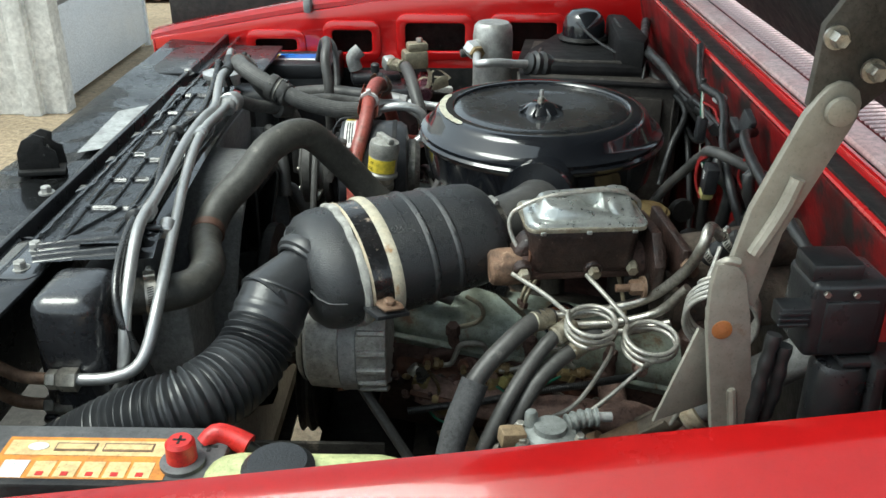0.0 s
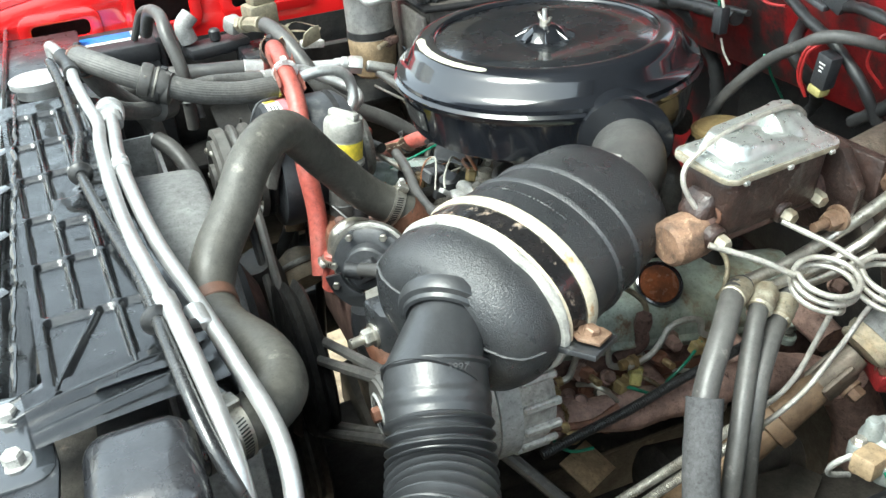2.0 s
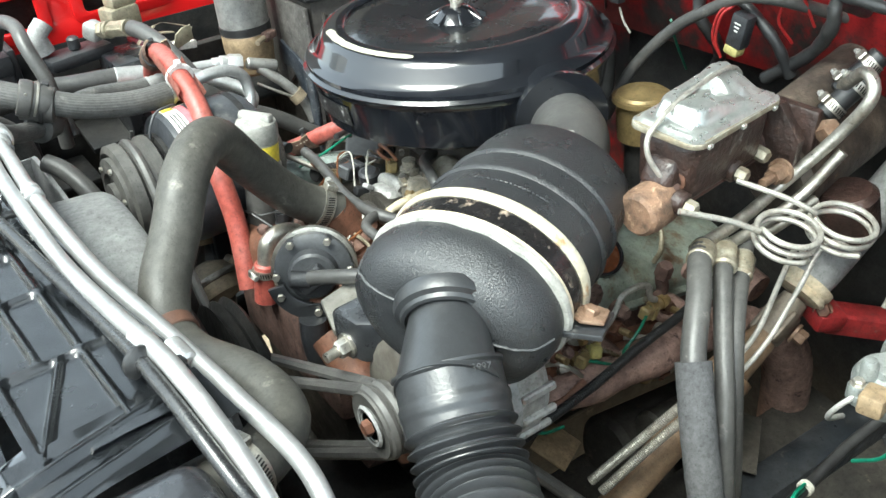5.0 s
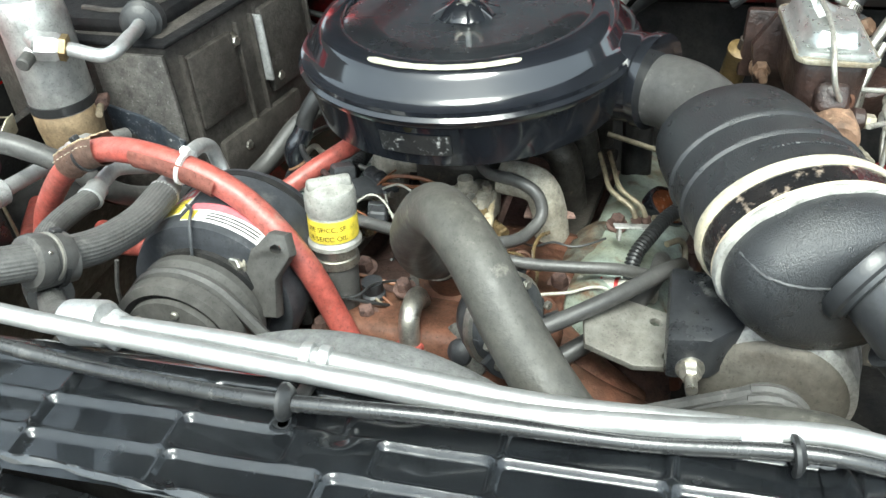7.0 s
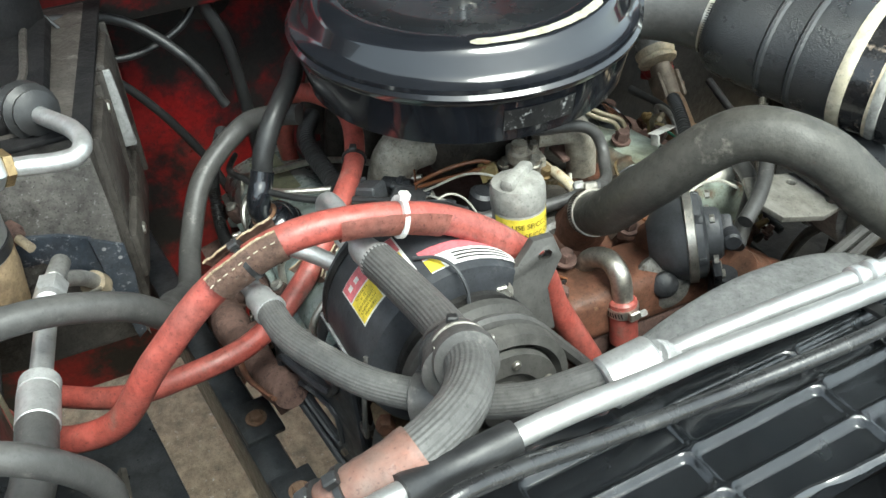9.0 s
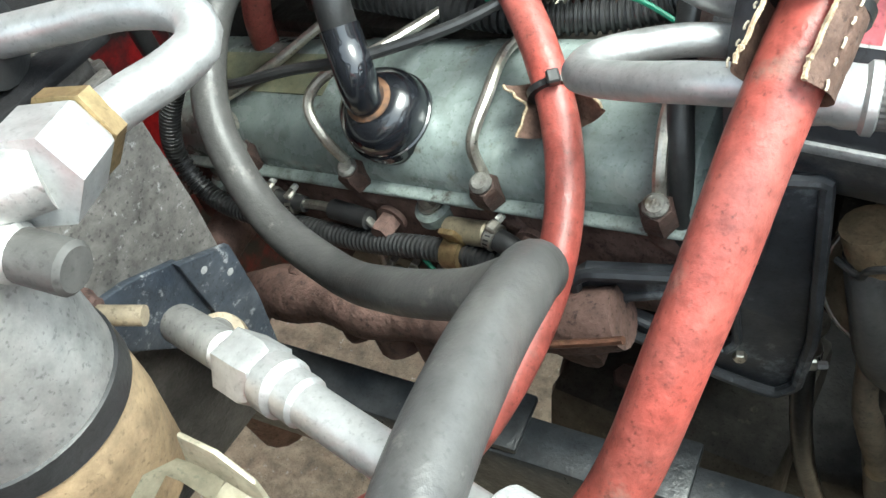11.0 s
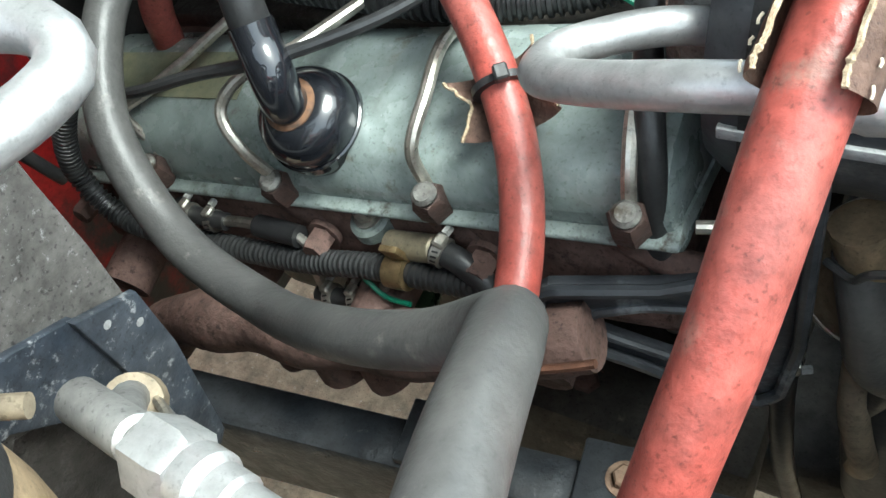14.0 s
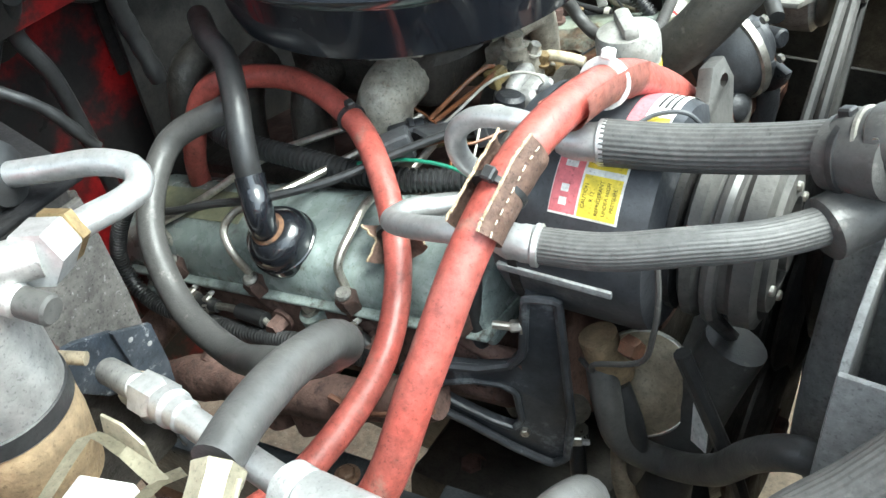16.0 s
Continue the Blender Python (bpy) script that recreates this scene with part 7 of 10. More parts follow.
def receiver():
    r = thing("accumulator", "dull aluminium accumulator canister with pipe fittings", "accumulator")
    m = pose(-0.034, 0.520, 0)
    part("canister", lathe([(0.030, 1.030), (0.036, 1.034), (0.0380, 1.042), (0.0380, 1.165), (0.0360, 1.182), (0.030, 1.189), (0.0, 1.190)], m, 48), CAN_ALU, r)
    part("band", lathe([(0.0375, 1.054), (0.0392, 1.055), (0.0392, 1.066), (0.0375, 1.067)], m, 48), RUBBER_DARK, r, "black strap round the canister")
    part("lower_sleeve", lathe([(0.030, 0.99), (0.0345, 0.995), (0.0384, 1.032), (0.0384, 1.053), (0.037, 1.055)], m, 48), STAIN, r, "brown stained lower part")
    part("port_neck", rod((-0.055, 0.512, 1.152), (-0.076, 0.481, 1.149), 0.011, 18), CAN_ALU, r)
    part("hex_fitting", hex_head((-0.079, 0.490, 1.1500), (-0.0660, 0.4650, 1.1440), 0.0158), ALU, r)
    part("brass_nut", hex_head((-0.0665, 0.4660, 1.1442), (-0.0628, 0.4575, 1.1418), 0.0148), BRASS, r)
    part("valve_neck", rod((-0.055, 0.505, 1.139), (-0.079, 0.500, 1.136), 0.0090, 18, 0.002), CAN_ALU, r)
    part("valve_cap", rod((-0.078, 0.5003, 1.1362), (-0.096, 0.4965, 1.134), 0.0080, 18, 0.0015), PULLEY, r, "grey plastic service valve cap")
    hose("refrigerant_pipe", "bare aluminium pipe bent in a hook to the heater case", [(0.030, 0.431, 1.131), (0.0003, 0.4169, 1.1352), (-0.026, 0.4065, 1.1400), (-0.050, 0.4015, 1.1400), (-0.0628, 0.4085, 1.1367), (-0.0655, 0.424, 1.1370), (-0.0652, 0.442, 1.1400), (-0.0645, 0.460, 1.1420)], 0.0078, ALU, category="pipe", seg=18)
    s = thing("suction_line", "aluminium suction pipe with hexagonal fitting, crimp and black hose", "pipe")
    part("stub", rod((-0.0225, 0.4532, 1.0120), (-0.066, 0.4605, 1.0255), 0.0088, 20, 0.002), CAN_ALU, s, "dull capped stub")
    part("inner_pipe", tube([(-0.05, 0.457, 1.015), (-0.02, 0.44, 0.985), (0.0, 0.43, 0.955), (0.01, 0.425, 0.92)], 0.0075, 14, 0.005), CAN_ALU, s)
    part("strap", lathe([(0.0112, -0.0075), (0.0126, -0.0075), (0.0126, 0.0075), (0.0112, 0.0075)], along((-0.006, 0.433, 0.963), (-0.012, 0.437, 0.973)), 20), TAN_METAL, s, "thin tan steel strap")
    part("strap_tail", tube([(-0.004, 0.425, 0.958), (-0.03, 0.435, 0.975), (-0.06, 0.45, 0.995)], 0.0022, 8, 0.006), STEEL, s)
    part("hex_fitting", hex_head((-0.070, 0.4612, 1.0265), (-0.094, 0.4650, 1.0325), 0.0140), ALU, s)
    part("hex_collar", rod((-0.092, 0.4647, 1.0320), (-0.106, 0.4668, 1.0342), 0.0118, 24, 0.003), ALU, s, "rounded pipe collar")
    part("pipe_shoulder", rod((-0.104, 0.4665, 1.0340), (-0.116, 0.4682, 1.0350), 0.0100, 20, 0.002), ALU, s)
    part("pipe", tube([(-0.10, 0.466, 1.0335), (-0.15, 0.473, 1.0375), (-0.209, 0.481, 1.0425)], 0.0085, 18, 0.008), ALU, s)
    part("collar", rod((-0.199, 0.4796, 1.0415), (-0.213, 0.4815, 1.0435), 0.0150, 24, 0.001), SHROUD, s, "dark knurled collar")
    part("crimp", rod((-0.213, 0.4815, 1.0435), (-0.253, 0.484, 1.0508), 0.0152, 24, 0.002), ALU, s, "crimped aluminium ferrule")
    part("hose", tube([(-0.250, 0.484, 1.0504), (-0.30, 0.490, 1.054), (-0.36, 0.505, 1.055), (-0.44, 0.49, 1.05), (-0.54, 0.46, 1.03)], 0.0145, 22, 0.006), RUBBER, s)
    b = thing("battery_tray_bracket", "tan zinc plated bracket with a hose end fitting", "bracket")
    def strip(name, pts, w, label=""):
        """A flat sheet strip bent along pts."""
        bm = bmesh.new()
        rows = []
        for p, q in zip(pts, pts[1:] + [Vector(pts[-1]) * 2 - Vector(pts[-2])]):
            side = (Vector(q) - Vector(p)).cross(Vector((0.25, 0.1, 1))).normalized() * w / 2
            rows.append([bm.verts.new(Vector(p) + side), bm.verts.new(Vector(p) - side)])
        for u, v in zip(rows, rows[1:]):
            bm.faces.new((u[0], v[0], v[1], u[1]))
        bmesh.ops.solidify(bm, geom=bm.faces[:], thickness=0.002)
        bmesh.ops.recalc_face_normals(bm, faces=bm.faces[:])
        part(name, bm, ZINC, b, label)
    strip("frame_bar", [(-0.134, 0.5145, 1.074), (-0.122, 0.517, 1.079), (-0.118, 0.522, 1.081), (-0.121, 0.532, 1.0815), (-0.129, 0.556, 1.081), (-0.138, 0.580, 1.080), (-0.142, 0.586, 1.079), (-0.150, 0.588, 1.077)], 0.009)
    strip("frame_bar", [(-0.150, 0.588, 1.077), (-0.158, 0.585, 1.0735), (-0.157, 0.556, 1.0695), (-0.158, 0.517, 1.067), (-0.162, 0.506, 1.064)], 0.009)
    strip("frame_bar", [(-0.158, 0.582, 1.0735), (-0.162, 0.600, 1.075), (-0.168, 0.625, 1.076)], 0.009)
    strip("frame_bar", [(-0.134, 0.5145, 1.074), (-0.148, 0.516, 1.069), (-0.160, 0.517, 1.066)], 0.008)
    part("tab", prism([(0.0, 0.0), (0.003, 0.024), (0.017, 0.0255), (0.029, 0.020), (0.034, 0.002), (0.030, -0.003)], 0.002, Matrix(((-0.97, 0.05, -0.24, -0.1185), (-0.06, -0.16, 0.98, 0.5135), (-0.22, 0.98, 0.1, 1.0655), (0, 0, 0, 1))), 0.0008), ZINC, b, "bent upright tab")
    part("sheet", prism([(0.0, 0.0), (0.020, -0.004), (0.034, 0.004), (0.026, 0.016), (0.004, 0.018)], 0.002, pose(-0.130, 0.560, 1.066, 12, 8, 100), 0.0006), ZINC, b)
    part("white_block", box((0.037, 0.017, 0.012), pose(-0.130, 0.5335, 1.0545, 0, 10, 12), 0.002), WHITE, b)
    part("cylinder", rod((-0.166, 0.518, 1.046), (-0.172, 0.63, 1.050), 0.0155, 32, 0.003), MAROON, b, "dark maroon glossy cylinder")
    part("cylinder_ring", lathe([(0.0155, -0.004), (0.0168, -0.003), (0.0168, 0.003), (0.0155, 0.004)], along((-0.1695, 0.583, 1.0485), (-0.170, 0.60, 1.049)), 32), ZINC, b, "zinc ring round the cylinder")
    part("black_side", box((0.060, 0.090, 0.125), pose(-0.2105, 0.5595, 0.9950), 0.004), BLACK_PANEL, b)
    part("edge_strip", box((0.003, 0.004, 0.10), pose(-0.1790, 0.5130, 1.006, 0, -3, 0), 0.001), ZINC, b)
    f = thing("hose_fitting", "tan crimped hose fitting with hexagonal nuts", "fitting")
    a, c = Vector((-0.2070, 0.5140, 1.1045)), Vector((-0.2235, 0.5480, 1.0990))
    w = (c - a).length
    part("crimp", lathe([(0.0118, 0), (0.0128, 0.001), (0.0124, 0.004), (0.0118, 0.006), (0.0116, w - 0.004), (0.0105, w)], along(a, c), 8), ZINC, f)
    part("crimp_rib", box((0.003, 0.0035, w * 0.75), along(a, c) @ pose(0.0108, 0.002, w * 0.5), 0.001, 1), ZINC, f)
    part("nut", lathe([(0.0095, w), (0.0128, w + 0.001), (0.0128, w + 0.006), (0.0095, w + 0.007)], along(a, c), 24), ZINC, f)
    part("nut", hex_head(a.lerp(c, 1.20), a.lerp(c, 1.58), 0.0128, 0.0), DULL_CRIMP, f)
    part("thread", tube([a.lerp(c, 1.56), a.lerp(c, 1.64), a.lerp(c, 1.76)], lambda d, t: 0.0094 + 0.0006 * math.sin(d * 3600), 16, 0.0004), ZINC, f)
    part("elbow", box((0.026, 0.026, 0.026), Matrix.Translation(a.lerp(c, 1.98)) @ pose(0, 0, 0, 20, 0, 30), 0.006, 2), CAN_ALU, f, "rough aluminium elbow block")
    part("elbow_nut", hex_head(a.lerp(c, 1.72), a.lerp(c, 1.86), 0.0118), CAN_ALU, f)


MAROON = mat("dark_maroon_plastic", (0.055, 0.02, 0.03), 0.25, col2=(0.08, 0.03, 0.045), scale=18, bump=0.05, coat=0.3, dust=(0.2, 0.16, 0.15), dust_at=0.7, dscale=40)
CAN_ALU = mat("stained_canister_aluminium", (0.48, 0.48, 0.465), 0.5, 0.75, col2=(0.37, 0.36, 0.345), scale=24, bump=0.2, bscale=120, dust=(0.32, 0.27, 0.2), dust_at=0.68, dscale=40)
STAIN = mat("brown_stained_metal", (0.34, 0.25, 0.15), 0.6, 0.4, col2=(0.22, 0.16, 0.1), scale=40, bump=0.3)
ZINC = mat("yellow_zinc_plate", (0.31, 0.28, 0.205), 0.48, 0.5, col2=(0.23, 0.205, 0.15), scale=30, bump=0.2, dust=(0.25, 0.17, 0.1), dust_at=0.7)
hvac_box()
receiver()


def refrigerant_fittings():
    """Crimped ferrules, pipe hooks, sleeves and ties on the lines over the compressor."""
    a = thing("refrigerant_pipe", "bare aluminium pipe hooked round behind the compressor", "pipe")
    part("pipe", tube([(-0.236, 0.2352, 1.102), (-0.215, 0.2365, 1.1065), (-0.1946, 0.2373, 1.1085), (-0.172, 0.2385, 1.105), (-0.157, 0.2395, 1.093), (-0.1535, 0.2385, 1.078), (-0.157, 0.232, 1.060), (-0.175, 0.222, 1.045), (-0.20, 0.212, 1.03)], 0.0072, 18, 0.004), ALU, a)
    part("ferrule", lathe([(0.0074, -0.004), (0.0096, 0.0), (0.0112, 0.006), (0.0118, 0.018), (0.0122, 0.020), (0.0140, 0.0215), (0.0140, 0.0255), (0.0120, 0.0265)], along((-0.2300, 0.2360, 1.1012), (-0.2545, 0.2305, 1.1026)), 28), ALU, a, "crimped aluminium ferrule")
    b = thing("refrigerant_pipe", "bare aluminium pipe from the lower hose into the compressor", "pipe")
    part("pipe", tube([(-0.238, 0.3170, 1.0885), (-0.217, 0.3205, 1.0885), (-0.1964, 0.3219, 1.0855), (-0.168, 0.3130, 1.0715), (-0.146, 0.3030, 1.0595), (-0.136, 0.2930, 1.0525), (-0.138, 0.272, 1.046), (-0.165, 0.245, 1.04), (-0.20, 0.225, 1.03)], 0.0076, 20, 0.004), ALU, b)
    part("ferrule", lathe([(0.0078, -0.004), (0.0094, 0.0), (0.0106, 0.003), (0.0100, 0.008), (0.0108, 0.011), (0.0106, 0.016), (0.0122, 0.0175), (0.0122, 0.0205), (0.0100, 0.0215)], along((-0.2335, 0.3180, 1.0883), (-0.2522, 0.3138, 1.0876)), 28), ALU, b, "crimped aluminium ferrule")
    part("manifold_block", box((0.03, 0.06, 0.03), pose(-0.20, 0.218, 1.035, 0, 0, 0), 0.008, 2), ALU, b)
    c = thing("hose_ferrule", "bright crimped ferrule joining hose and pipe", "fitting")
    part("crimp", rod((-0.4525, 0.168, 1.137), (-0.4535, 0.135, 1.143), 0.0158, 24, 0.002), ALU, c)
    part("knurl", rod((-0.4535, 0.136, 1.143), (-0.454, 0.122, 1.135), 0.0125, 12, 0.001), SHROUD, c)
    d = thing("pipe_collar", "bright double collar on the aluminium pipe", "fitting")
    for y in (-0.012, -0.024):
        part("ring", lathe([(0.0066, -0.004), (0.0082, -0.003), (0.0082, 0.003), (0.0066, 0.004)], along((-0.4548, y, 1.1466), (-0.454, y - 0.01, 1.1455)), 20), ALU, d)
    for p, q in (((-0.430, -0.275, 1.118), (-0.426, -0.30, 1.113)), ((-0.4485, -0.275, 1.1375), (-0.446, -0.30, 1.138))):
        e = thing("pipe_collar", "worn aluminium collar on a refrigerant pipe", "fitting", "pipe collars")
        part("ring", lathe([(0.0066, -0.012), (0.0088, -0.010), (0.0088, 0.010), (0.0066, 0.012)], along(p, q), 20), ALU, e)
    for x, y, z, turn in ((-0.4915, -0.016, 1.1447, 3), (-0.4572, -0.294, 1.1375, 12)):
        k = thing("pipe_clip", "black plastic clip on the thin pipe", "clip", "pipe clips")
        part("body", tube([Vector((x, y, z)) + Matrix.Rotation(radians(turn), 3, "Z") @ Vector((0.0075 * math.cos(q), 0, 0.0075 * math.sin(q))) for q in (radians(-60 + 300 * e / 14) for e in range(15))], 0.0026, 8, 0.002, flat=2.0), RUBBER_DARK, k)
        part("foot", box((0.026, 0.010, 0.004), pose(x + 0.014, y, z - 0.010, 0, 8, turn), 0.0015), RUBBER_DARK, k)
    g = thing("hose_saddle", "black rubber saddle joining two refrigerant hoses", "clamp")
    m = along((-0.378, 0.228, 1.128), (-0.402, 0.238, 1.136))
    part("sleeve", lathe([(0.0146, -0.002), (0.0195, 0.0), (0.0195, 0.034), (0.0146, 0.036)], m, 28), RUBBER, g)
    part("lower_sleeve", lathe([(0.0134, -0.014), (0.0172, -0.012), (0.0172, 0.014), (0.0134, 0.016)], along((-0.392, 0.247, 1.103), (-0.405, 0.231, 1.107)), 24), RUBBER, g)
    tie(g, (-0.388, 0.232, 1.131), (-0.394, 0.2345, 1.1335), 0.020, RUBBER_DARK)


def tie(parent, p, q, r, material, name="cable_tie", label=""):
    """A nylon tie round a hose at p whose axis runs to q, with its head and tail."""
    m = along(p, q)
    t = part(name, lathe([(r, -0.002), (r + 0.0013, -0.0018), (r + 0.0013, 0.0018), (r, 0.002)], m, 24), material, parent, label)
    part("tie_head", box((0.007, 0.006, 0.008), m @ pose(0, r + 0.003, 0), 0.001, 1), material, t)
    return t


def sleeve(line, a, b, r, facing, label, half=22, flare=0.0, stitched=True, hide=None):
    """A split brown sleeve round a hose from a to b of its way, open towards facing, its edges flaring out away from the tie."""
    s = thing("hose_sleeve", label, "sleeve", "hose sleeves")
    pts = catmull(line, 12)
    n = len(pts) - 1
    piece = resample(pts[int(a * n):int(b * n) + 1], 0.003)
    bm = bmesh.new()
    rows, edges, rows_at, axis_at = [], ([], []), [], []
    for i, (p, t, u, v) in enumerate(frames(piece)):
        ref = Vector(facing)
        ref = (ref - t * ref.dot(t)).normalized()
        oth = t.cross(ref)
        away = abs(2 * i / (len(piece) - 1) - 1)
        row = []
        for k in range(25):
            w = radians(half + (360 - 2 * half) * k / 24 + 3 * noise.noise(p * 130))
            out = (abs(k - 12) / 12) ** 2
            q = r * (1 + 0.05 * noise.noise(p * 60 + Vector((k, 0, 0)))) + 0.0015 + (0.003 + flare * away) * out * (1 + 0.3 * noise.noise(p * 220 + Vector((k // 12, 3, 0))))
            row.append(bm.verts.new(p + ref * (q * math.cos(w)) + oth * (q * math.sin(w))))
        rows.append(row)
        rows_at.append([w.co.copy() for w in row])
        axis_at.append(p)
        edges[0].append(row[0].co.copy())
        edges[1].append(row[-1].co.copy())
    for x, y in zip(rows, rows[1:]):
        for k in range(24):
            bm.faces.new((x[k], x[k + 1], y[k + 1], y[k]))
    bmesh.ops.solidify(bm, geom=bm.faces[:], thickness=0.0016)
    bmesh.ops.recalc_face_normals(bm, faces=bm.faces[:])
    part("wrap", bm, hide or TAPE, s)
    if stitched:
        for row in (2, 22):
            seam = bmesh.new()
            for i in range(1, len(rows_at) - 1, 2):
                p, q = rows_at[i][row], rows_at[i + 1][row] if i % 4 == 1 else rows_at[i][row].lerp(rows_at[i + 1][row], 0.7)
                lift = (p - axis_at[i]).normalized() * 0.0009
                tube([p + lift, p.lerp(q, 0.5) + lift * 1.5, q + lift], 0.00045, 6, 0.001, seam, curved=False)
            part("stitching", seam, THREAD, s, "pale thread stitching")
        for e in edges:
            part("frayed_edge", tube(e, lambda q, t: 0.0009 + 0.0006 * noise.noise(Vector((q * 700, t * 50, 0))), 6, 0.0009, curved=False), FRAY, s, "frayed tan fibre edge")
    return s


SLEEVE_RED = mat("red_brown_sleeve", (0.41, 0.145, 0.11), 0.6, col2=(0.34, 0.15, 0.12), scale=26, bump=0.5, bscale=160, dust=(0.26, 0.19, 0.15), dust_at=0.64, dscale=40, grain=0.3)
THREAD = mat("pale_stitching_thread", (0.55, 0.49, 0.38), 0.8, col2=(0.40, 0.34, 0.25), scale=200, bump=0)
FRAY = mat("frayed_tan_fibre", (0.42, 0.34, 0.23), 0.85, col2=(0.22, 0.15, 0.09), scale=300, bump=0.6, bscale=500)
refrigerant_fittings()
sleeve(RED_UPPER, 0.515, 0.594, 0.0125, (0.22, 0.82, 0.53), "split brown leather sleeve tied round the upper heater hose", 36, 0.001)
sleeve(RED_UPPER, 0.335, 0.452, 0.0119, (0.35, 0.1, 0.93), "split red-brown rubber sleeve under the white tie", 72, 0.001, False, SLEEVE_RED)
sleeve(RED_LOWER, 0.552, 0.594, 0.0108, (-0.1, 0.75, 0.65), "torn leather sleeve with fibrous edges on the lower heater hose", 82, 0.010)
ln = catmull(RED_UPPER, 12)
k = thing("cable_tie", "black nylon cable tie round the sleeve", "cable tie")
i = int(0.557 * (len(ln) - 1))
tie(k, ln[i], ln[i + 1], 0.0145, RUBBER_DARK, "band")
k = thing("cable_tie", "white nylon cable tie round the heater hose", "cable tie")
i = int(0.385 * (len(ln) - 1))
tie(k, ln[i], ln[i + 1], 0.0148, WHITE, "band")
ln2 = catmull(RED_LOWER, 12)
k = thing("cable_tie", "dark nylon cable tie round the lower heater hose", "cable tie")
i = int(0.573 * (len(ln2) - 1))
tie(k, ln2[i], ln2[i + 1], 0.0128, RUBBER_DARK, "band")
k = thing("cable_tie", "dark nylon cable tie high on the lower heater hose", "cable tie")
i = int(0.41 * (len(ln2) - 1))
tie(k, ln2[i], ln2[i + 1], 0.0112, RUBBER_DARK, "band")
hose("pump_hose", "grey rubber hose looping below the compressor", [(-0.254, 0.236, 0.925), (-0.2641, 0.2462, 0.894), (-0.276, 0.244, 0.850), (-0.304, 0.2275, 0.8205), (-0.345, 0.248, 0.862), (-0.372, 0.264, 0.915), (-0.3951, 0.2744, 0.9443), (-0.410, 0.272, 0.940), (-0.422, 0.266, 0.905), (-0.43, 0.26, 0.86)], 0.0115, RUBBER)
hose("radiator_hose", "thick grey lower radiator hose", [(-0.330, 0.165, 0.905), (-0.318, 0.175, 0.865), (-0.303, 0.190, 0.80), (-0.295, 0.20, 0.74), (-0.31, 0.2, 0.64)], 0.024, RUBBER, seg=22)
f = thing("fuel_pump", "tan round mechanical fuel pump below the compressor", "fuel pump")
m = along((-0.270, 0.192, 0.858), (-0.275, 0.222, 0.885))
part("dome", lathe([(0.0, -0.02), (0.03, -0.02), (0.036, -0.01), (0.036, -0.004), (0.04, -0.002), (0.04, 0.004), (0.034, 0.008), (0.028, 0.02), (0.012, 0.03), (0, 0.03)], m, 36), TAN_METAL, f)
part("rim", lathe([(0.041, -0.003), (0.0425, 0.0), (0.041, 0.004)], m, 36), STEEL, f)
part("inlet", tube([(-0.262, 0.225, 0.90), (-0.258, 0.235, 0.925), (-0.252, 0.236, 0.945)], 0.014, 16, 0.004), STAIN, f, "brown inlet elbow")
part("bolt", hex_head((-0.275, 0.245, 0.955), (-0.288, 0.25, 0.958), 0.008), RUST_RED, f)
part("outlet_pipe", tube([(-0.268, 0.225, 0.85), (-0.274, 0.238, 0.80), (-0.282, 0.238, 0.765), (-0.292, 0.23, 0.72), (-0.29, 0.2, 0.66)], 0.0085, 12, 0.008), TAN_METAL, f, "tan outlet pipe")
h = hose("fuel_hose", "dark blue-grey fuel hose with a clamp and banjo eye", [(-0.236, 0.238, 0.832), (-0.238, 0.242, 0.80), (-0.243, 0.245, 0.755), (-0.25, 0.24, 0.70), (-0.26, 0.22, 0.62)], 0.007, RUBBER_DARK, seg=12)
clamp((-0.236, 0.238, 0.829), (-0.237, 0.240, 0.815), 0.0075, h, 0.008)
part("banjo_eye", lathe([(0.006, -0.004), (0.012, -0.004), (0.012, 0.004), (0.006, 0.004)], along((-0.233, 0.236, 0.853), (-0.245, 0.25, 0.858)), 18), STEEL, h, "steel banjo eye")
hose("vacuum_hose", "blue-black hose hanging beside the fuel pump", [(-0.268, 0.235, 0.90), (-0.283, 0.24, 0.865), (-0.285, 0.235, 0.82), (-0.275, 0.23, 0.78)], 0.0085, RUBBER_DARK, seg=12)
p = thing("hose_sticker", "plain white paper sticker on the lower radiator hose", "label")
part("paper", box((0.018, 0.0012, 0.04), pose(-0.322, 0.208, 0.855, 10, 15, -35), 0), WHITE, p)
TAIL = [(-0.278, 0.262, 1.01), (-0.268, 0.268, 0.975), (-0.262, 0.262, 0.945), (-0.255, 0.252, 0.925), (-0.242, 0.243, 0.922)]
w = thing("wire", "thin grey-green wire over the compressor body", "wire")
part("strand", tube([(-0.258, 0.205, 1.098), (-0.270, 0.192, 1.103), (-0.286, 0.184, 1.103), (-0.297, 0.180, 1.090), (-0.300, 0.180, 1.078)], 0.0015, 8, 0.003), PUMP_GREY, w)
w = thing("wire", "thin grey wire from the compressor clutch", "wire")
part("strand", tube([(-0.300, 0.262, 1.06), (-0.305, 0.268, 1.03), (-0.304, 0.270, 1.0), (-0.296, 0.268, 0.97)] + TAIL[2:], 0.0020, 8, 0.005), RUBBER, w)
hose("cable", "straight black bar-like cable below the clutch", [(-0.315, 0.245, 0.965), (-0.335, 0.243, 0.915), (-0.36, 0.24, 0.85), (-0.38, 0.23, 0.76)], 0.006, RUBBER_DARK, category="cable", seg=10)


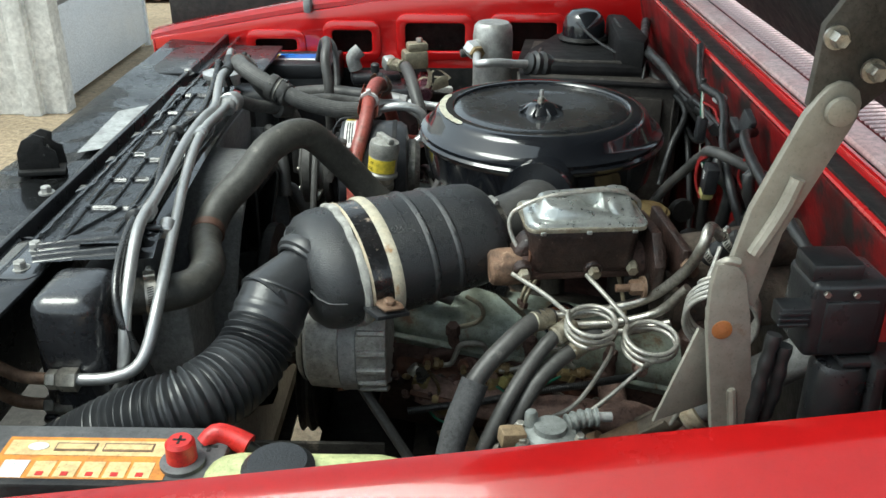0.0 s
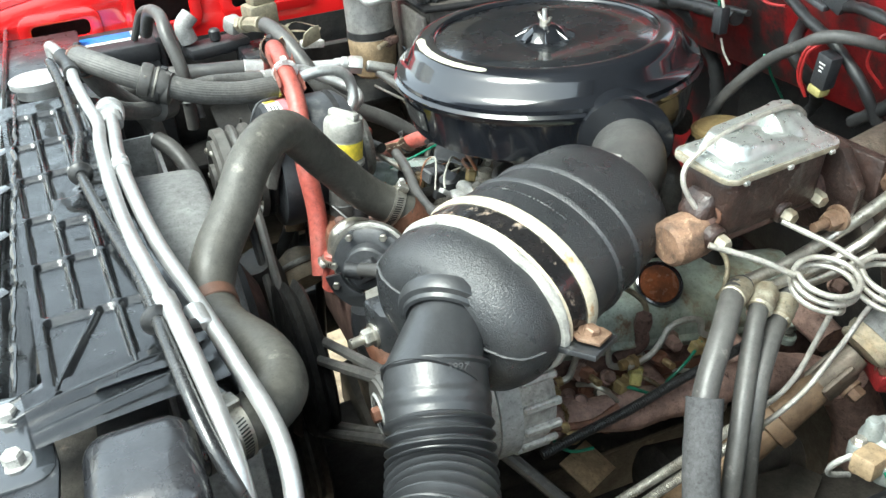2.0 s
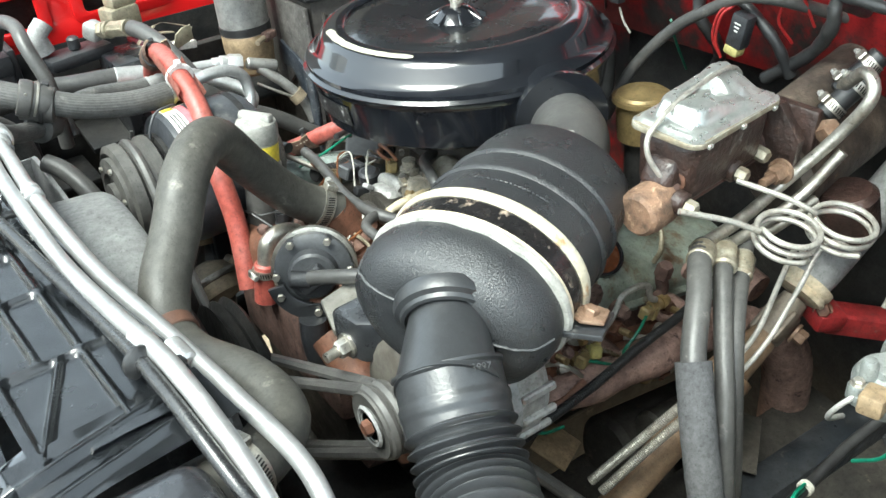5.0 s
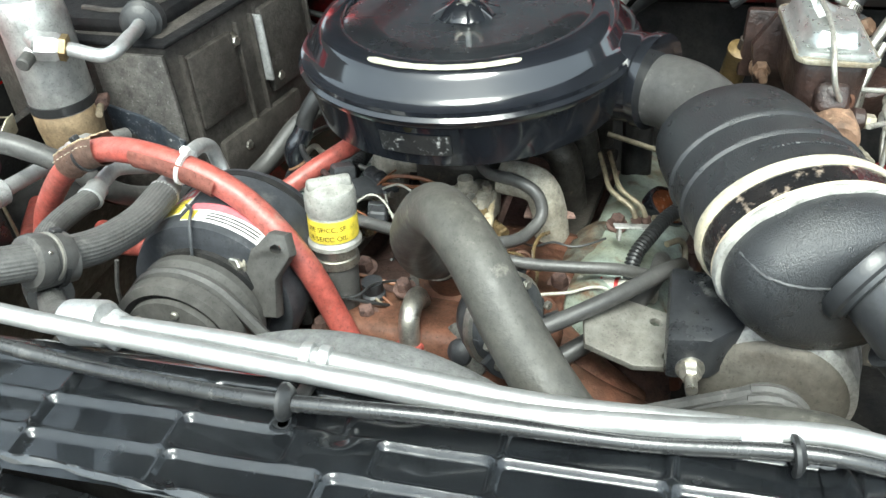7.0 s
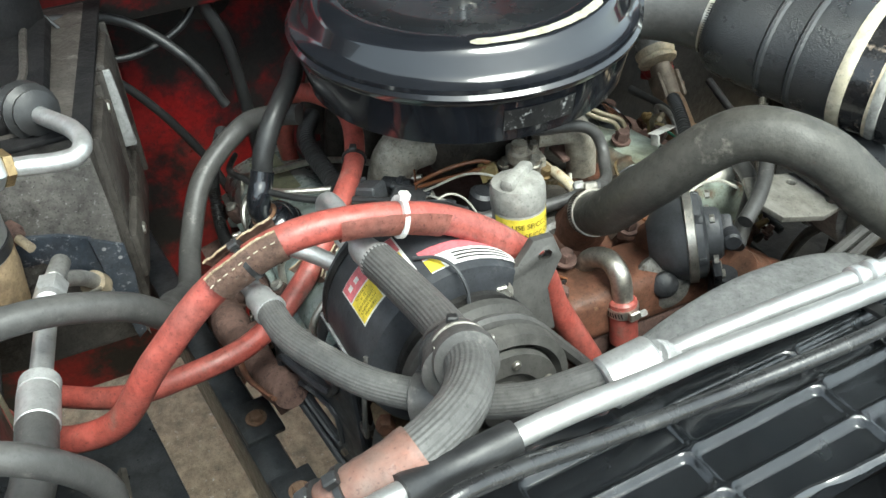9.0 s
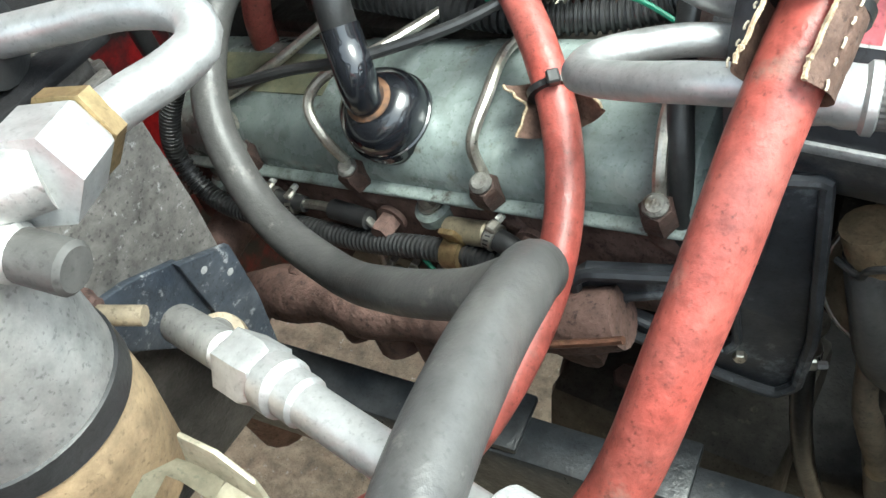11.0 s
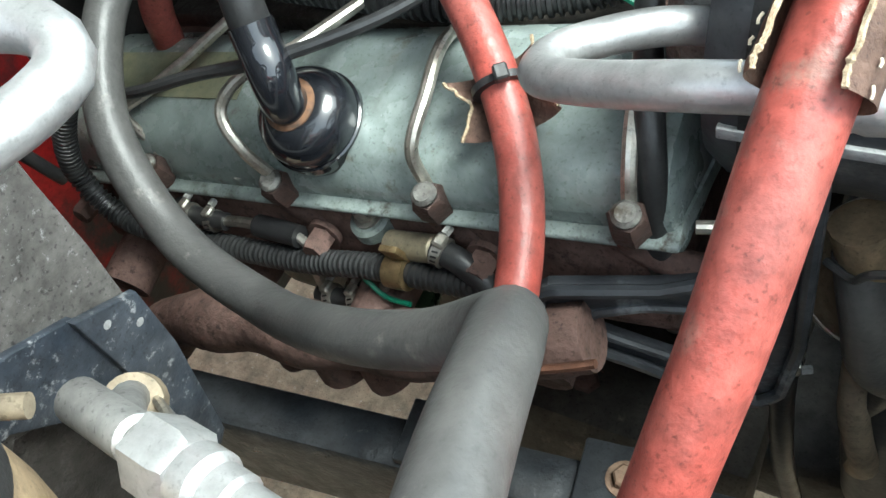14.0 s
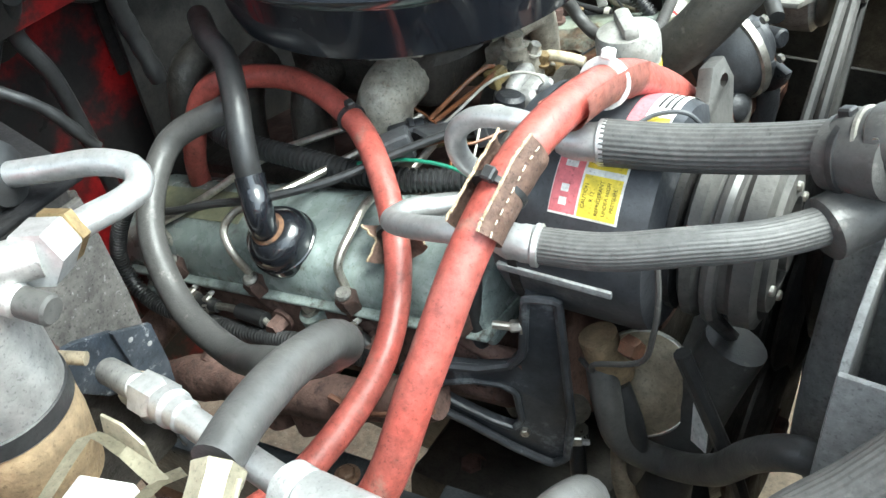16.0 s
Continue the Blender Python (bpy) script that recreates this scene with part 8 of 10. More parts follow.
def frame_rail(s, label, centre, size, turn, bolts, plate_size, bolt_r):
    """A box rail on side s with bolted plates on its top; bolts gives the x of each."""
    r = thing("frame_rail", label, "frame rail")
    part("rail", box(size, pose(centre[0], s * centre[1], centre[2], 0, 0, s * turn), 0.008), RAIL, r)
    top = centre[2] + size[2] / 2
    for x in bolts:
        y = s * (centre[1] + math.tan(radians(turn)) * (x - centre[0]) - 0.007)
        part("plate", box((plate_size[0], plate_size[1], 0.007), pose(x, y, top + 0.003, 0, 0, s * turn), 0.002), RAIL, r)
        part("bolt", hex_head((x, y, top + 0.006), (x, y, top + 0.006 + bolt_r), bolt_r, bolt_r * 1.5), RUSTY_ZINC, r)


RAIL = mat("worn_black_frame_paint", (0.014, 0.017, 0.021), 0.38, col2=(0.04, 0.042, 0.045), scale=20, bump=0.5, bscale=120, dust=(0.14, 0.125, 0.10), dust_at=0.62, dscale=34, grain=0.35)
frame_rail(1, "grimy black steel frame rail with bolted plates", (0.1, 0.3530, 0.715), (2.0, 0.037, 0.09), 7.3, (-0.06, -0.1706), (0.056, 0.044), 0.0078)
frame_rail(-1, "grimy black steel frame rail", (0.1, 0.362, 0.652), (2.0, 0.046, 0.09), 1.5, (0.0,), (0.05, 0.044), 0.008)
x = thing("crossmember", "dark steel crossmember under the engine", "crossmember")
part("beam", box((0.30, 0.52, 0.07), pose(-0.175, -0.06, 0.585), 0.02, 3), DARK, x)
part("rib", box((0.26, 0.02, 0.03), pose(-0.175, -0.16, 0.63), 0.004), DARK, x)
a = thing("control_arm", "dusty tan suspension arm on the driver's side", "suspension arm")
part("arm", prism([(-0.16, 0.03), (0.16, 0.05), (0.14, -0.03), (0.0, -0.10), (-0.14, -0.03)], 0.03, pose(-0.03, -0.46, 0.66, -8, 0, 0), 0.008), DARK, a)


def battery(x0, x1, y0, y1, top, label, kind):
    b = thing("battery", label, "battery", "batteries")
    cx, cy = (x0 + x1) / 2, (y0 + y1) / 2
    part("case", box((x1 - x0, y1 - y0, 0.17), pose(cx, cy, top - 0.10), 0.005), BLACK_PLASTIC, b)
    part("lid", box((x1 - x0 + 0.006, y1 - y0 + 0.006, 0.03), pose(cx, cy, top - 0.015), 0.005), BATTERY_GREY if kind == "gold" else BLACK_PLASTIC, b)
    return b


BATTERY_GREY = mat("dusty_grey_battery_plastic", (0.085, 0.085, 0.088), 0.5, col2=(0.11, 0.11, 0.11), scale=20, bump=0.15)
ORANGE = mat("orange_label", (0.62, 0.24, 0.03), 0.45, col2=(0.5, 0.18, 0.03), scale=30, bump=0)
GOLD_LABEL = mat("pale_gold_label", (0.66, 0.50, 0.24), 0.45, col2=(0.6, 0.42, 0.2), scale=60, bump=0)
BLUE = mat("blue_label", (0.03, 0.16, 0.55), 0.4, bump=0)
RED_PLASTIC = mat("red_plastic_cap", (0.55, 0.02, 0.015), 0.4, col2=(0.45, 0.02, 0.02), scale=50, bump=0.1)
LIME = mat("pale_green_plastic", (0.52, 0.55, 0.27), 0.5, col2=(0.45, 0.48, 0.24), scale=12, bump=0.1)


def batteries():
    t = 1.055
    b = battery(-0.56, -0.292, -0.735, -0.566, t, "dark grey battery with an orange and gold label and red cap", "gold")
    m = pose(-0.408, -0.612, t + 0.0005)
    lab = part("label", box((0.15, 0.058, 0.0008), m, 0), ORANGE, b, "orange and gold printed label")
    part("label_band", box((0.142, 0.020, 0.0006), m @ pose(0, 0.014, 0.0006), 0), GOLD_LABEL, lab)
    for x, w in ((-0.012, 0.036), (0.034, 0.044)):
        part("label_title", box((w, 0.011, 0.0006), m @ pose(x, 0.015, 0.0011), 0), RUSTY_ZINC, lab, "brown bar of title writing")
        part("label_title_face", box((w - 0.003, 0.007, 0.0006), m @ pose(x, 0.015, 0.0016), 0), GOLD_LABEL, lab)
    part("label_disc", lathe([(0.009, 0), (0.009, 0.0005)], m @ pose(-0.045, 0.015, 0.0011), 20, squash=0.6), WHITE, lab)
    part("label_square", box((0.022, 0.022, 0.0006), m @ pose(-0.055, -0.014, 0.0006), 0), WHITE, lab)
    for k in range(5):
        part("label_cell", box((0.018, 0.020, 0.0006), m @ pose(-0.030 + 0.021 * k, -0.014, 0.0006), 0), GOLD_LABEL, lab)
        part("label_mark", box((0.006, 0.005, 0.0005), m @ pose(-0.030 + 0.021 * k, -0.020, 0.0011), 0), RED_PLASTIC, lab)
    part("terminal_cap", lathe([(0.013, 0), (0.0125, 0.022), (0.010, 0.025), (0, 0.025)], pose(-0.322, -0.615, t), 28), RED_PLASTIC, b, "red plastic terminal cap")
    part("cap_seat", lathe([(0.019, 0), (0.019, 0.004), (0.014, 0.006)], pose(-0.322, -0.615, t), 28), BATTERY_GREY, b)
    for a in (0, 90):
        part("plus_sign", box((0.011, 0.0022, 0.0006), pose(-0.322, -0.615, t + 0.0252, 0, 0, a), 0), INK, b)
        part("plus_sign", box((0.014, 0.003, 0.0006), pose(-0.305, -0.592, t + 0.0006, 0, 0, a), 0), INK, b)
    flat_text("POISON", pose(-0.452, -0.668, t - 0.001, 0, 0, 0), 0.010, b, WHITE)
    c = thing("battery_cable", "red rubber battery cable boot", "cable")
    part("boot", tube([(-0.312, -0.585, 1.052), (-0.303, -0.579, 1.059), (-0.290, -0.579, 1.056), (-0.273, -0.584, 1.050)], lambda s, t: 0.0085 + 0.002 * s / t, 16, 0.004), RED_PLASTIC, c)
    part("cable", tube([(-0.276, -0.583, 1.050), (-0.262, -0.582, 1.035), (-0.255, -0.56, 0.99), (-0.26, -0.55, 0.85)], 0.006, 12, 0.01), RUBBER_DARK, c)
    r = thing("washer_reservoir", "pale green plastic reservoir with a black cap", "reservoir")
    part("tank", box((0.19, 0.13, 0.2), pose(-0.215, -0.655, 0.966), 0.035, 4), LIME, r)
    part("cap", lathe([(0.03, 0), (0.03, 0.012), (0.024, 0.018), (0, 0.019)], pose(-0.235, -0.640, 1.062), 28), BLACK_PLASTIC, r)
    b = battery(-0.565, -0.36, 0.60, 0.715, 1.085, "black battery with a blue, yellow and white label", "blue")
    part("label", box((0.15, 0.05, 0.0008), pose(-0.455, 0.66, 1.0856), 0), WHITE, b, "white paper label")
    part("label_blue", box((0.085, 0.036, 0.0008), pose(-0.435, 0.665, 1.0862), 0), BLUE, b)
    part("label_yellow", box((0.05, 0.03, 0.0008), pose(-0.505, 0.665, 1.0862), 0), YELLOW, b)
    part("handle", box((0.012, 0.1, 0.06), pose(-0.355, 0.655, 1.06), 0.004), BLACK_PLASTIC, b)
    t = thing("battery_tray", "black steel battery tray", "tray")
    part("tray", box((0.3, 0.2, 0.01), pose(-0.45, 0.63, 0.89), 0.002), DARK, t)
    part("leg", box((0.3, 0.01, 0.3), pose(-0.45, 0.72, 0.75), 0.002), DARK, t)
    t = thing("battery_tray", "black steel battery tray", "tray")
    part("tray", box((0.32, 0.2, 0.01), pose(-0.42, -0.65, 0.865), 0.002), DARK, t)
    part("leg", box((0.3, 0.01, 0.3), pose(-0.42, -0.735, 0.75), 0.002), DARK, t)
    hose("battery_cable", "grey battery cable rising from the far battery", [(-0.39, 0.62, 1.09), (-0.37, 0.58, 1.14), (-0.345, 0.55, 1.13), (-0.335, 0.50, 1.06), (-0.33, 0.45, 1.0)], 0.006, RUBBER, category="cable", seg=10)


batteries()


def far_side_clutter():
    d = thing("diverter_valve", "tan and black solenoid valve block beside the far battery", "valve")
    part("block", box((0.05, 0.04, 0.036), pose(-0.19, 0.612, 1.095, 0, 0, 15), 0.006, 2), ZINC, d)
    part("cap", box((0.042, 0.03, 0.018), pose(-0.185, 0.612, 1.120, 0, 0, 15), 0.005, 2), ZINC, d)
    part("bolt", hex_head((-0.180, 0.612, 1.126), (-0.180, 0.612, 1.138), 0.007), STEEL, d)
    b = thing("air_pipe_bracket", "black plate with a knob beside the far battery", "bracket")
    part("plate", box((0.10, 0.05, 0.02), pose(-0.27, 0.60, 1.06, 0, 0, 12), 0.006), BLACK_PLASTIC, b)
    part("knob", rod((-0.27, 0.595, 1.07), (-0.27, 0.594, 1.09), 0.009, bevel=0.003), BLACK_PLASTIC, b)
    part("elbow", tube([(-0.31, 0.60, 1.075), (-0.315, 0.60, 1.10), (-0.30, 0.605, 1.115)], 0.014, 16, 0.004), SHROUD, b)
    hose("heater_hose", "black hose looping up beside the far battery", [(-0.372, 0.60, 1.10), (-0.364, 0.565, 1.137), (-0.359, 0.539, 1.147), (-0.352, 0.504, 1.145), (-0.352, 0.472, 1.126), (-0.344, 0.448, 1.083), (-0.344, 0.445, 1.048), (-0.345, 0.45, 0.99)], 0.0095, RUBBER, seg=16)
    f = thing("hose_joint", "tan joint and grey tie at the end of the looped hose", "fitting")
    part("ring", rod((-0.344, 0.4455, 1.058), (-0.344, 0.445, 1.040), 0.0105, 20, 0.001), STAIN, f)
    tie(f, (-0.344, 0.445, 1.036), (-0.344, 0.445, 1.03), 0.0115, SHROUD)
    hose("refrigerant_hose", "short black hose with a bright ferrule behind the radiator", [(-0.41, 0.20, 1.08), (-0.395, 0.18, 1.07), (-0.38, 0.15, 1.04), (-0.375, 0.13, 0.99)], 0.010, RUBBER)
    s = thing("inner_splash_panel", "grimy black inner wheelhouse splash panel", "panel")
    part("sheet", box((0.9, 0.012, 0.40), pose(-0.1, 0.66, 0.84, 18, 0, 0), 0.003), DARK, s)
    part("shelf", box((0.5, 0.14, 0.01), pose(-0.05, 0.60, 0.95, 12, 0, 0), 0.003), DARK, s)
    part("inner_shelf", box((0.42, 0.15, 0.006), pose(-0.145, 0.483, 0.712, 0, 0, 8), 0.002), RAIL, s, "black lower shelf beside the frame rail")
    part("lower_flap", box((1.0, 0.012, 0.36), pose(-0.05, 0.745, 0.56, 8, 0, 0), 0.003), DARK, s)


far_side_clutter()


def taped_joint():
    t = thing("hose_wrap", "peeling red-brown tape round the refrigerant hose with black ties", "tape")
    line = catmull(AC_UP, 12)
    n = len(line) - 1
    part("tape", tube([line[int(k * n)] for k in (0.535, 0.57, 0.61, 0.65)], lambda s, q: 0.0156 + 0.0006 * noise.noise(Vector((s * 120, 0, 0))), 22, 0.004), TAPE_RED, t)
    for k in (0.60, 0.625):
        i = int(k * n)
        tie(t, line[i], line[i + 1], 0.0165, RUBBER_DARK)
    g = thing("hose_saddle", "grey rubber cushion ring clamped round the refrigerant hose", "hose clamp")
    i = int(0.285 * n)
    ring = along(line[i], line[i + 3])
    part("ring", lathe([(0.0142, -0.017), (0.0172, -0.016), (0.0190, -0.008), (0.0180, -0.004), (0.0180, 0.002), (0.0200, 0.004), (0.0206, 0.010), (0.0196, 0.016), (0.0150, 0.017)], ring, 36), RUBBER, g)
    part("wire_band", lathe([(0.0182, -0.0035), (0.0194, -0.003), (0.0194, -0.001), (0.0182, -0.0005)], ring, 36), DUST_STEEL, g, "thin steel band")
    for q in (30, 150, 260):
        part("rivet", lathe([(0.0018, 0), (0.0014, 0.0012), (0, 0.0016)], ring @ pose(0.0201 * math.cos(radians(q)), 0.0201 * math.sin(radians(q)), 0.010) @ pose(0, 0, 0, 0, 90, 0) , 10), STEEL, g)
    s = thing("pipe_sleeve", "short black sleeve on the aluminium pipe", "sleeve")
    b = catmull(ALU_B, 12)
    m = len(b) - 1
    part("sleeve", tube([b[int(k * m)] for k in (0.15, 0.18, 0.22)], 0.0095, 16, 0.004), RUBBER_DARK, s)


TAPE_RED = mat("peeling_red_brown_tape", (0.21, 0.085, 0.058), 0.55, col2=(0.14, 0.10, 0.085), scale=26, bump=0.5, bscale=120, dust=(0.14, 0.12, 0.11), dust_at=0.6, dscale=40)
taped_joint()


# ---- the driver's side ----
STEEL_LINE = mat("brake_line_steel", (0.46, 0.445, 0.41), 0.48, 0.6, col2=(0.36, 0.335, 0.29), scale=50, bump=0.1)


def master_cylinder():
    c = thing("master_cylinder", "rusty cast iron brake master cylinder with a bright steel lid", "master cylinder")
    turn = 8.5
    m = pose(0.0425, -0.3105, 1.161, 4, 1.5, turn)
    part("reservoir", box((0.124, 0.060, 0.062), m @ pose(0, 0, -0.038, 180), 0.013, 4, taper=0.93), BROWN_IRON, c)

    def dome(x, y, cx, cy, rx, ry, h):
        d = min(math.hypot((x - cx) / rx, (y - cy) / ry), 1.0)
        k = min((1 - d) / 0.26, 1.0)
        return h * (k * k * (3 - 2 * k))

    def crown(x, y, q):
        step = 0.0034 * min(max((0.93 - q) / 0.05, 0.0), 1.0)
        return step + max(dome(x, y, -0.026, 0.002, 0.033, 0.027, 0.0145), dome(x, y, 0.040, 0.008, 0.0235, 0.0225, 0.0180), dome(x, y, 0.006, -0.012, 0.026, 0.014, 0.0050)) + 0.0003 * noise.noise(Vector((x * 90, y * 90, 0)))
    edge = rounded(-0.067, -0.035, 0.067, 0.035, 0.013, 8)
    lid = bmesh.new()
    rings = []
    for k in range(1, 29):
        q = k / 28
        rings.append([lid.verts.new(m @ Vector((x * q, y * q, -0.0045 + crown(x * q, y * q, q)))) for x, y in edge])
    hub = lid.verts.new(m @ Vector((0, 0, -0.0045 + crown(0, 0, 0))))
    n = len(edge)
    for k in range(n):
        lid.faces.new((hub, rings[0][k], rings[0][(k + 1) % n]))
        for a, b in zip(rings, rings[1:]):
            lid.faces.new((a[k], b[k], b[(k + 1) % n], a[(k + 1) % n]))
    bmesh.ops.recalc_face_normals(lid, faces=lid.faces[:])
    part("lid", lid, LID_STEEL, c, "bright stamped steel lid with two domes", sharp=80)
    part("lid_rim", prism(rounded(-0.0675, -0.0355, 0.0675, 0.0355, 0.0135, 8), 0.0055, m @ pose(0, 0, -0.0100), 0.0012), DULL_CRIMP, c, "dull gold rolled rim of the lid")
    for x in (-0.05, 0.0, 0.05):
        part("lid_notch", box((0.006, 0.003, 0.004), m @ pose(x, -0.0360, -0.0095), 0.0008, 1), LID_STEEL, c)
    pts = [(-0.0605, -0.012, -0.046), (-0.070, -0.008, -0.041), (-0.0785, 0.002, -0.022), (-0.0765, 0.006, -0.007), (-0.066, 0.006, 0.002), (-0.048, 0.006, 0.0105), (-0.02, 0.006, 0.0165), (0.035, 0.008, 0.0185), (0.062, 0.010, 0.007), (0.0695, 0.012, -0.008), (0.064, 0.012, -0.045)]
    part("bail_wire", tube([m @ Vector(p) for p in pts], 0.0024, 10, 0.003), STEEL_LINE, c, "bent steel wire bail")
    part("bail_socket", lathe([(0.0115, -0.004), (0.0115, 0.001), (0.0085, 0.002), (0.0075, -0.001), (0.0, -0.002)], along(m @ Vector((-0.0590, -0.012, -0.046)), m @ Vector((-0.068, -0.013, -0.0455))), 20), RUST_RED, c, "rusty round socket")
    part("bore", rod(m @ Vector((-0.07, -0.004, -0.062)), m @ Vector((0.10, -0.004, -0.062)), 0.020, 28, 0.004), RUST, c)
    part("nose", lathe([(0.016, -0.012), (0.0195, -0.009), (0.021, 0.0), (0.021, 0.02), (0.019, 0.03)], along(m @ Vector((-0.088, -0.006, -0.066)), m @ Vector((-0.05, -0.006, -0.064))), 28), NOSE_RUST, c, "orange-rusted nose plug")
    part("web", box((0.03, 0.03, 0.03), m @ pose(-0.058, -0.002, -0.045, 0, 35, 0), 0.008, 3), BROWN_IRON, c)
    for x, lx in ((-0.07, 0), (0.008, 0)):
        p = m @ Vector((x + 0.003, -0.020, -0.058))
        q = m @ Vector((x + 0.003, -0.042, -0.060))
        part("outlet_boss", rod(p, p.lerp(q, 0.55), 0.0105, 18, 0.002), BROWN_IRON, c)
        part("line_nut", hex_head(p.lerp(q, 0.5), q, 0.0068), DULL_CRIMP, c, "zinc brake line nut")
    part("brass_fitting", hex_head(m @ Vector((0.057, -0.020, -0.058)), m @ Vector((0.055, -0.036, -0.060)), 0.0070), DULL_CRIMP, c)
    part("mount_flange", box((0.012, 0.11, 0.075), m @ pose(0.105, 0, -0.062), 0.004), BROWN_IRON, c)


NOSE_RUST = mat("pitted_orange_rust", (0.23, 0.135, 0.085), 0.72, col2=(0.06, 0.038, 0.026), scale=60, bump=0.9, bscale=220, dust=(0.34, 0.225, 0.145), dust_at=0.58, dscale=110)
BROWN_IRON = mat("brown_cast_iron", (0.044, 0.024, 0.019), 0.40, col2=(0.021, 0.0125, 0.0105), scale=40, bump=0.9, bscale=210, dust=(0.20, 0.145, 0.12), dust_at=0.62, dscale=190, coat=0.15, grain=0.4)
LID_STEEL = mat("bright_zinc_lid", (0.62, 0.64, 0.62), 0.34, 0.8, col2=(0.52, 0.54, 0.52), scale=40, bump=0.12, bscale=160, grain=0.12)


CAST_RUST = mat("grimy_rusted_casting", (0.11, 0.085, 0.065), 0.6, 0.2, col2=(0.035, 0.028, 0.025), scale=26, bump=0.6, bscale=170, dust=(0.22, 0.11, 0.05), dust_at=0.6, dscale=40, grain=0.35)


def booster():
    b = thing("brake_booster", "grimy hydraulic brake booster casting with rusty pipes", "brake booster")
    part("valve_body", box((0.075, 0.07, 0.05), pose(0.185, -0.30, 1.085, 0, 0, 8), 0.018, 3), CAST_RUST, b)
    part("neck", rod((0.15, -0.305, 1.10), (0.30, -0.285, 1.115), 0.026, 24, 0.006), CAST_RUST, b)
    part("flange", plate([(-0.045, -0.03), (0.0, -0.045), (0.045, -0.03), (0.05, 0.01), (0.03, 0.04), (-0.03, 0.04), (-0.05, 0.01)], [], 0.008, pose(0.118, -0.298, 1.10, 90, 0, 98), 0.002), BROWN_IRON, b, "brown cast flange with ears")
    for y, z in ((-0.342, 1.083), (-0.258, 1.085)):
        part("stud_nut", hex_head((0.112, y, z), (0.095, y - 0.002, z), 0.009, 0.012), RUSTY_ZINC, b)
        part("stud", rod((0.10, y - 0.002, z), (0.08, y - 0.004, z), 0.0045, 10), RUSTY_ZINC, b)
    for p, q in (((0.175, -0.335, 1.115), (0.205, -0.355, 1.150)), ((0.215, -0.32, 1.12), (0.245, -0.34, 1.155))):
        hz = part("hose_piece", rod(p, q, 0.0105, 18, 0.002), RUBBER_DARK, b, "short black hose piece")
        p, q = Vector(p), Vector(q)
        clamp(p.lerp(q, 0.22), q, 0.0108, b, 0.009)
        clamp(p.lerp(q, 0.75), q + (q - p), 0.0108, b, 0.009)
    part("cylinder", rod((0.13, -0.325, 1.055), (0.38, -0.29, 1.06), 0.036, 28, 0.008), CAST_RUST, b)
    part("accumulator", rod((0.175, -0.37, 1.05), (0.185, -0.375, 1.0), 0.028, 24, 0.006), BROWN_IRON, b)
    part("spool_cap", hex_head((0.14, -0.27, 1.10), (0.115, -0.272, 1.10), 0.015), RUST, b)
    part("port", hex_head((0.16, -0.345, 1.105), (0.152, -0.36, 1.118), 0.010), RUSTY_ZINC, b)
    part("pressure_pipe", tube([(0.004, -0.338, 1.042), (0.06, -0.340, 1.050), (0.115, -0.342, 1.068), (0.145, -0.37, 1.115), (0.155, -0.39, 1.155), (0.165, -0.375, 1.17), (0.19, -0.34, 1.14)], 0.0058, 12, 0.006), STEEL, b)
    part("return_pipe", tube([(0.030, -0.345, 1.035), (0.08, -0.350, 1.042), (0.125, -0.358, 1.06), (0.15, -0.375, 1.10)], 0.0052, 12, 0.006), STEEL, b)
    part("return_pipe", tube([(0.064, -0.346, 1.028), (0.10, -0.354, 1.035), (0.14, -0.362, 1.05)], 0.0052, 12, 0.006), STEEL, b)
    for p, q in (((-0.010, -0.357, 1.0452), (0.014, -0.342, 1.044)), ((0.014, -0.364, 1.031), (0.036, -0.348, 1.037)), ((0.033, -0.367, 1.0145), (0.064, -0.347, 1.026))):
        part("crimp", lathe([(0.0098, 0), (0.0118, 0.002), (0.0112, 0.008), (0.0120, 0.011), (0.0112, 0.016), (0.0118, 0.022), (0.0092, 0.027), (0.0062, 0.031)], along(p, q), 20), DULL_CRIMP, b, "pale crimped hose ferrule")
    part("foam_sleeve", tube(BOOST_P[3:7], lambda d, t: 0.0150 + 0.0006 * noise.noise(Vector((d * 90, 0, 2))), 20, 0.005), FOAM, b, "grey foam sleeve round the hose")
    c = thing("filler_cap", "brass-coloured round canister near the firewall", "filler cap")
    part("can", lathe([(0.026, -0.05), (0.028, -0.01), (0.030, -0.006), (0.030, 0.0), (0.027, 0.004), (0.012, 0.006), (0.006, 0.010), (0, 0.010)], pose(0.149, -0.132, 1.083), 36), BRASS_PAINT, c)
    part("lid_rim", lathe([(0.030, -0.007), (0.0325, -0.005), (0.0325, 0.0), (0.030, 0.001)], pose(0.149, -0.132, 1.083), 36), BRASS_PAINT, c)
    part("stem", rod((0.149, -0.132, 0.90), (0.149, -0.132, 1.035), 0.018, 20), DARK, c)
    f = thing("filter_canister", "dull gold cylindrical canister beside the brake booster", "canister")
    part("can", lathe([(0.0, 0.0), (0.010, 0.0005), (0.0135, 0.004), (0.0135, 0.046), (0.0145, 0.048), (0.0145, 0.053), (0.010, 0.056), (0.0, 0.056)], along((0.162, -0.228, 1.040), (0.142, -0.238, 1.092)), 32), FILTER_TAN, f)
    part("stud", rod((0.142, -0.238, 1.090), (0.137, -0.2405, 1.104), 0.006, 14, 0.001), CAST_RUST, f)
    o = thing("oil_plug", "rusty round oil cap on the driver's valve cover", "cap")
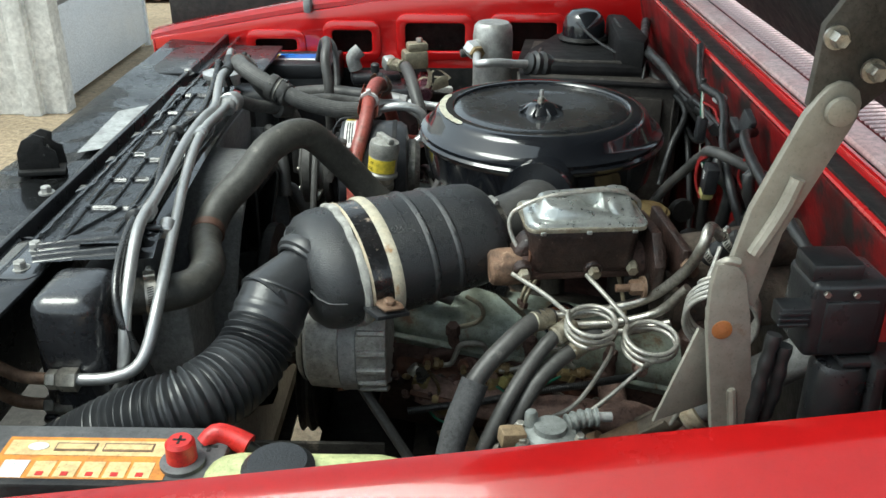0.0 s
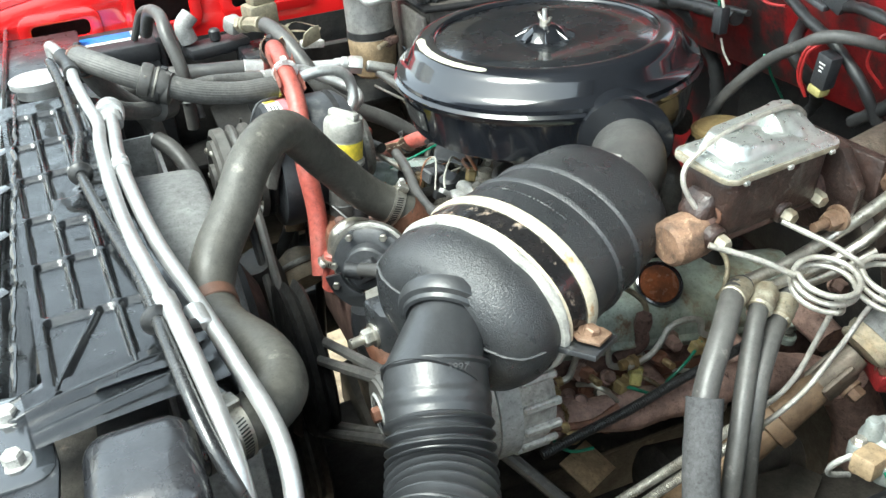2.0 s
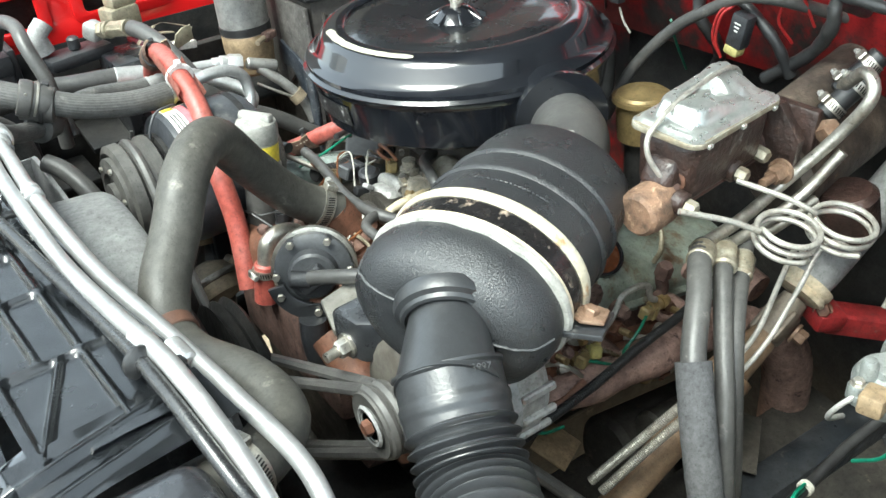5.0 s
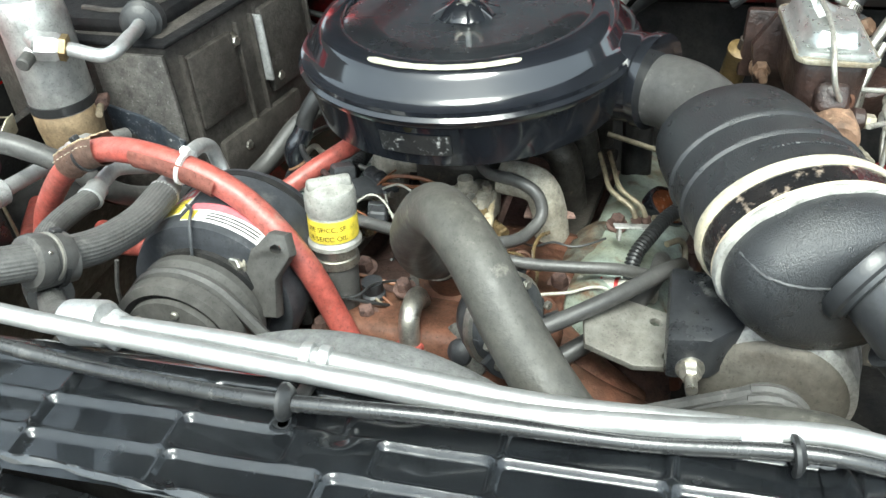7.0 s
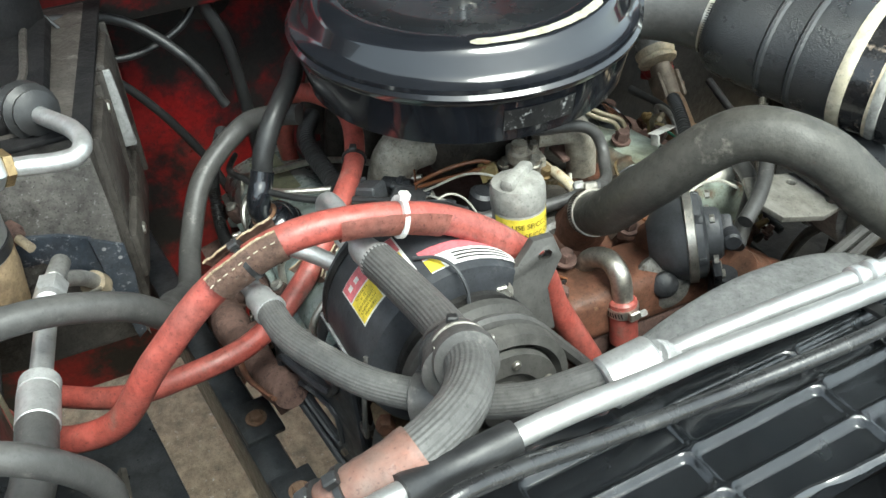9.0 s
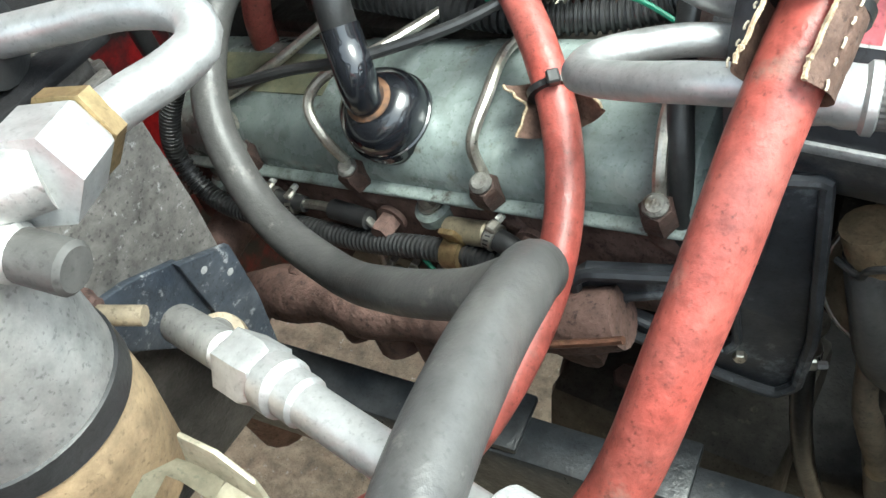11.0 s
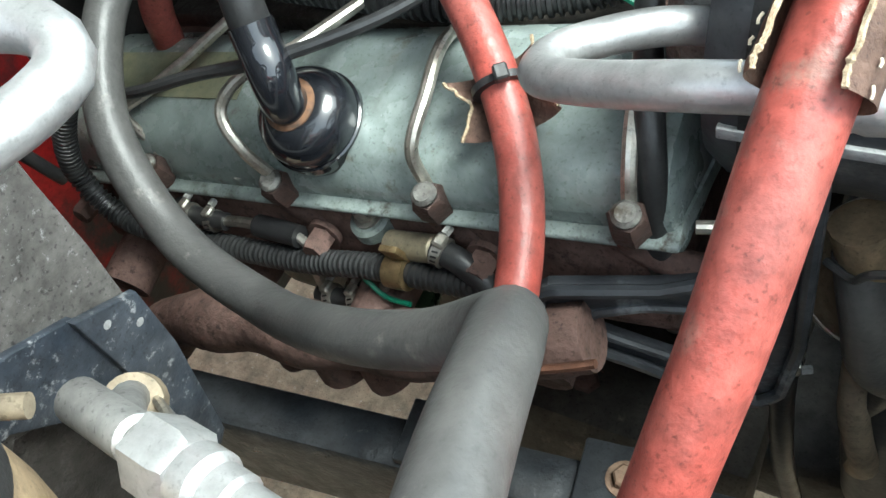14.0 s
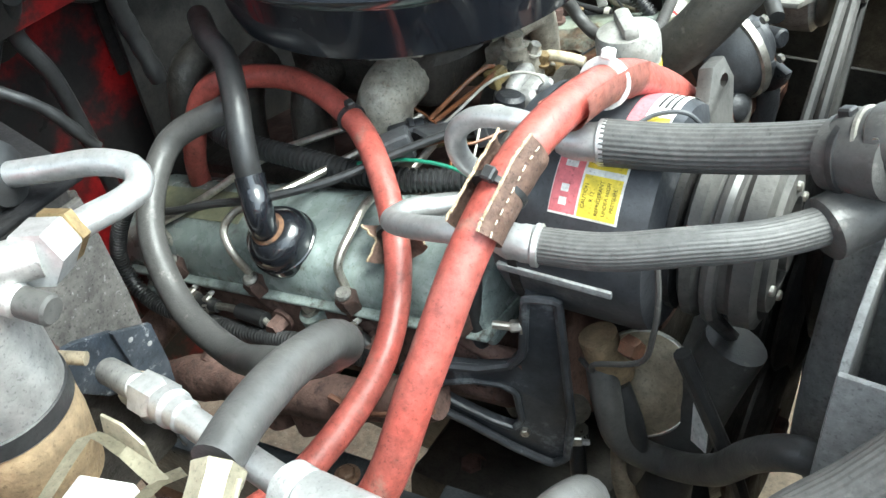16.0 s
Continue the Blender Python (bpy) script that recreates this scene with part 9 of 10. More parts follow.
    m = along((0.046, -0.166, 0.925), (0.040, -0.196, 0.965))
    part("neck", lathe([(0.022, -0.01), (0.022, 0.012)], m, 28), RUBBER_DARK, o)
    part("rim", lathe([(0.021, 0.008), (0.0255, 0.012), (0.0265, 0.022), (0.0255, 0.0275), (0.0235, 0.0285), (0.0225, 0.026)], m, 32), BLACK_PAINT, o)
    part("crown", lathe([(0.0230, 0.024), (0.021, 0.027), (0.012, 0.0275), (0, 0.0265)], m, 32), OIL_CROWN, o, "shiny red-brown rusted crown")


OIL_CROWN = mat("oily_red_brown_tin", (0.14, 0.045, 0.018), 0.22, col2=(0.05, 0.018, 0.010), scale=46, bump=0.3, bscale=90, dust=(0.015, 0.010, 0.008), dust_at=0.6, dscale=50)
FILTER_TAN = mat("dull_tan_tin", (0.20, 0.135, 0.055), 0.5, 0.2, col2=(0.14, 0.09, 0.04), scale=30, bump=0.2, dust=(0.08, 0.055, 0.035), dust_at=0.6)
BRASS_PAINT = mat("gold_painted_tin", (0.25, 0.185, 0.085), 0.45, 0.5, col2=(0.28, 0.2, 0.09), scale=30, bump=0.15, dust=(0.15, 0.1, 0.06), dust_at=0.68)


def coil(name, label, start, centre, axis, radius, turns, tail, wire=0.0026):
    """A brake line that runs from its nut into coiled loops and on to its tail."""
    h = thing(name, label, "brake line", "coiled brake lines")
    c, ax = Vector(centre), Vector(axis).normalized()
    u = (Vector(start[-1]) - c)
    u = (u - ax * u.dot(ax)).normalized()
    v = ax.cross(u)
    pts = [Vector(p) for p in start]
    n = int(turns * 14)
    for k in range(n + 1):
        t = 2 * math.pi * turns * k / n
        pts.append(c + u * (radius * math.cos(t)) + v * (radius * math.sin(t)) + ax * (0.0085 * turns * (0.5 - k / n)))
    pts += [Vector(p) for p in tail]
    part("pipe", tube(pts, wire, 10, 0.004), STEEL_LINE, h)


FOAM = mat("grey_foam_rubber", (0.085, 0.085, 0.088), 0.85, col2=(0.065, 0.065, 0.068), scale=20, bump=0.3, bscale=500, spec=0.2)
master_cylinder()
booster()
coil("brake_line", "coiled steel brake line from the front port", [(-0.034, -0.352, 1.103), (0.0, -0.374, 1.090), (0.022, -0.390, 1.078)], (0.048, -0.3985, 1.068), (0.0, -0.22, 0.97), 0.0255, 2.3, [(0.074, -0.392, 1.040), (0.066, -0.386, 1.005), (0.040, -0.386, 0.958), (0.006, -0.378, 0.927), (-0.045, -0.345, 0.862), (-0.10, -0.32, 0.81)])
coil("brake_line", "coiled steel brake line from the rear port", [(0.0476, -0.343, 1.0975), (0.068, -0.378, 1.087), (0.083, -0.397, 1.075)], (0.109, -0.4095, 1.055), (0.0, -0.22, 0.97), 0.027, 2.3, [(0.120, -0.392, 1.025), (0.088, -0.390, 0.985), (0.050, -0.392, 0.948), (0.010, -0.386, 0.918), (-0.040, -0.353, 0.855), (-0.095, -0.33, 0.80)])
coil("brake_line", "steel line coiled flat behind the hinge bracket", [(0.17, -0.40, 1.16), (0.155, -0.42, 1.13)], (0.165, -0.45, 1.11), (0.3, 0.94, 0.1), 0.034, 4.2, [(0.15, -0.46, 1.05), (0.13, -0.45, 0.98)], 0.0024)
for pts in ([(0.010, -0.3795, 0.930), (-0.045, -0.345, 0.862), (-0.10, -0.32, 0.81)], [(0.012, -0.387, 0.920), (-0.040, -0.353, 0.855), (-0.095, -0.33, 0.80)]):
    g = thing("line_armour", "pale spring armour wound round the brake line", "armour", "brake line armour")
    part("spring", tube(pts, lambda d, t: 0.0046 + 0.0006 * math.sin(d * 2600), 12, 0.0008), STEEL_LINE, g)


HINGE_STEEL = mat("olive_grey_hinge_steel", (0.33, 0.31, 0.265), 0.42, 0.3, col2=(0.26, 0.24, 0.20), scale=14, bump=0.15, bscale=120, dust=(0.20, 0.11, 0.05), dust_at=0.66, dscale=18, grain=0.12)


def hinge():
    h = thing("hood_linkage", "bare steel hood hinge with rivets and rust streaks", "hinge")
    lower = [(-0.0145, -0.25), (0.0155, -0.25), (0.0155, -0.03), (0.012, 0.008), (0.004, 0.020), (-0.006, 0.020), (-0.011, 0.004), (-0.0155, -0.03)]
    part("lower_arm", plate(lower, [], 0.004, pose(0.115, -0.605, 1.225, 90, -9, 6), 0.002), HINGE_STEEL, h)
    part("lower_lip", box((0.003, 0.012, 0.21), pose(0.1210, -0.602, 1.10, 0, -9, 6), 0.001), HINGE_STEEL, h)
    part("curled_tip", tube([(0.108, -0.603, 1.243), (0.113, -0.607, 1.248), (0.121, -0.606, 1.246)], 0.0035, 10, 0.003), HINGE_STEEL, h)
    part("bead", box((0.008, 0.006, 0.09), pose(0.1370, -0.608, 1.09, 0, -9, 6), 0.004, 2), HINGE_STEEL, h)
    part("link", plate([(-0.010, -0.005), (0.016, -0.02), (0.028, 0.04), (0.064, 0.120), (0.068, 0.130), (0.069, 0.139), (0.066, 0.147), (0.060, 0.152), (0.053, 0.153), (0.046, 0.150), (0.040, 0.143), (0.032, 0.13), (0.004, 0.06)], [], 0.004, pose(0.123, -0.598, 1.227, 90, 0, 6), 0.002), HINGE_STEEL, h, "bare steel link arm streaked with rust")
    part("link_bead", tube([(0.132, -0.603, 1.252), (0.148, -0.602, 1.287), (0.156, -0.601, 1.312)], 0.006, 10, 0.006), HINGE_STEEL, h)
    part("pivot_rivet", lathe([(0.0085, 0), (0.008, 0.003), (0.0, 0.005)], pose(0.115, -0.607, 1.189, 90), 20), ORANGE_RUST, h, "orange rusted rivet")
    part("top_rivet", lathe([(0.011, 0), (0.010, 0.004), (0.0, 0.006)], pose(0.177, -0.600, 1.362, 90), 20), HINGE_STEEL, h)
    part("upper_plate", plate([(-0.012, -0.020), (0.012, -0.036), (0.04, -0.010), (0.07, 0.02), (0.045, 0.07), (0.01, 0.065), (-0.010, 0.035)], [], 0.004, pose(0.170, -0.588, 1.385, 90, 0, 6), 0.002), GREY_BROWN, h, "dark olive-grey upper plate")
    for x, z in ((0.1665, 1.413), (0.196, 1.390)):
        part("bolt", hex_head((x, -0.594, z), (x, -0.608, z), 0.006, 0.0085), STEEL, h, "dull zinc bolt")
    part("spring_arm", prism([(0, 0), (0.05, 0.015), (0.055, 0.06), (0.03, 0.09)], 0.004, pose(0.075, -0.585, 1.085, 90, 0, 10), 0.001), HINGE_STEEL, h)


SHAFT_BROWN = mat("brown_rusted_shaft", (0.27, 0.185, 0.115), 0.65, 0.1, col2=(0.17, 0.105, 0.062), scale=25, bump=0.4, bscale=150, dust=(0.26, 0.20, 0.14), dust_at=0.62, dscale=40)
ORANGE_RUST = mat("orange_rust", (0.36, 0.13, 0.03), 0.8, col2=(0.26, 0.09, 0.03), scale=90, bump=0.6, bscale=200)
GREY_BROWN = mat("grey_brown_steel", (0.045, 0.043, 0.036), 0.6, 0.3, col2=(0.11, 0.095, 0.08), scale=12, bump=0.25)


RELAY_BLACK = mat("satin_black_relay_plastic", (0.012, 0.0125, 0.014), 0.34, col2=(0.02, 0.0205, 0.022), scale=14, bump=0.15, bscale=300, dust=(0.09, 0.085, 0.08), dust_at=0.74, dscale=50)


def relays():
    r = thing("fuse_box", "black plastic relay box on the driver's apron", "relay box")
    part("body", box((0.062, 0.05, 0.066), pose(0.197, -0.583, 1.211, 0, 0, 4), 0.006, 3), RELAY_BLACK, r)
    part("panel", box((0.042, 0.004, 0.046), pose(0.200, -0.6085, 1.206, 0, 0, 4), 0.002), RELAY_BLACK, r, "raised front panel")
    part("top_block", box((0.040, 0.036, 0.016), pose(0.186, -0.585, 1.249, 0, 0, 4), 0.003), RELAY_BLACK, r)
    part("side_plug", box((0.026, 0.02, 0.018), pose(0.158, -0.60, 1.214, 0, 0, 4), 0.003), RELAY_BLACK, r)
    for z in (1.209, 1.214, 1.219):
        part("plug_rib", box((0.024, 0.003, 0.0022), pose(0.156, -0.611, z, 0, 0, 4), 0.0006, 1), RELAY_BLACK, r)
    part("ledge", box((0.05, 0.03, 0.005), pose(0.222, -0.60, 1.176, 0, 0, 4), 0.001), RELAY_BLACK, r)
    for x in (0.178, 0.200):
        part("screw", hex_head((x, -0.6095, 1.236), (x, -0.613, 1.236), 0.0028), STEEL, r)
    r.location = (0.012, 0.0, -0.014)
    w = thing("washer_motor", "black plastic cylinder below the relay box", "motor")
    w.location = (0.010, 0.0, -0.012)
    part("body", lathe([(0.020, 0), (0.0225, 0.004), (0.0225, 0.068), (0.019, 0.075), (0, 0.077)], pose(0.205, -0.60, 1.095), 32), RELAY_BLACK, w)
    part("strap", box((0.010, 0.05, 0.085), pose(0.228, -0.60, 1.135), 0.003), RELAY_BLACK, w)
    for k, pts in enumerate(([(0.16, -0.60, 1.18), (0.152, -0.605, 1.12), (0.150, -0.60, 1.05), (0.14, -0.58, 0.95)], [(0.17, -0.60, 1.17), (0.165, -0.60, 1.11), (0.15, -0.59, 1.06), (0.12, -0.58, 1.0)], [(0.25, -0.60, 1.16), (0.262, -0.61, 1.10), (0.258, -0.61, 1.03)], [(0.26, -0.59, 1.2), (0.285, -0.60, 1.15), (0.28, -0.61, 1.07), (0.25, -0.62, 1.0)])):
        c = thing("wiring_loom", "taped black wiring harness by the relay box", "wiring loom", "harnesses of the driver's side")
        part("sleeve", tube(pts, lambda s, t: 0.006 + 0.0006 * math.sin(s * 300), 12, 0.004), RUBBER_DARK, c)
    s = thing("cruise_servo", "grey and green cast servo with brass ports", "servo")
    m = pose(-0.004, -0.534, 1.026, 0, 0, 6)
    part("body", lathe([(0.020, -0.016), (0.026, -0.013), (0.027, 0.0), (0.024, 0.006), (0.016, 0.009), (0.015, 0.014), (0.0, 0.015)], m, 28), SERVO_GREEN, s)
    part("deck", prism([(-0.036, -0.012), (-0.030, -0.024), (-0.008, -0.028), (0.022, -0.024), (0.034, -0.010), (0.032, 0.012), (0.018, 0.024), (-0.010, 0.024), (-0.034, 0.014)], 0.010, m @ pose(0, 0, -0.010), 0.003), SERVO_GREEN, s)
    for q in ((-0.028, -0.012), (-0.026, 0.012), (0.026, -0.012), (0.024, 0.012)):
        part("lobe", lathe([(0.0075, -0.006), (0.0072, 0.004), (0.006, 0.006), (0.0, 0.006)], m @ pose(*q, 0), 18), SERVO_GREEN, s)
        part("screw", hex_head(m @ Vector((*q, 0.005)), m @ Vector((*q, 0.010)), 0.0045, 0.006), STEEL, s)
    part("knob", lathe([(0.0065, 0.0), (0.0062, 0.012), (0.0045, 0.015), (0.0, 0.0155)], pose(-0.0214, -0.5257, 1.034), 16), SERVO_GREEN, s)
    part("port", tube([(0.012, -0.524, 1.034), (0.026, -0.519, 1.036), (0.042, -0.5165, 1.0365)], lambda d, t: 0.0085 + 0.0008 * (1 if math.sin(d * 900) > 0 else -1), 16, 0.0012), SERVO_GREEN, s)
    part("tip", rod((0.040, -0.5165, 1.0365), (0.056, -0.5155, 1.036), 0.0048, 14, 0.001), SHROUD, s)
    part("plug", box((0.024, 0.018, 0.016), pose(-0.040, -0.543, 1.033, 0, 8, 14), 0.003), STAIN, s, "tan plastic plug")
    part("plug_wire", tube([(-0.036, -0.552, 1.030), (-0.030, -0.560, 1.012), (-0.034, -0.556, 0.985), (-0.026, -0.53, 0.955)], 0.0016, 8, 0.003), GREEN_WIRE, s, "green insulated wire")
    part("vent_pipe", tube([(-0.034, -0.528, 1.026), (-0.046, -0.520, 1.014), (-0.040, -0.512, 0.995), (-0.02, -0.512, 0.985)], 0.0022, 10, 0.003), CLEAN_CAST, s)
    part("bracket", prism([(-0.040, -0.020), (0.03, -0.020), (0.03, 0.0), (-0.04, 0.0)], 0.003, m @ pose(0, -0.016, -0.018, 60), 0.001), DARK, s)
    part("bracket_arm", box((0.03, 0.19, 0.004), pose(-0.002, -0.640, 0.995, 8, 0, 0), 0.001), DARK, s)
    c = hose("cable", "black cable with pale-banded green wires below the servo", [(-0.12, -0.47, 0.83), (-0.02, -0.462, 0.815), (0.05, -0.455, 0.812), (0.12, -0.452, 0.822), (0.20, -0.46, 0.84)], 0.0058, RUBBER_DARK, category="cable", seg=12)
    part("band", lathe([(0.0058, -0.004), (0.0078, -0.003), (0.0078, 0.003), (0.0058, 0.004)], along((0.048, -0.455, 0.812), (0.06, -0.4545, 0.8125)), 18), CREAM_WIRE, c, "white tape band")
    for q in (0.004, -0.003):
        part("wire", tube([(0.042, -0.457, 0.819 + q), (0.020, -0.462, 0.826 + q), (0.0, -0.468, 0.822 + q), (-0.02, -0.470, 0.812)], 0.0018, 8, 0.003), GREEN_WIRE, c, "green and white wire")
    e = thing("frame_bracket", "red painted bracket bolted beside the steering column", "bracket")
    part("bar", box((0.13, 0.030, 0.026), pose(0.250, -0.392, 0.868, 6, 12, -38), 0.004), DUSTY_RED, e)
    part("tab", box((0.034, 0.040, 0.022), pose(0.194, -0.356, 0.890, 8, 10, -20), 0.005), DUSTY_RED, e)
    part("bolt", hex_head((0.186, -0.360, 0.900), (0.178, -0.366, 0.906), 0.0075, 0.010), RUST_RED, e)
    t = thing("steering_shaft", "rusty tan steering shaft with a grey joint", "steering shaft")
    foot, head = Vector((-0.10, -0.310, 0.712)), Vector((0.182, -0.3405, 0.922))
    ax = along(foot, head)
    w = (head - foot).length
    part("shaft", lathe([(0.0170, 0.02), (0.0185, 0.03), (0.0178, 0.10), (0.0186, 0.19), (0.0165, w - 0.075), (0.0130, w - 0.06)], ax, 24), SHAFT_BROWN, t)
    part("inner_shaft", box((0.013, 0.010, 0.10), ax @ pose(0, 0, -0.02, 0, 0, 25), 0.002, 1), SHAFT_BROWN, t)
    part("sleeve_ring", lathe([(0.017, -0.010), (0.0245, -0.008), (0.0255, 0.0), (0.0245, 0.008), (0.017, 0.010)], ax @ pose(0, 0, w - 0.125), 24), SHAFT_BROWN, t, "rusty split collar")
    part("collar_lug", box((0.016, 0.024, 0.014), ax @ pose(0.018, -0.016, w - 0.125, 0, 0, 40), 0.003), SHAFT_BROWN, t)
    part("joint", lathe([(0.010, w - 0.075), (0.014, w - 0.066), (0.016, w - 0.03), (0.014, w - 0.018)], ax, 24), YOKE, t)
    for q in (-1, 1):
        part("yoke_ear", box((0.007, 0.026, 0.040), ax @ pose(q * 0.014, 0, w - 0.050, 0, 0, 12), 0.004, 2), YOKE, t, "worn grey yoke ear")
    part("joint_bolt", hex_head(ax @ Vector((-0.018, -0.010, w - 0.046)), ax @ Vector((-0.030, -0.016, w - 0.046)), 0.0085, 0.0115), RUSTY_ZINC, t)
    part("boot", lathe([(0.016, w - 0.014), (0.026, w - 0.012), (0.0275, w - 0.008), (0.025, w - 0.004), (0.0275, w), (0.0275, w + 0.006), (0.018, w + 0.008)], ax, 32), CREAM, t, "pale ribbed seal ring")
    part("column", lathe([(0.021, w + 0.006), (0.022, w + 0.02), (0.023, w + 0.20)], ax, 28), SHROUD, t)


DUSTY_RED = mat("dusty_dark_red_paint", (0.26, 0.018, 0.02), 0.45, col2=(0.17, 0.018, 0.018), scale=20, bump=0.2, dust=(0.16, 0.09, 0.07), dust_at=0.6, dscale=40, grain=0.3)
YOKE = mat("worn_grey_yoke_steel", (0.24, 0.205, 0.165), 0.55, 0.4, col2=(0.15, 0.115, 0.085), scale=40, bump=0.4, bscale=160)
SERVO_GREEN = mat("grey_green_zinc", (0.27, 0.285, 0.275), 0.5, 0.45, col2=(0.19, 0.20, 0.19), scale=34, bump=0.4, bscale=160, dust=(0.13, 0.12, 0.10), dust_at=0.62, dscale=60, grain=0.2)
hinge()
relays()


# ---- wiring and small things on the firewall ----
def firewall_details():
    # Thin sheets added only to darken these parts of the red firewall.
    pad = thing("firewall_sheets", "thin dark sheets added over the red firewall", "pad")
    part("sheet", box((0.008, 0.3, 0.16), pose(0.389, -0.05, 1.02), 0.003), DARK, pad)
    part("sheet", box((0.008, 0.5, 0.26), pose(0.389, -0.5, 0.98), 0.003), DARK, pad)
    for pts, r in (
        ([(0.275, 0.62, 1.17), (0.245, 0.45, 1.16), (0.255, 0.3, 1.155), (0.284, 0.22, 1.12), (0.275, 0.12, 1.14), (0.265, 0, 1.15)], 0.009),
        ([(0.265, 0.55, 1.14), (0.254, 0.42, 1.12), (0.3, 0.33, 1.08), (0.27, 0.27, 1.03), (0.25, 0.24, 0.97)], 0.006),
        ([(0.275, 0.3, 1.13), (0.265, 0.2, 1.145), (0.27, 0.1, 1.15), (0.265, -0.02, 1.16)], 0.004),
        ([(0.265, 0.16, 1.15), (0.307, 0.13, 1.1), (0.33, 0.11, 1.03), (0.32, 0.1, 0.95)], 0.010),
        ([(0.275, -0.1, 1.17), (0.235, -0.13, 1.15), (0.2587, -0.14, 1.11), (0.3, -0.1, 1.06), (0.27, -0.05, 1)], 0.007),
        ([(0.275, -0.3, 1.18), (0.225, -0.3, 1.2), (0.2225, -0.3, 1.18), (0.24, -0.27, 1.14), (0.2386, -0.22, 1.1)], 0.007),
        ([(0.265, -0.16, 1.2), (0.235, -0.22, 1.215), (0.224, -0.3, 1.21), (0.224, -0.4, 1.2), (0.235, -0.5, 1.18)], 0.006),
    ):
        w = thing("wiring_loom", "taped black wiring harness on the firewall", "wiring loom", "firewall harnesses")
        part("sleeve", tube(pts, lambda s, t, r=r: r * (1 + 0.06 * math.sin(s * 240) + 0.05 * math.sin(s * 91)), 12, 0.006), RUBBER_DARK, w)
    for pts, mt, lb in (([(0.224, -0.1, 1.14), (0.2572, -0.08, 1.1), (0.3, -0.06, 1.05)], GREEN_WIRE, "green wire near the firewall"), ([(0.265, 0.05, 1.17), (0.297, 0.08, 1.1), (0.34, 0.12, 1.05), (0.35, 0.18, 1.08)], RUBBER_DARK, "black wire drooping on the firewall"), ([(0.25, -0.24, 1.14), (0.23, -0.235, 1.17), (0.235, -0.25, 1.2), (0.255, -0.26, 1.16)], RED_WIRE, "looped red wire near the firewall")):
        w = thing("wire", lb, "wire")
        part("strand", tube(pts, 0.0016, 8, 0.005), mt, w)
    c = thing("wire_connector", "black and yellow plastic connector by the booster", "connector")
    q = pose(0.205, -0.2105, 1.159, 12, 0, 0)
    part("shell", box((0.016, 0.020, 0.036), q, 0.003), BLACK_PLASTIC, c)
    part("lock", box((0.015, 0.018, 0.010), q @ pose(-0.001, 0.001, -0.022), 0.003), YELLOW_PLASTIC, c, "yellow plastic locking part")
    for k in range(3):
        part("mark", box((0.0006, 0.008 - 0.002 * k, 0.0014), q @ pose(-0.0082, 0, 0.009 - 0.004 * k), 0), WHITE, c, "white bar of unreadable writing")
    for k in range(2):
        part("wire", tube([q @ Vector((-0.004, 0.012 + 0.004 * k, 0.024)), q @ Vector((-0.010, 0.020 + 0.004 * k, 0.010)), q @ Vector((-0.010, 0.020 + 0.004 * k, -0.016)), q @ Vector((-0.004, 0.012, -0.036))], 0.0016, 8, 0.004), RED_WIRE, c, "red wire loop")
    w = thing("wiring_loom", "taped black wiring harness drooping along the cowl", "wiring loom", "firewall harnesses")
    part("sleeve", tube([(0.268, 0.15, 1.232), (0.256, 0.09, 1.214), (0.248, 0.05, 1.208), (0.2406, -0.005, 1.2115), (0.248, -0.06, 1.2125), (0.243, -0.105, 1.202), (0.232, -0.15, 1.190), (0.224, -0.197, 1.178), (0.226, -0.235, 1.15), (0.24, -0.25, 1.11)], lambda d, t: 0.0058 * (1 + 0.06 * math.sin(d * 240)), 12, 0.005), RUBBER_DARK, w)
    part("tape_end", rod((0.2405, 0.004, 1.222), (0.2385, 0.006, 1.205), 0.0042, 10, 0.001), RUBBER_DARK, w)
    part("clip", box((0.014, 0.016, 0.014), pose(0.2505, -0.048, 1.2085, 0, 20, 10), 0.003), SHROUD, w, "pale grey clip")
    c = thing("wire_connector", "black plastic plug hanging from the firewall harness", "connector")
    part("shell", box((0.013, 0.016, 0.032), pose(0.245, 0.005, 1.150, 0, 4, 0), 0.002), BLACK_PLASTIC, c)
    for k in range(2):
        part("wire", tube([(0.245, 0.001 + 0.008 * k, 1.166), (0.244, 0.006 + 0.006 * k, 1.180), (0.246, 0.022 + 0.004 * k, 1.200)], 0.0018, 8, 0.003), GREEN_WIRE if k else CREAM_WIRE, c, "thin wire")
    part("wire", tube([(0.246, 0.003, 1.128), (0.247, -0.003, 1.112), (0.25, -0.012, 1.098)], 0.0014, 8, 0.003), CREAM_WIRE, c, "pale wire")
    c = thing("wire_connector", "broad black plastic plug under the cowl", "connector")
    part("shell", box((0.010, 0.026, 0.028), pose(0.254, -0.164, 1.212, 28, 0, 10), 0.003), BLACK_PLASTIC, c)
    part("tail", box((0.010, 0.030, 0.007), pose(0.248, -0.142, 1.203, 14, 0, 0), 0.002), PUMP_GREY, c)
    w = thing("wire", "red wire crossing to the harness", "wire")
    part("strand", tube([(0.244, 0.004, 1.188), (0.247, -0.04, 1.192), (0.244, -0.075, 1.188), (0.2413, -0.105, 1.192)], 0.0017, 8, 0.004), RED_WIRE, w)
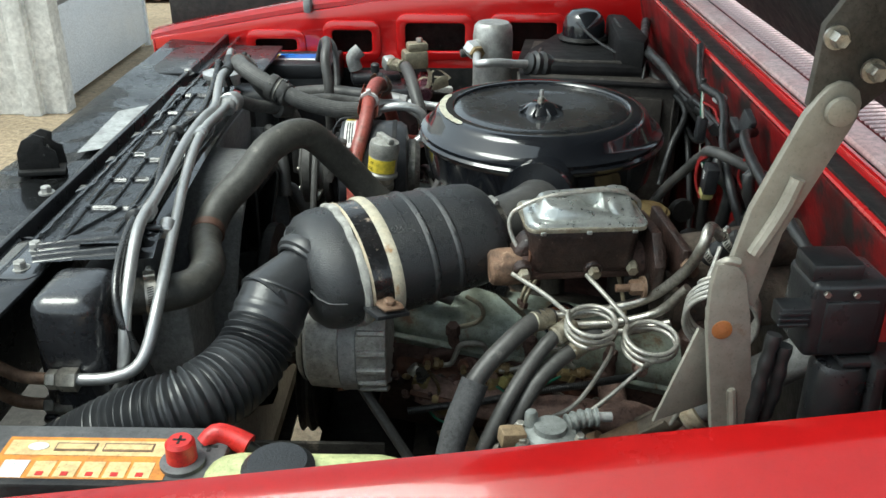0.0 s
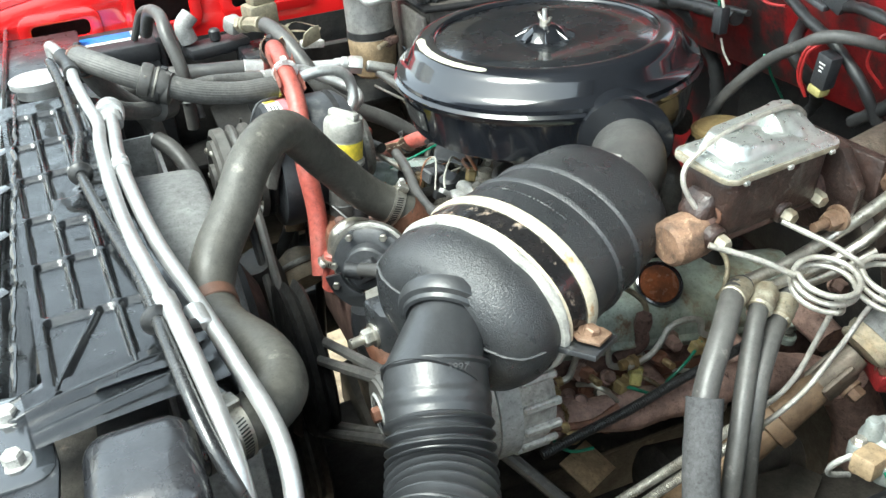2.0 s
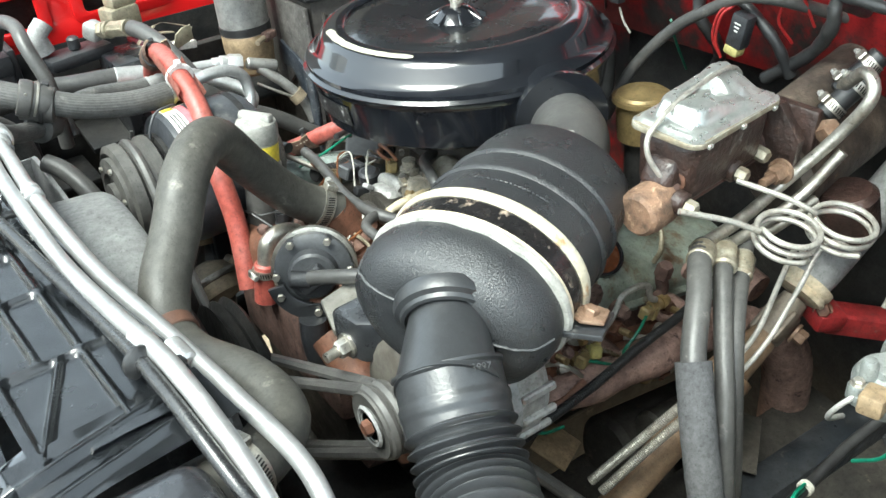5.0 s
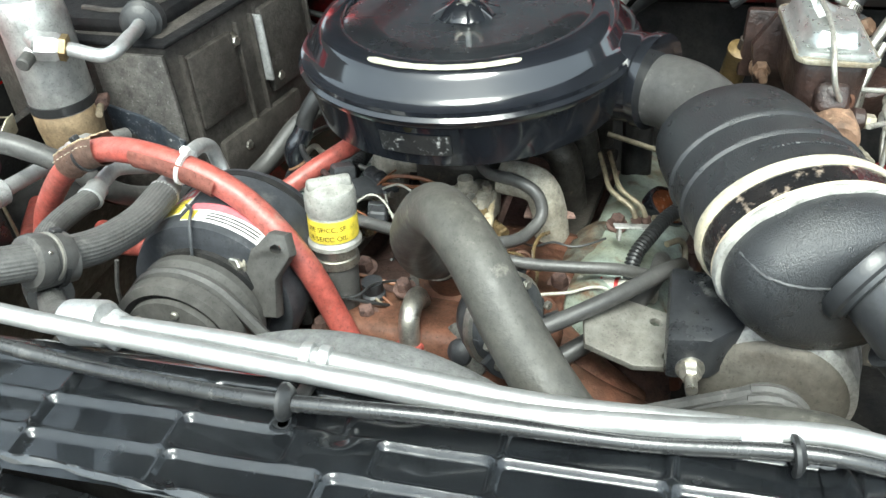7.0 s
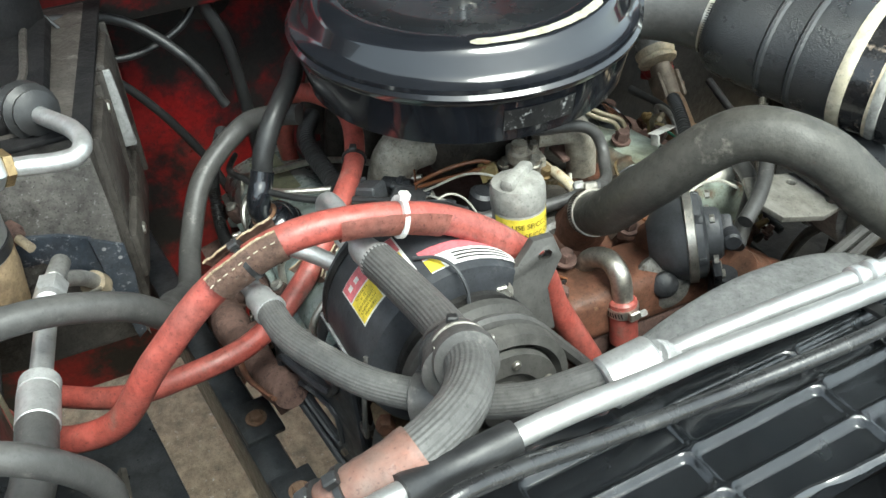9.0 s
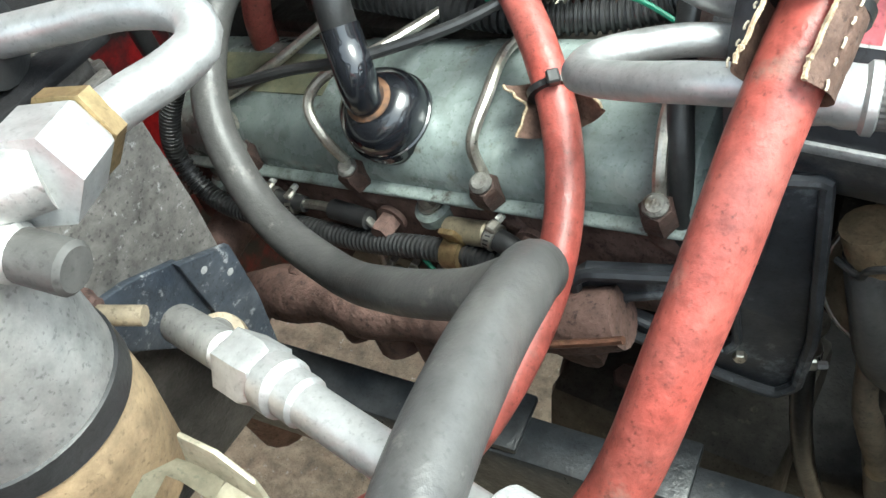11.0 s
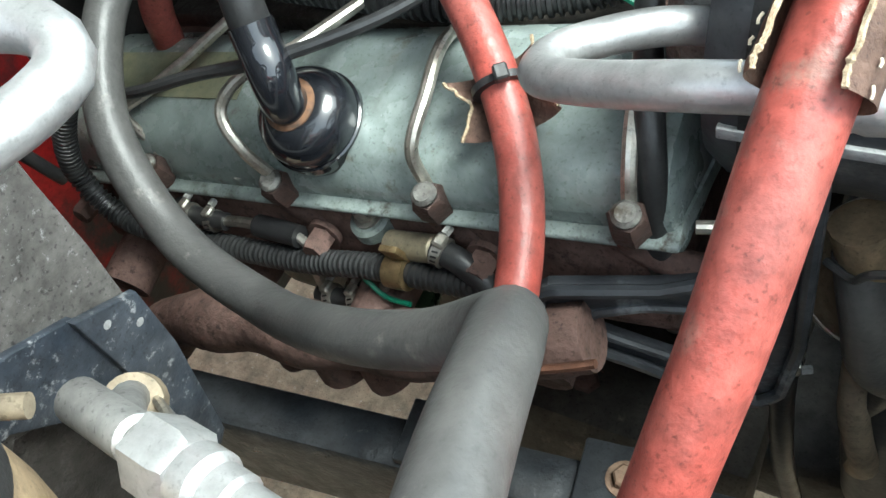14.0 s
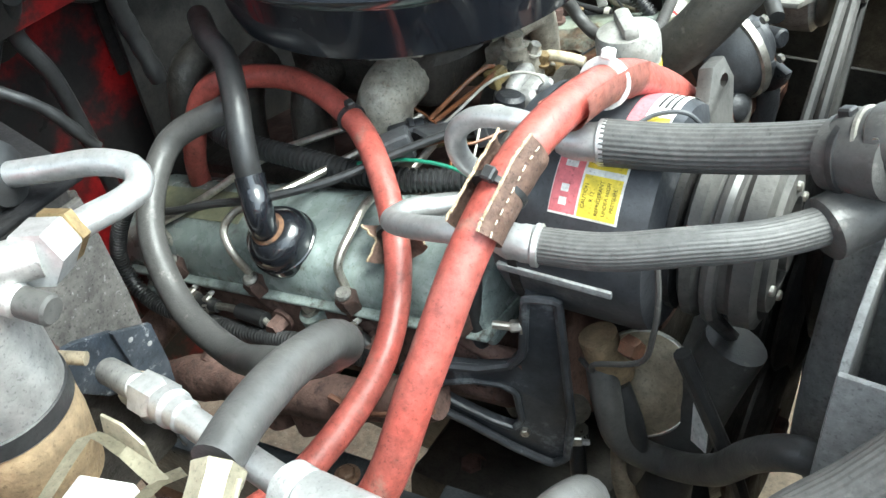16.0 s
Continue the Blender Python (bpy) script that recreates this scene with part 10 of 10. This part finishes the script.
    for pts, r in (([(0.3205, 0.5, 1.085), (0.32, 0.46, 1.073), (0.32, 0.39, 1.038), (0.32, 0.328, 1.025), (0.325, 0.27, 1.041), (0.335, 0.236, 1.069), (0.293, 0.22, 1.11)], 0.0045), ([(0.33, 0.5, 1.07), (0.32, 0.458, 1.059), (0.32, 0.371, 1.014), (0.32, 0.318, 0.952), (0.32, 0.272, 0.865), (0.31, 0.25, 0.8)], 0.0055), ([(0.293, 0.235, 1.11), (0.322, 0.23, 1.068), (0.32, 0.213, 1.012), (0.32, 0.203, 0.902), (0.32, 0.2, 0.82)], 0.0085)):
        w = thing("wiring_loom", "black cable drooping in front of the red firewall", "wiring loom", "firewall harnesses")
        part("sleeve", tube(pts, r, 12, 0.006), RUBBER_DARK, w)
    g = thing("grommet", "black rubber grommet with a plug in the firewall", "grommet")
    part("ring", lathe([(0.02, 0), (0.035, 0.004), (0.035, 0.01), (0.022, 0.016), (0.012, 0.02), (0.008, 0.035), (0, 0.036)], along((0.385, 0.22, 1.06), (0.35, 0.22, 1.06)), 28), RUBBER_DARK, g)


RED_WIRE = mat("red_wire", (0.34, 0.02, 0.02), 0.4, bump=0)
YELLOW_PLASTIC = mat("yellow_plastic", (0.40, 0.36, 0.13), 0.45, col2=(0.30, 0.26, 0.10), bump=0)
firewall_details()


# ---- small things round the engine ----
CONN_TAN = mat("tan_plastic", (0.26, 0.20, 0.08), 0.5, col2=(0.18, 0.13, 0.06), scale=40, bump=0.1)


def plug(p, turn, material, label, size=(0.018, 0.012, 0.014)):
    c = thing("wire_connector", label, "connector", "small connectors")
    part("shell", box(size, pose(*p, 10, 15, turn), 0.002, 1), material, c)
    part("collar", box((size[0] * 0.4, size[1] * 1.2, size[2] * 1.2), pose(*p, 10, 15, turn) @ pose(size[0] * 0.45, 0, 0), 0.001, 1), material, c)


def driver_bank():
    for p, t, mt, lb in (((-0.045, -0.250, 0.889), 20, CONN_TAN, "tan plastic plug on the driver's bank"), ((-0.031, -0.252, 0.896), 60, YELLOW_PLASTIC, "yellow plastic plug on the driver's bank"), ((0.045, -0.25, 0.905), 10, CONN_TAN, "tan plastic plug on the driver's bank"), ((-0.141, -0.251, 0.893), -10, CONN_TAN, "tan plastic plug on the driver's bank"), ((-0.137, -0.25, 0.90), 80, BLACK_PLASTIC, "black plastic plug on the driver's bank")):
        plug(p, t, mt, lb)
    for pts in ([(-0.05, -0.25, 0.893), (-0.03, -0.262, 0.885), (0.0, -0.268, 0.868), (0.036, -0.25, 0.85)], [(-0.137, -0.25, 0.887), (-0.13, -0.262, 0.86), (-0.115, -0.268, 0.845), (-0.09, -0.27, 0.84)], [(0.05, -0.25, 0.91), (0.02, -0.262, 0.90), (0.0, -0.262, 0.885), (0.01, -0.255, 0.87)]):
        w = thing("wire", "green insulated wire on the driver's bank", "wire", "green wires")
        part("strand", tube(pts, 0.0018, 8, 0.004), GREEN_WIRE, w)
    for pts in ([(-0.112, -0.240, 0.911), (-0.101, -0.240, 0.914), (-0.095, -0.240, 0.928), (-0.090, -0.239, 0.940), (-0.079, -0.239, 0.944), (-0.059, -0.239, 0.941), (-0.055, -0.240, 0.916), (-0.050, -0.241, 0.909), (-0.042, -0.242, 0.907)], [(-0.040, -0.250, 0.910), (-0.0127, -0.248, 0.914), (0.003, -0.246, 0.926), (0.012, -0.245, 0.938), (0.030, -0.246, 0.942), (0.048, -0.247, 0.936), (0.049, -0.249, 0.922), (0.056, -0.251, 0.917)],):
        w = thing("fuel_pipe", "short bent steel return pipe on the driver's bank", "pipe", "return pipes")
        part("pipe", tube(pts, 0.0034, 10, 0.004), DUST_STEEL, w)
    for x, y, z in ((-0.124, -0.243, 0.916), (-0.034, -0.246, 0.911), (0.062, -0.250, 0.909)):
        t = thing("pipe_union", "dull brass union with a hexagon between the return pipes", "pipe fitting", "return pipe unions")
        a, d = Vector((x, y, z)), Vector((1, 0, -0.06)).normalized()
        part("barrel", lathe([(0, -0.013), (0.0052, -0.012), (0.0060, -0.006), (0.0050, -0.004), (0.0064, -0.002), (0.0064, 0.006), (0.0048, 0.009), (0.0048, 0.013), (0, 0.014)], along(a, a + d), 18), FILTER_TAN, t)
        part("nut", hex_head(a + d * 0.001, a + d * 0.008, 0.0078, 0.0078), FILTER_TAN, t)
    for x in (-0.13, -0.085, 0.0, 0.075):
        b = thing("glow_plug", "small rusty glow plug with a brass terminal", "glow plug", "glow plugs")
        a = Vector((x, -0.243, 0.905 - 0.13 * x))
        part("hex", hex_head(a, a + Vector((0, -0.014, 0.004)), 0.008), RUST_RED, b)
        part("tip", rod(a + Vector((0, -0.012, 0.003)), a + Vector((0, -0.028, 0.006)), 0.0038, 10), BRASS, b)
    hose("cable", "dark grey cable sagging from the alternator", [(-0.21, -0.30, 0.92), (-0.16, -0.34, 0.86), (-0.12, -0.36, 0.80), (-0.09, -0.36, 0.70)], 0.0065, RUBBER, category="cable", seg=10)
    r = thing("cardboard_scrap", "stained tan heat shield scrap below the manifold", "shield")
    part("sheet", box((0.055, 0.042, 0.002), pose(-0.088, -0.255, 0.802, 25, 10, 30), 0.0005), STAIN, r)
    r = thing("heat_shield", "mottled grey-brown plate beside the steering shaft", "shield")
    part("sheet", box((0.10, 0.10, 0.003), pose(0.125, -0.290, 0.712, 8, 4, 35), 0.001), GREY_BROWN, r)


def valley():
    b = thing("pump_bracket", "bent grey sheet bracket at the thermostat", "bracket")
    part("tab", box((0.036, 0.022, 0.0025), pose(-0.163, -0.010, 0.992, 0, -38, 10), 0.001), DUST_STEEL, b)
    part("leg", box((0.003, 0.020, 0.036), pose(-0.178, -0.012, 0.968, 0, 8, 10), 0.001), DUST_STEEL, b)
    part("side_tab", box((0.03, 0.003, 0.014), pose(-0.172, -0.024, 0.984, 0, -30, 25), 0.001), DUST_STEEL, b)
    part("wire_loop", tube([(-0.168, -0.025, 0.99), (-0.165, -0.05, 0.985), (-0.17, -0.065, 0.975), (-0.19, -0.07, 0.965)], 0.0022, 8, 0.004), TAN_SOFT, b)
    for p, t, mt, lb, sz in (((-0.040, 0.165, 1.000), 40, PUMP_GREY, "dark grey plug over the intake runners", (0.032, 0.024, 0.022)), ((-0.101, 0.100, 0.994), 20, PUMP_GREY, "dark grey plug beside the injection pump", (0.028, 0.018, 0.016)), ((-0.060, 0.130, 1.000), -30, PUMP_GREY, "grey plastic wiring bracket", (0.05, 0.034, 0.004)), ((-0.072, 0.0465, 1.009), 70, CONN_TAN, "tan plug on the injection pump", (0.016, 0.011, 0.014)), ((-0.115, 0.112, 0.985), 65, OILY, "oily brown terminal block beside the oil filler", (0.026, 0.014, 0.014)), ((-0.16, -0.065, 0.985), 10, PUMP_GREY, "grey plug on the water crossover", (0.012, 0.010, 0.020))):
        plug(p, t, mt, lb, sz)
    for pts, mt, lb, r in (([(-0.12, 0.15, 0.99), (-0.135, 0.13, 1.005), (-0.128, 0.115, 0.99), (-0.14, 0.125, 0.97)], ORANGE_WIRE, "brown coiled wire behind the oil filler", 0.0017), ([(-0.10, 0.14, 0.99), (-0.095, 0.11, 1.014), (-0.10, 0.09, 1.010), (-0.11, 0.075, 0.985)], CREAM_WIRE, "thin pale wire loop over the pump", 0.0011), ([(-0.218, 0.058, 0.985), (-0.222, 0.044, 0.975), (-0.226, 0.040, 0.955), (-0.232, 0.032, 0.93)], TAN_SOFT, "thin tan wire hanging by the oil filler", 0.0014), ([(-0.214, 0.052, 0.985), (-0.220, 0.036, 0.972), (-0.230, 0.030, 0.95), (-0.236, 0.022, 0.925)], ORANGE_WIRE, "thin copper wire hanging by the oil filler", 0.0014), ([(-0.24, 0.075, 1.0), (-0.225, 0.05, 0.985), (-0.21, 0.04, 0.97), (-0.22, 0.02, 0.955)], RUBBER_DARK, "thin black wire by the oil filler", 0.0018), ([(-0.02, 0.19, 0.995), (-0.06, 0.175, 1.0), (-0.10, 0.165, 0.995), (-0.135, 0.17, 0.985)], GREEN_WIRE, "thin green wire along the intake side", 0.0016)):
        w = thing("wire", lb, "wire")
        part("strand", tube(pts, r, 8, 0.004), mt, w)
    g = thing("oil_pressure_sender", "brass sender with a black plug beside the oil filler", "sensor")
    part("hex", hex_head((-0.2080, 0.0640, 0.957), (-0.2080, 0.0640, 0.974), 0.0125, 0.0145), FILTER_TAN, g, "brass hexagon")
    part("barrel", lathe([(0.010, 0.016), (0.0115, 0.018), (0.0115, 0.026), (0.009, 0.028), (0.010, 0.030), (0.010, 0.040), (0.0, 0.041)], pose(-0.2080, 0.0640, 0.957), 20), BLACK_PLASTIC, g)
    d = thing("resistor_plug", "white ceramic cylinder with red bands under the silencer", "connector")
    part("tube", rod((-0.148, -0.118, 0.974), (-0.152, -0.192, 0.982), 0.0105, 20, 0.002), CREAM_WIRE, d)
    for y, z in ((-0.140, 0.9764), (-0.156, 0.9781)):
        part("red_band", lathe([(0.0105, -0.002), (0.0112, -0.0018), (0.0112, 0.0018), (0.0105, 0.002)], along((-0.1492, y, z), (-0.1500, y - 0.016, z + 0.0017)), 20), RED_WIRE, d)
    hose("vacuum_hose", "grey vacuum hose from the pump under the silencer", [(-0.262, -0.112, 1.02), (-0.245, -0.14, 1.028), (-0.219, -0.169, 1.032), (-0.18, -0.20, 1.03), (-0.13, -0.21, 1.0)], 0.0072, RUBBER, seg=14)
    m = thing("mounting_ear", "mottled green and rust casting ear beside the valve cover", "bracket")
    part("ear", relief(0.115, 0.048, 40, 18, lambda x, y: 0.004 * noise.noise(Vector((x * 70, y * 70, 2))) + 0.010 * (abs(x) / 0.0575) ** 3 * -1 - 0.016 * max(0.0, y / 0.024) ** 2, pose(-0.062, -0.122, 0.968, 14, 9, -4), 0.02), MOTTLED, m)
    part("bolt", hex_head((-0.0335, -0.137, 0.966), (-0.036, -0.138, 0.980), 0.0078, 0.011), RUST, m)
    part("arm", prism([(0.0, -0.014), (0.030, -0.010), (0.052, -0.002), (0.048, 0.004), (0.02, 0.012), (0.0, 0.016)], 0.004, pose(-0.048, -0.045, 0.983, 0, 4, -88), 0.001), RUST_DUSTY, m, "rust-brown sheet arm")
    for dy, dx in ((0.0, 0.0), (-0.010, 0.004)):
        q = thing("fuel_pipe", "dull tan steel fuel line bent down beside the valve cover", "pipe", "fuel lines")
        part("pipe", tube([(0.075 + dx, -0.100 + dy, 0.985), (0.039 + dx, -0.112 + dy, 0.983), (0.013 + dx, -0.1206 + dy, 0.982), (0.004 + dx, -0.132 + dy, 0.977), (-0.005 + dx, -0.148 + dy, 0.970), (-0.010 + dx, -0.155 + dy, 0.952)], 0.0028, 10, 0.004), TAN_SOFT, q)
        part("nut", hex_head((-0.008 + dx, -0.152 + dy, 0.962), (-0.0095 + dx, -0.1545 + dy, 0.954), 0.0055), RUST, q)
    q = thing("wiring_clip", "pale blue-grey sheet clip on the valve cover", "clip")
    part("plate", box((0.012, 0.036, 0.002), pose(-0.076, -0.158, 0.998, 8, 14, 20), 0.0008), CLEAN_CAST, q)
    part("lip", box((0.010, 0.003, 0.012), pose(-0.082, -0.146, 0.992, 8, 14, 20), 0.0008), CLEAN_CAST, q)
    ribbed([(-0.03, -0.205, 1.0), (-0.065, -0.188, 1.004), (-0.092, -0.176, 0.999), (-0.112, -0.166, 0.990), (-0.13, -0.163, 0.975)], 0.0068, "black ribbed wiring conduit over the driver's valve cover")
    for p in ((-0.14, -0.10, 0.965), (-0.115, -0.125, 0.96), (-0.165, -0.125, 0.955), (-0.135, 0.03, 0.972), (-0.155, 0.095, 0.965), (-0.19, 0.12, 0.955)):
        s = thing("bolt", "rusty hexagonal bolt on the front casting", "bolt", "casting bolts")
        part("head", hex_head(p, (p[0] - 0.003, p[1], p[2] + 0.014), 0.0085, 0.012), RUST, s)
    c = thing("water_housing", "red-brown rusted casting on the engine's front", "casting")
    part("dome", lathe([(0.045, -0.02), (0.04, 0.0), (0.028, 0.012), (0.0, 0.016)], pose(-0.155, -0.09, 0.945, 0, -10, 0), 28), RUST_RED, c)
    part("deck", relief(0.15, 0.105, 44, 32, lambda x, y: 0.005 * noise.noise(Vector((x * 38, y * 38, 5))) + 0.002 * noise.noise(Vector((x * 130, y * 130, 1))) - 0.012 * max(0.0, (abs(y) - 0.03) / 0.022) ** 2 * 0.5 - 0.012 * max(0.0, (-x - 0.045) / 0.03), pose(-0.118, -0.068, 0.966, 4, 6, 0), 0.03), RUST_RED, c, "lumpy rusted deck")
    part("ring", lathe([(0.009, -0.006), (0.0125, -0.006), (0.0135, 0.0), (0.0125, 0.005), (0.0105, 0.006), (0.009, 0.004)], along((-0.131, -0.058, 0.980), (-0.150, -0.070, 0.990)), 24), RUST_RED, c, "raised open ring")
    part("arm", tube([(-0.16, -0.05, 0.955), (-0.19, -0.09, 0.95), (-0.22, -0.14, 0.93), (-0.225, -0.18, 0.90)], 0.024, 16, 0.008), RUST_RED, c)
    part("lower_arm", tube([(-0.255, -0.12, 0.955), (-0.25, -0.15, 0.93), (-0.24, -0.19, 0.90), (-0.23, -0.22, 0.86)], 0.022, 16, 0.008), RUST_RED, c)
    p = thing("pulley", "grimy dark crank pulley with belt grooves", "pulley")
    part("sheave", lathe([(0.02, 0), (0.085, 0.0), (0.09, 0.004), (0.080, 0.010), (0.09, 0.016), (0.080, 0.022), (0.09, 0.028), (0.03, 0.036)], pose(-0.305, -0.02, 0.87, 0, -90, 0), 40), DARK, p)


MOTTLED = mat("mottled_green_rust", (0.17, 0.19, 0.165), 0.6, col2=(0.15, 0.075, 0.035), scale=34, bump=0.6, bscale=160, dust=(0.10, 0.055, 0.03), dust_at=0.5, dscale=40, grain=0.4)


def crank_pulley():
    p = thing("pulley", "grimy black crank pulley low at the engine's front", "pulley")
    part("sheave", lathe([(0.02, 0.0), (0.078, 0.0), (0.085, 0.004), (0.076, 0.011), (0.085, 0.018), (0.085, 0.022), (0.076, 0.029), (0.085, 0.036), (0.070, 0.040), (0.04, 0.034), (0.0, 0.034)], pose(-0.315, 0.052, 0.688, 0, -90, 0), 40), SHADED_OILY_CAST, p)
    part("hub_bolt", hex_head((-0.349, 0.052, 0.688), (-0.362, 0.052, 0.688), 0.014, 0.02), RUST, p)


def head_fittings():
    h = thing("head_fittings", "rusty bosses, nuts and oily fittings along the driver's cylinder head", "engine fittings")
    part("ledge", run_profile([(0.235, -0.028), (0.258, -0.030), (0.276, -0.040), (0.280, -0.056), (0.24, -0.066)], -0.155, 0.20, -1, 0.006), RUST_RED, h, "lumpy red-brown casting ledge")
    rng = random.Random(11)
    for k in range(64):
        x = -0.155 + 0.33 * (k + rng.random()) / 64
        low = k % 2
        y, z = -0.222 - 0.034 * rng.random() - 0.012 * low, -0.030 - 0.018 * rng.random() - 0.018 * low
        a = at_engine(x) @ Vector((0, y, z))
        d = Vector((rng.uniform(-0.5, 0.5), rng.uniform(-1, 0.1), rng.uniform(0.4, 1))).normalized()
        r = rng.uniform(0.0032, 0.0085)
        mt = (RUST_RED, RUST_DUSTY, OILY, BRASS, RUST, STEEL, SHADED_OILY_CAST, RUST_DUSTY)[rng.randrange(8)]
        if k % 3:
            part("boss", lathe([(r * 1.3, -0.004), (r * 1.15, 0.003), (r, 0.006), (r * 0.8, 0.010), (0, 0.011)], along(a, a + d), 14), mt, h)
        else:
            part("nut", hex_head(a, a + d * rng.uniform(0.008, 0.014), r, r * 1.3), mt, h)
    for k in range(5):
        x = -0.13 + 0.06 * k
        p = [at_engine(x) @ Vector((0, -0.232, -0.028)), at_engine(x + 0.012) @ Vector((0, -0.25, -0.020)), at_engine(x + 0.03) @ Vector((0, -0.262, -0.032)), at_engine(x + 0.035) @ Vector((0, -0.262, -0.05))]
        part("return_pipe", tube(p, 0.0026, 8, 0.003), STEEL if k % 2 else OILY, h)


def valley_wires():
    rng = random.Random(5)
    kinds = ((ORANGE_WIRE, "thin copper-brown wire tangled over the injection pump"), (RUBBER_DARK, "thin black wire tangled over the injection pump"), (CREAM_WIRE, "thin pale wire beside the injection pump"), (OILY, "oily brown wire beside the oil filler"))
    for k in range(14):
        mt, lb = kinds[k % 4]
        p = Vector((rng.uniform(-0.19, -0.08), rng.uniform(-0.09, 0.16), rng.uniform(0.965, 0.992)))
        d = Vector((rng.uniform(-1, 1), rng.uniform(-1, 1), rng.uniform(-0.2, 0.5))).normalized() * 0.022
        pts = [p.copy()]
        for q in range(5):
            d = (d + Vector((rng.uniform(-1, 1), rng.uniform(-1, 1), rng.uniform(-0.6, 0.5))) * 0.012).normalized() * 0.022
            p = p + d
            p.z = min(max(p.z, 0.958), 1.0)
            pts.append(p.copy())
        w = thing("wire", lb, "wire", "valley wires")
        part("strand", tube(pts, rng.uniform(0.0010, 0.0020), 6, 0.004), mt, w)


driver_bank()
valley()
crank_pulley()
head_fittings()
valley_wires()
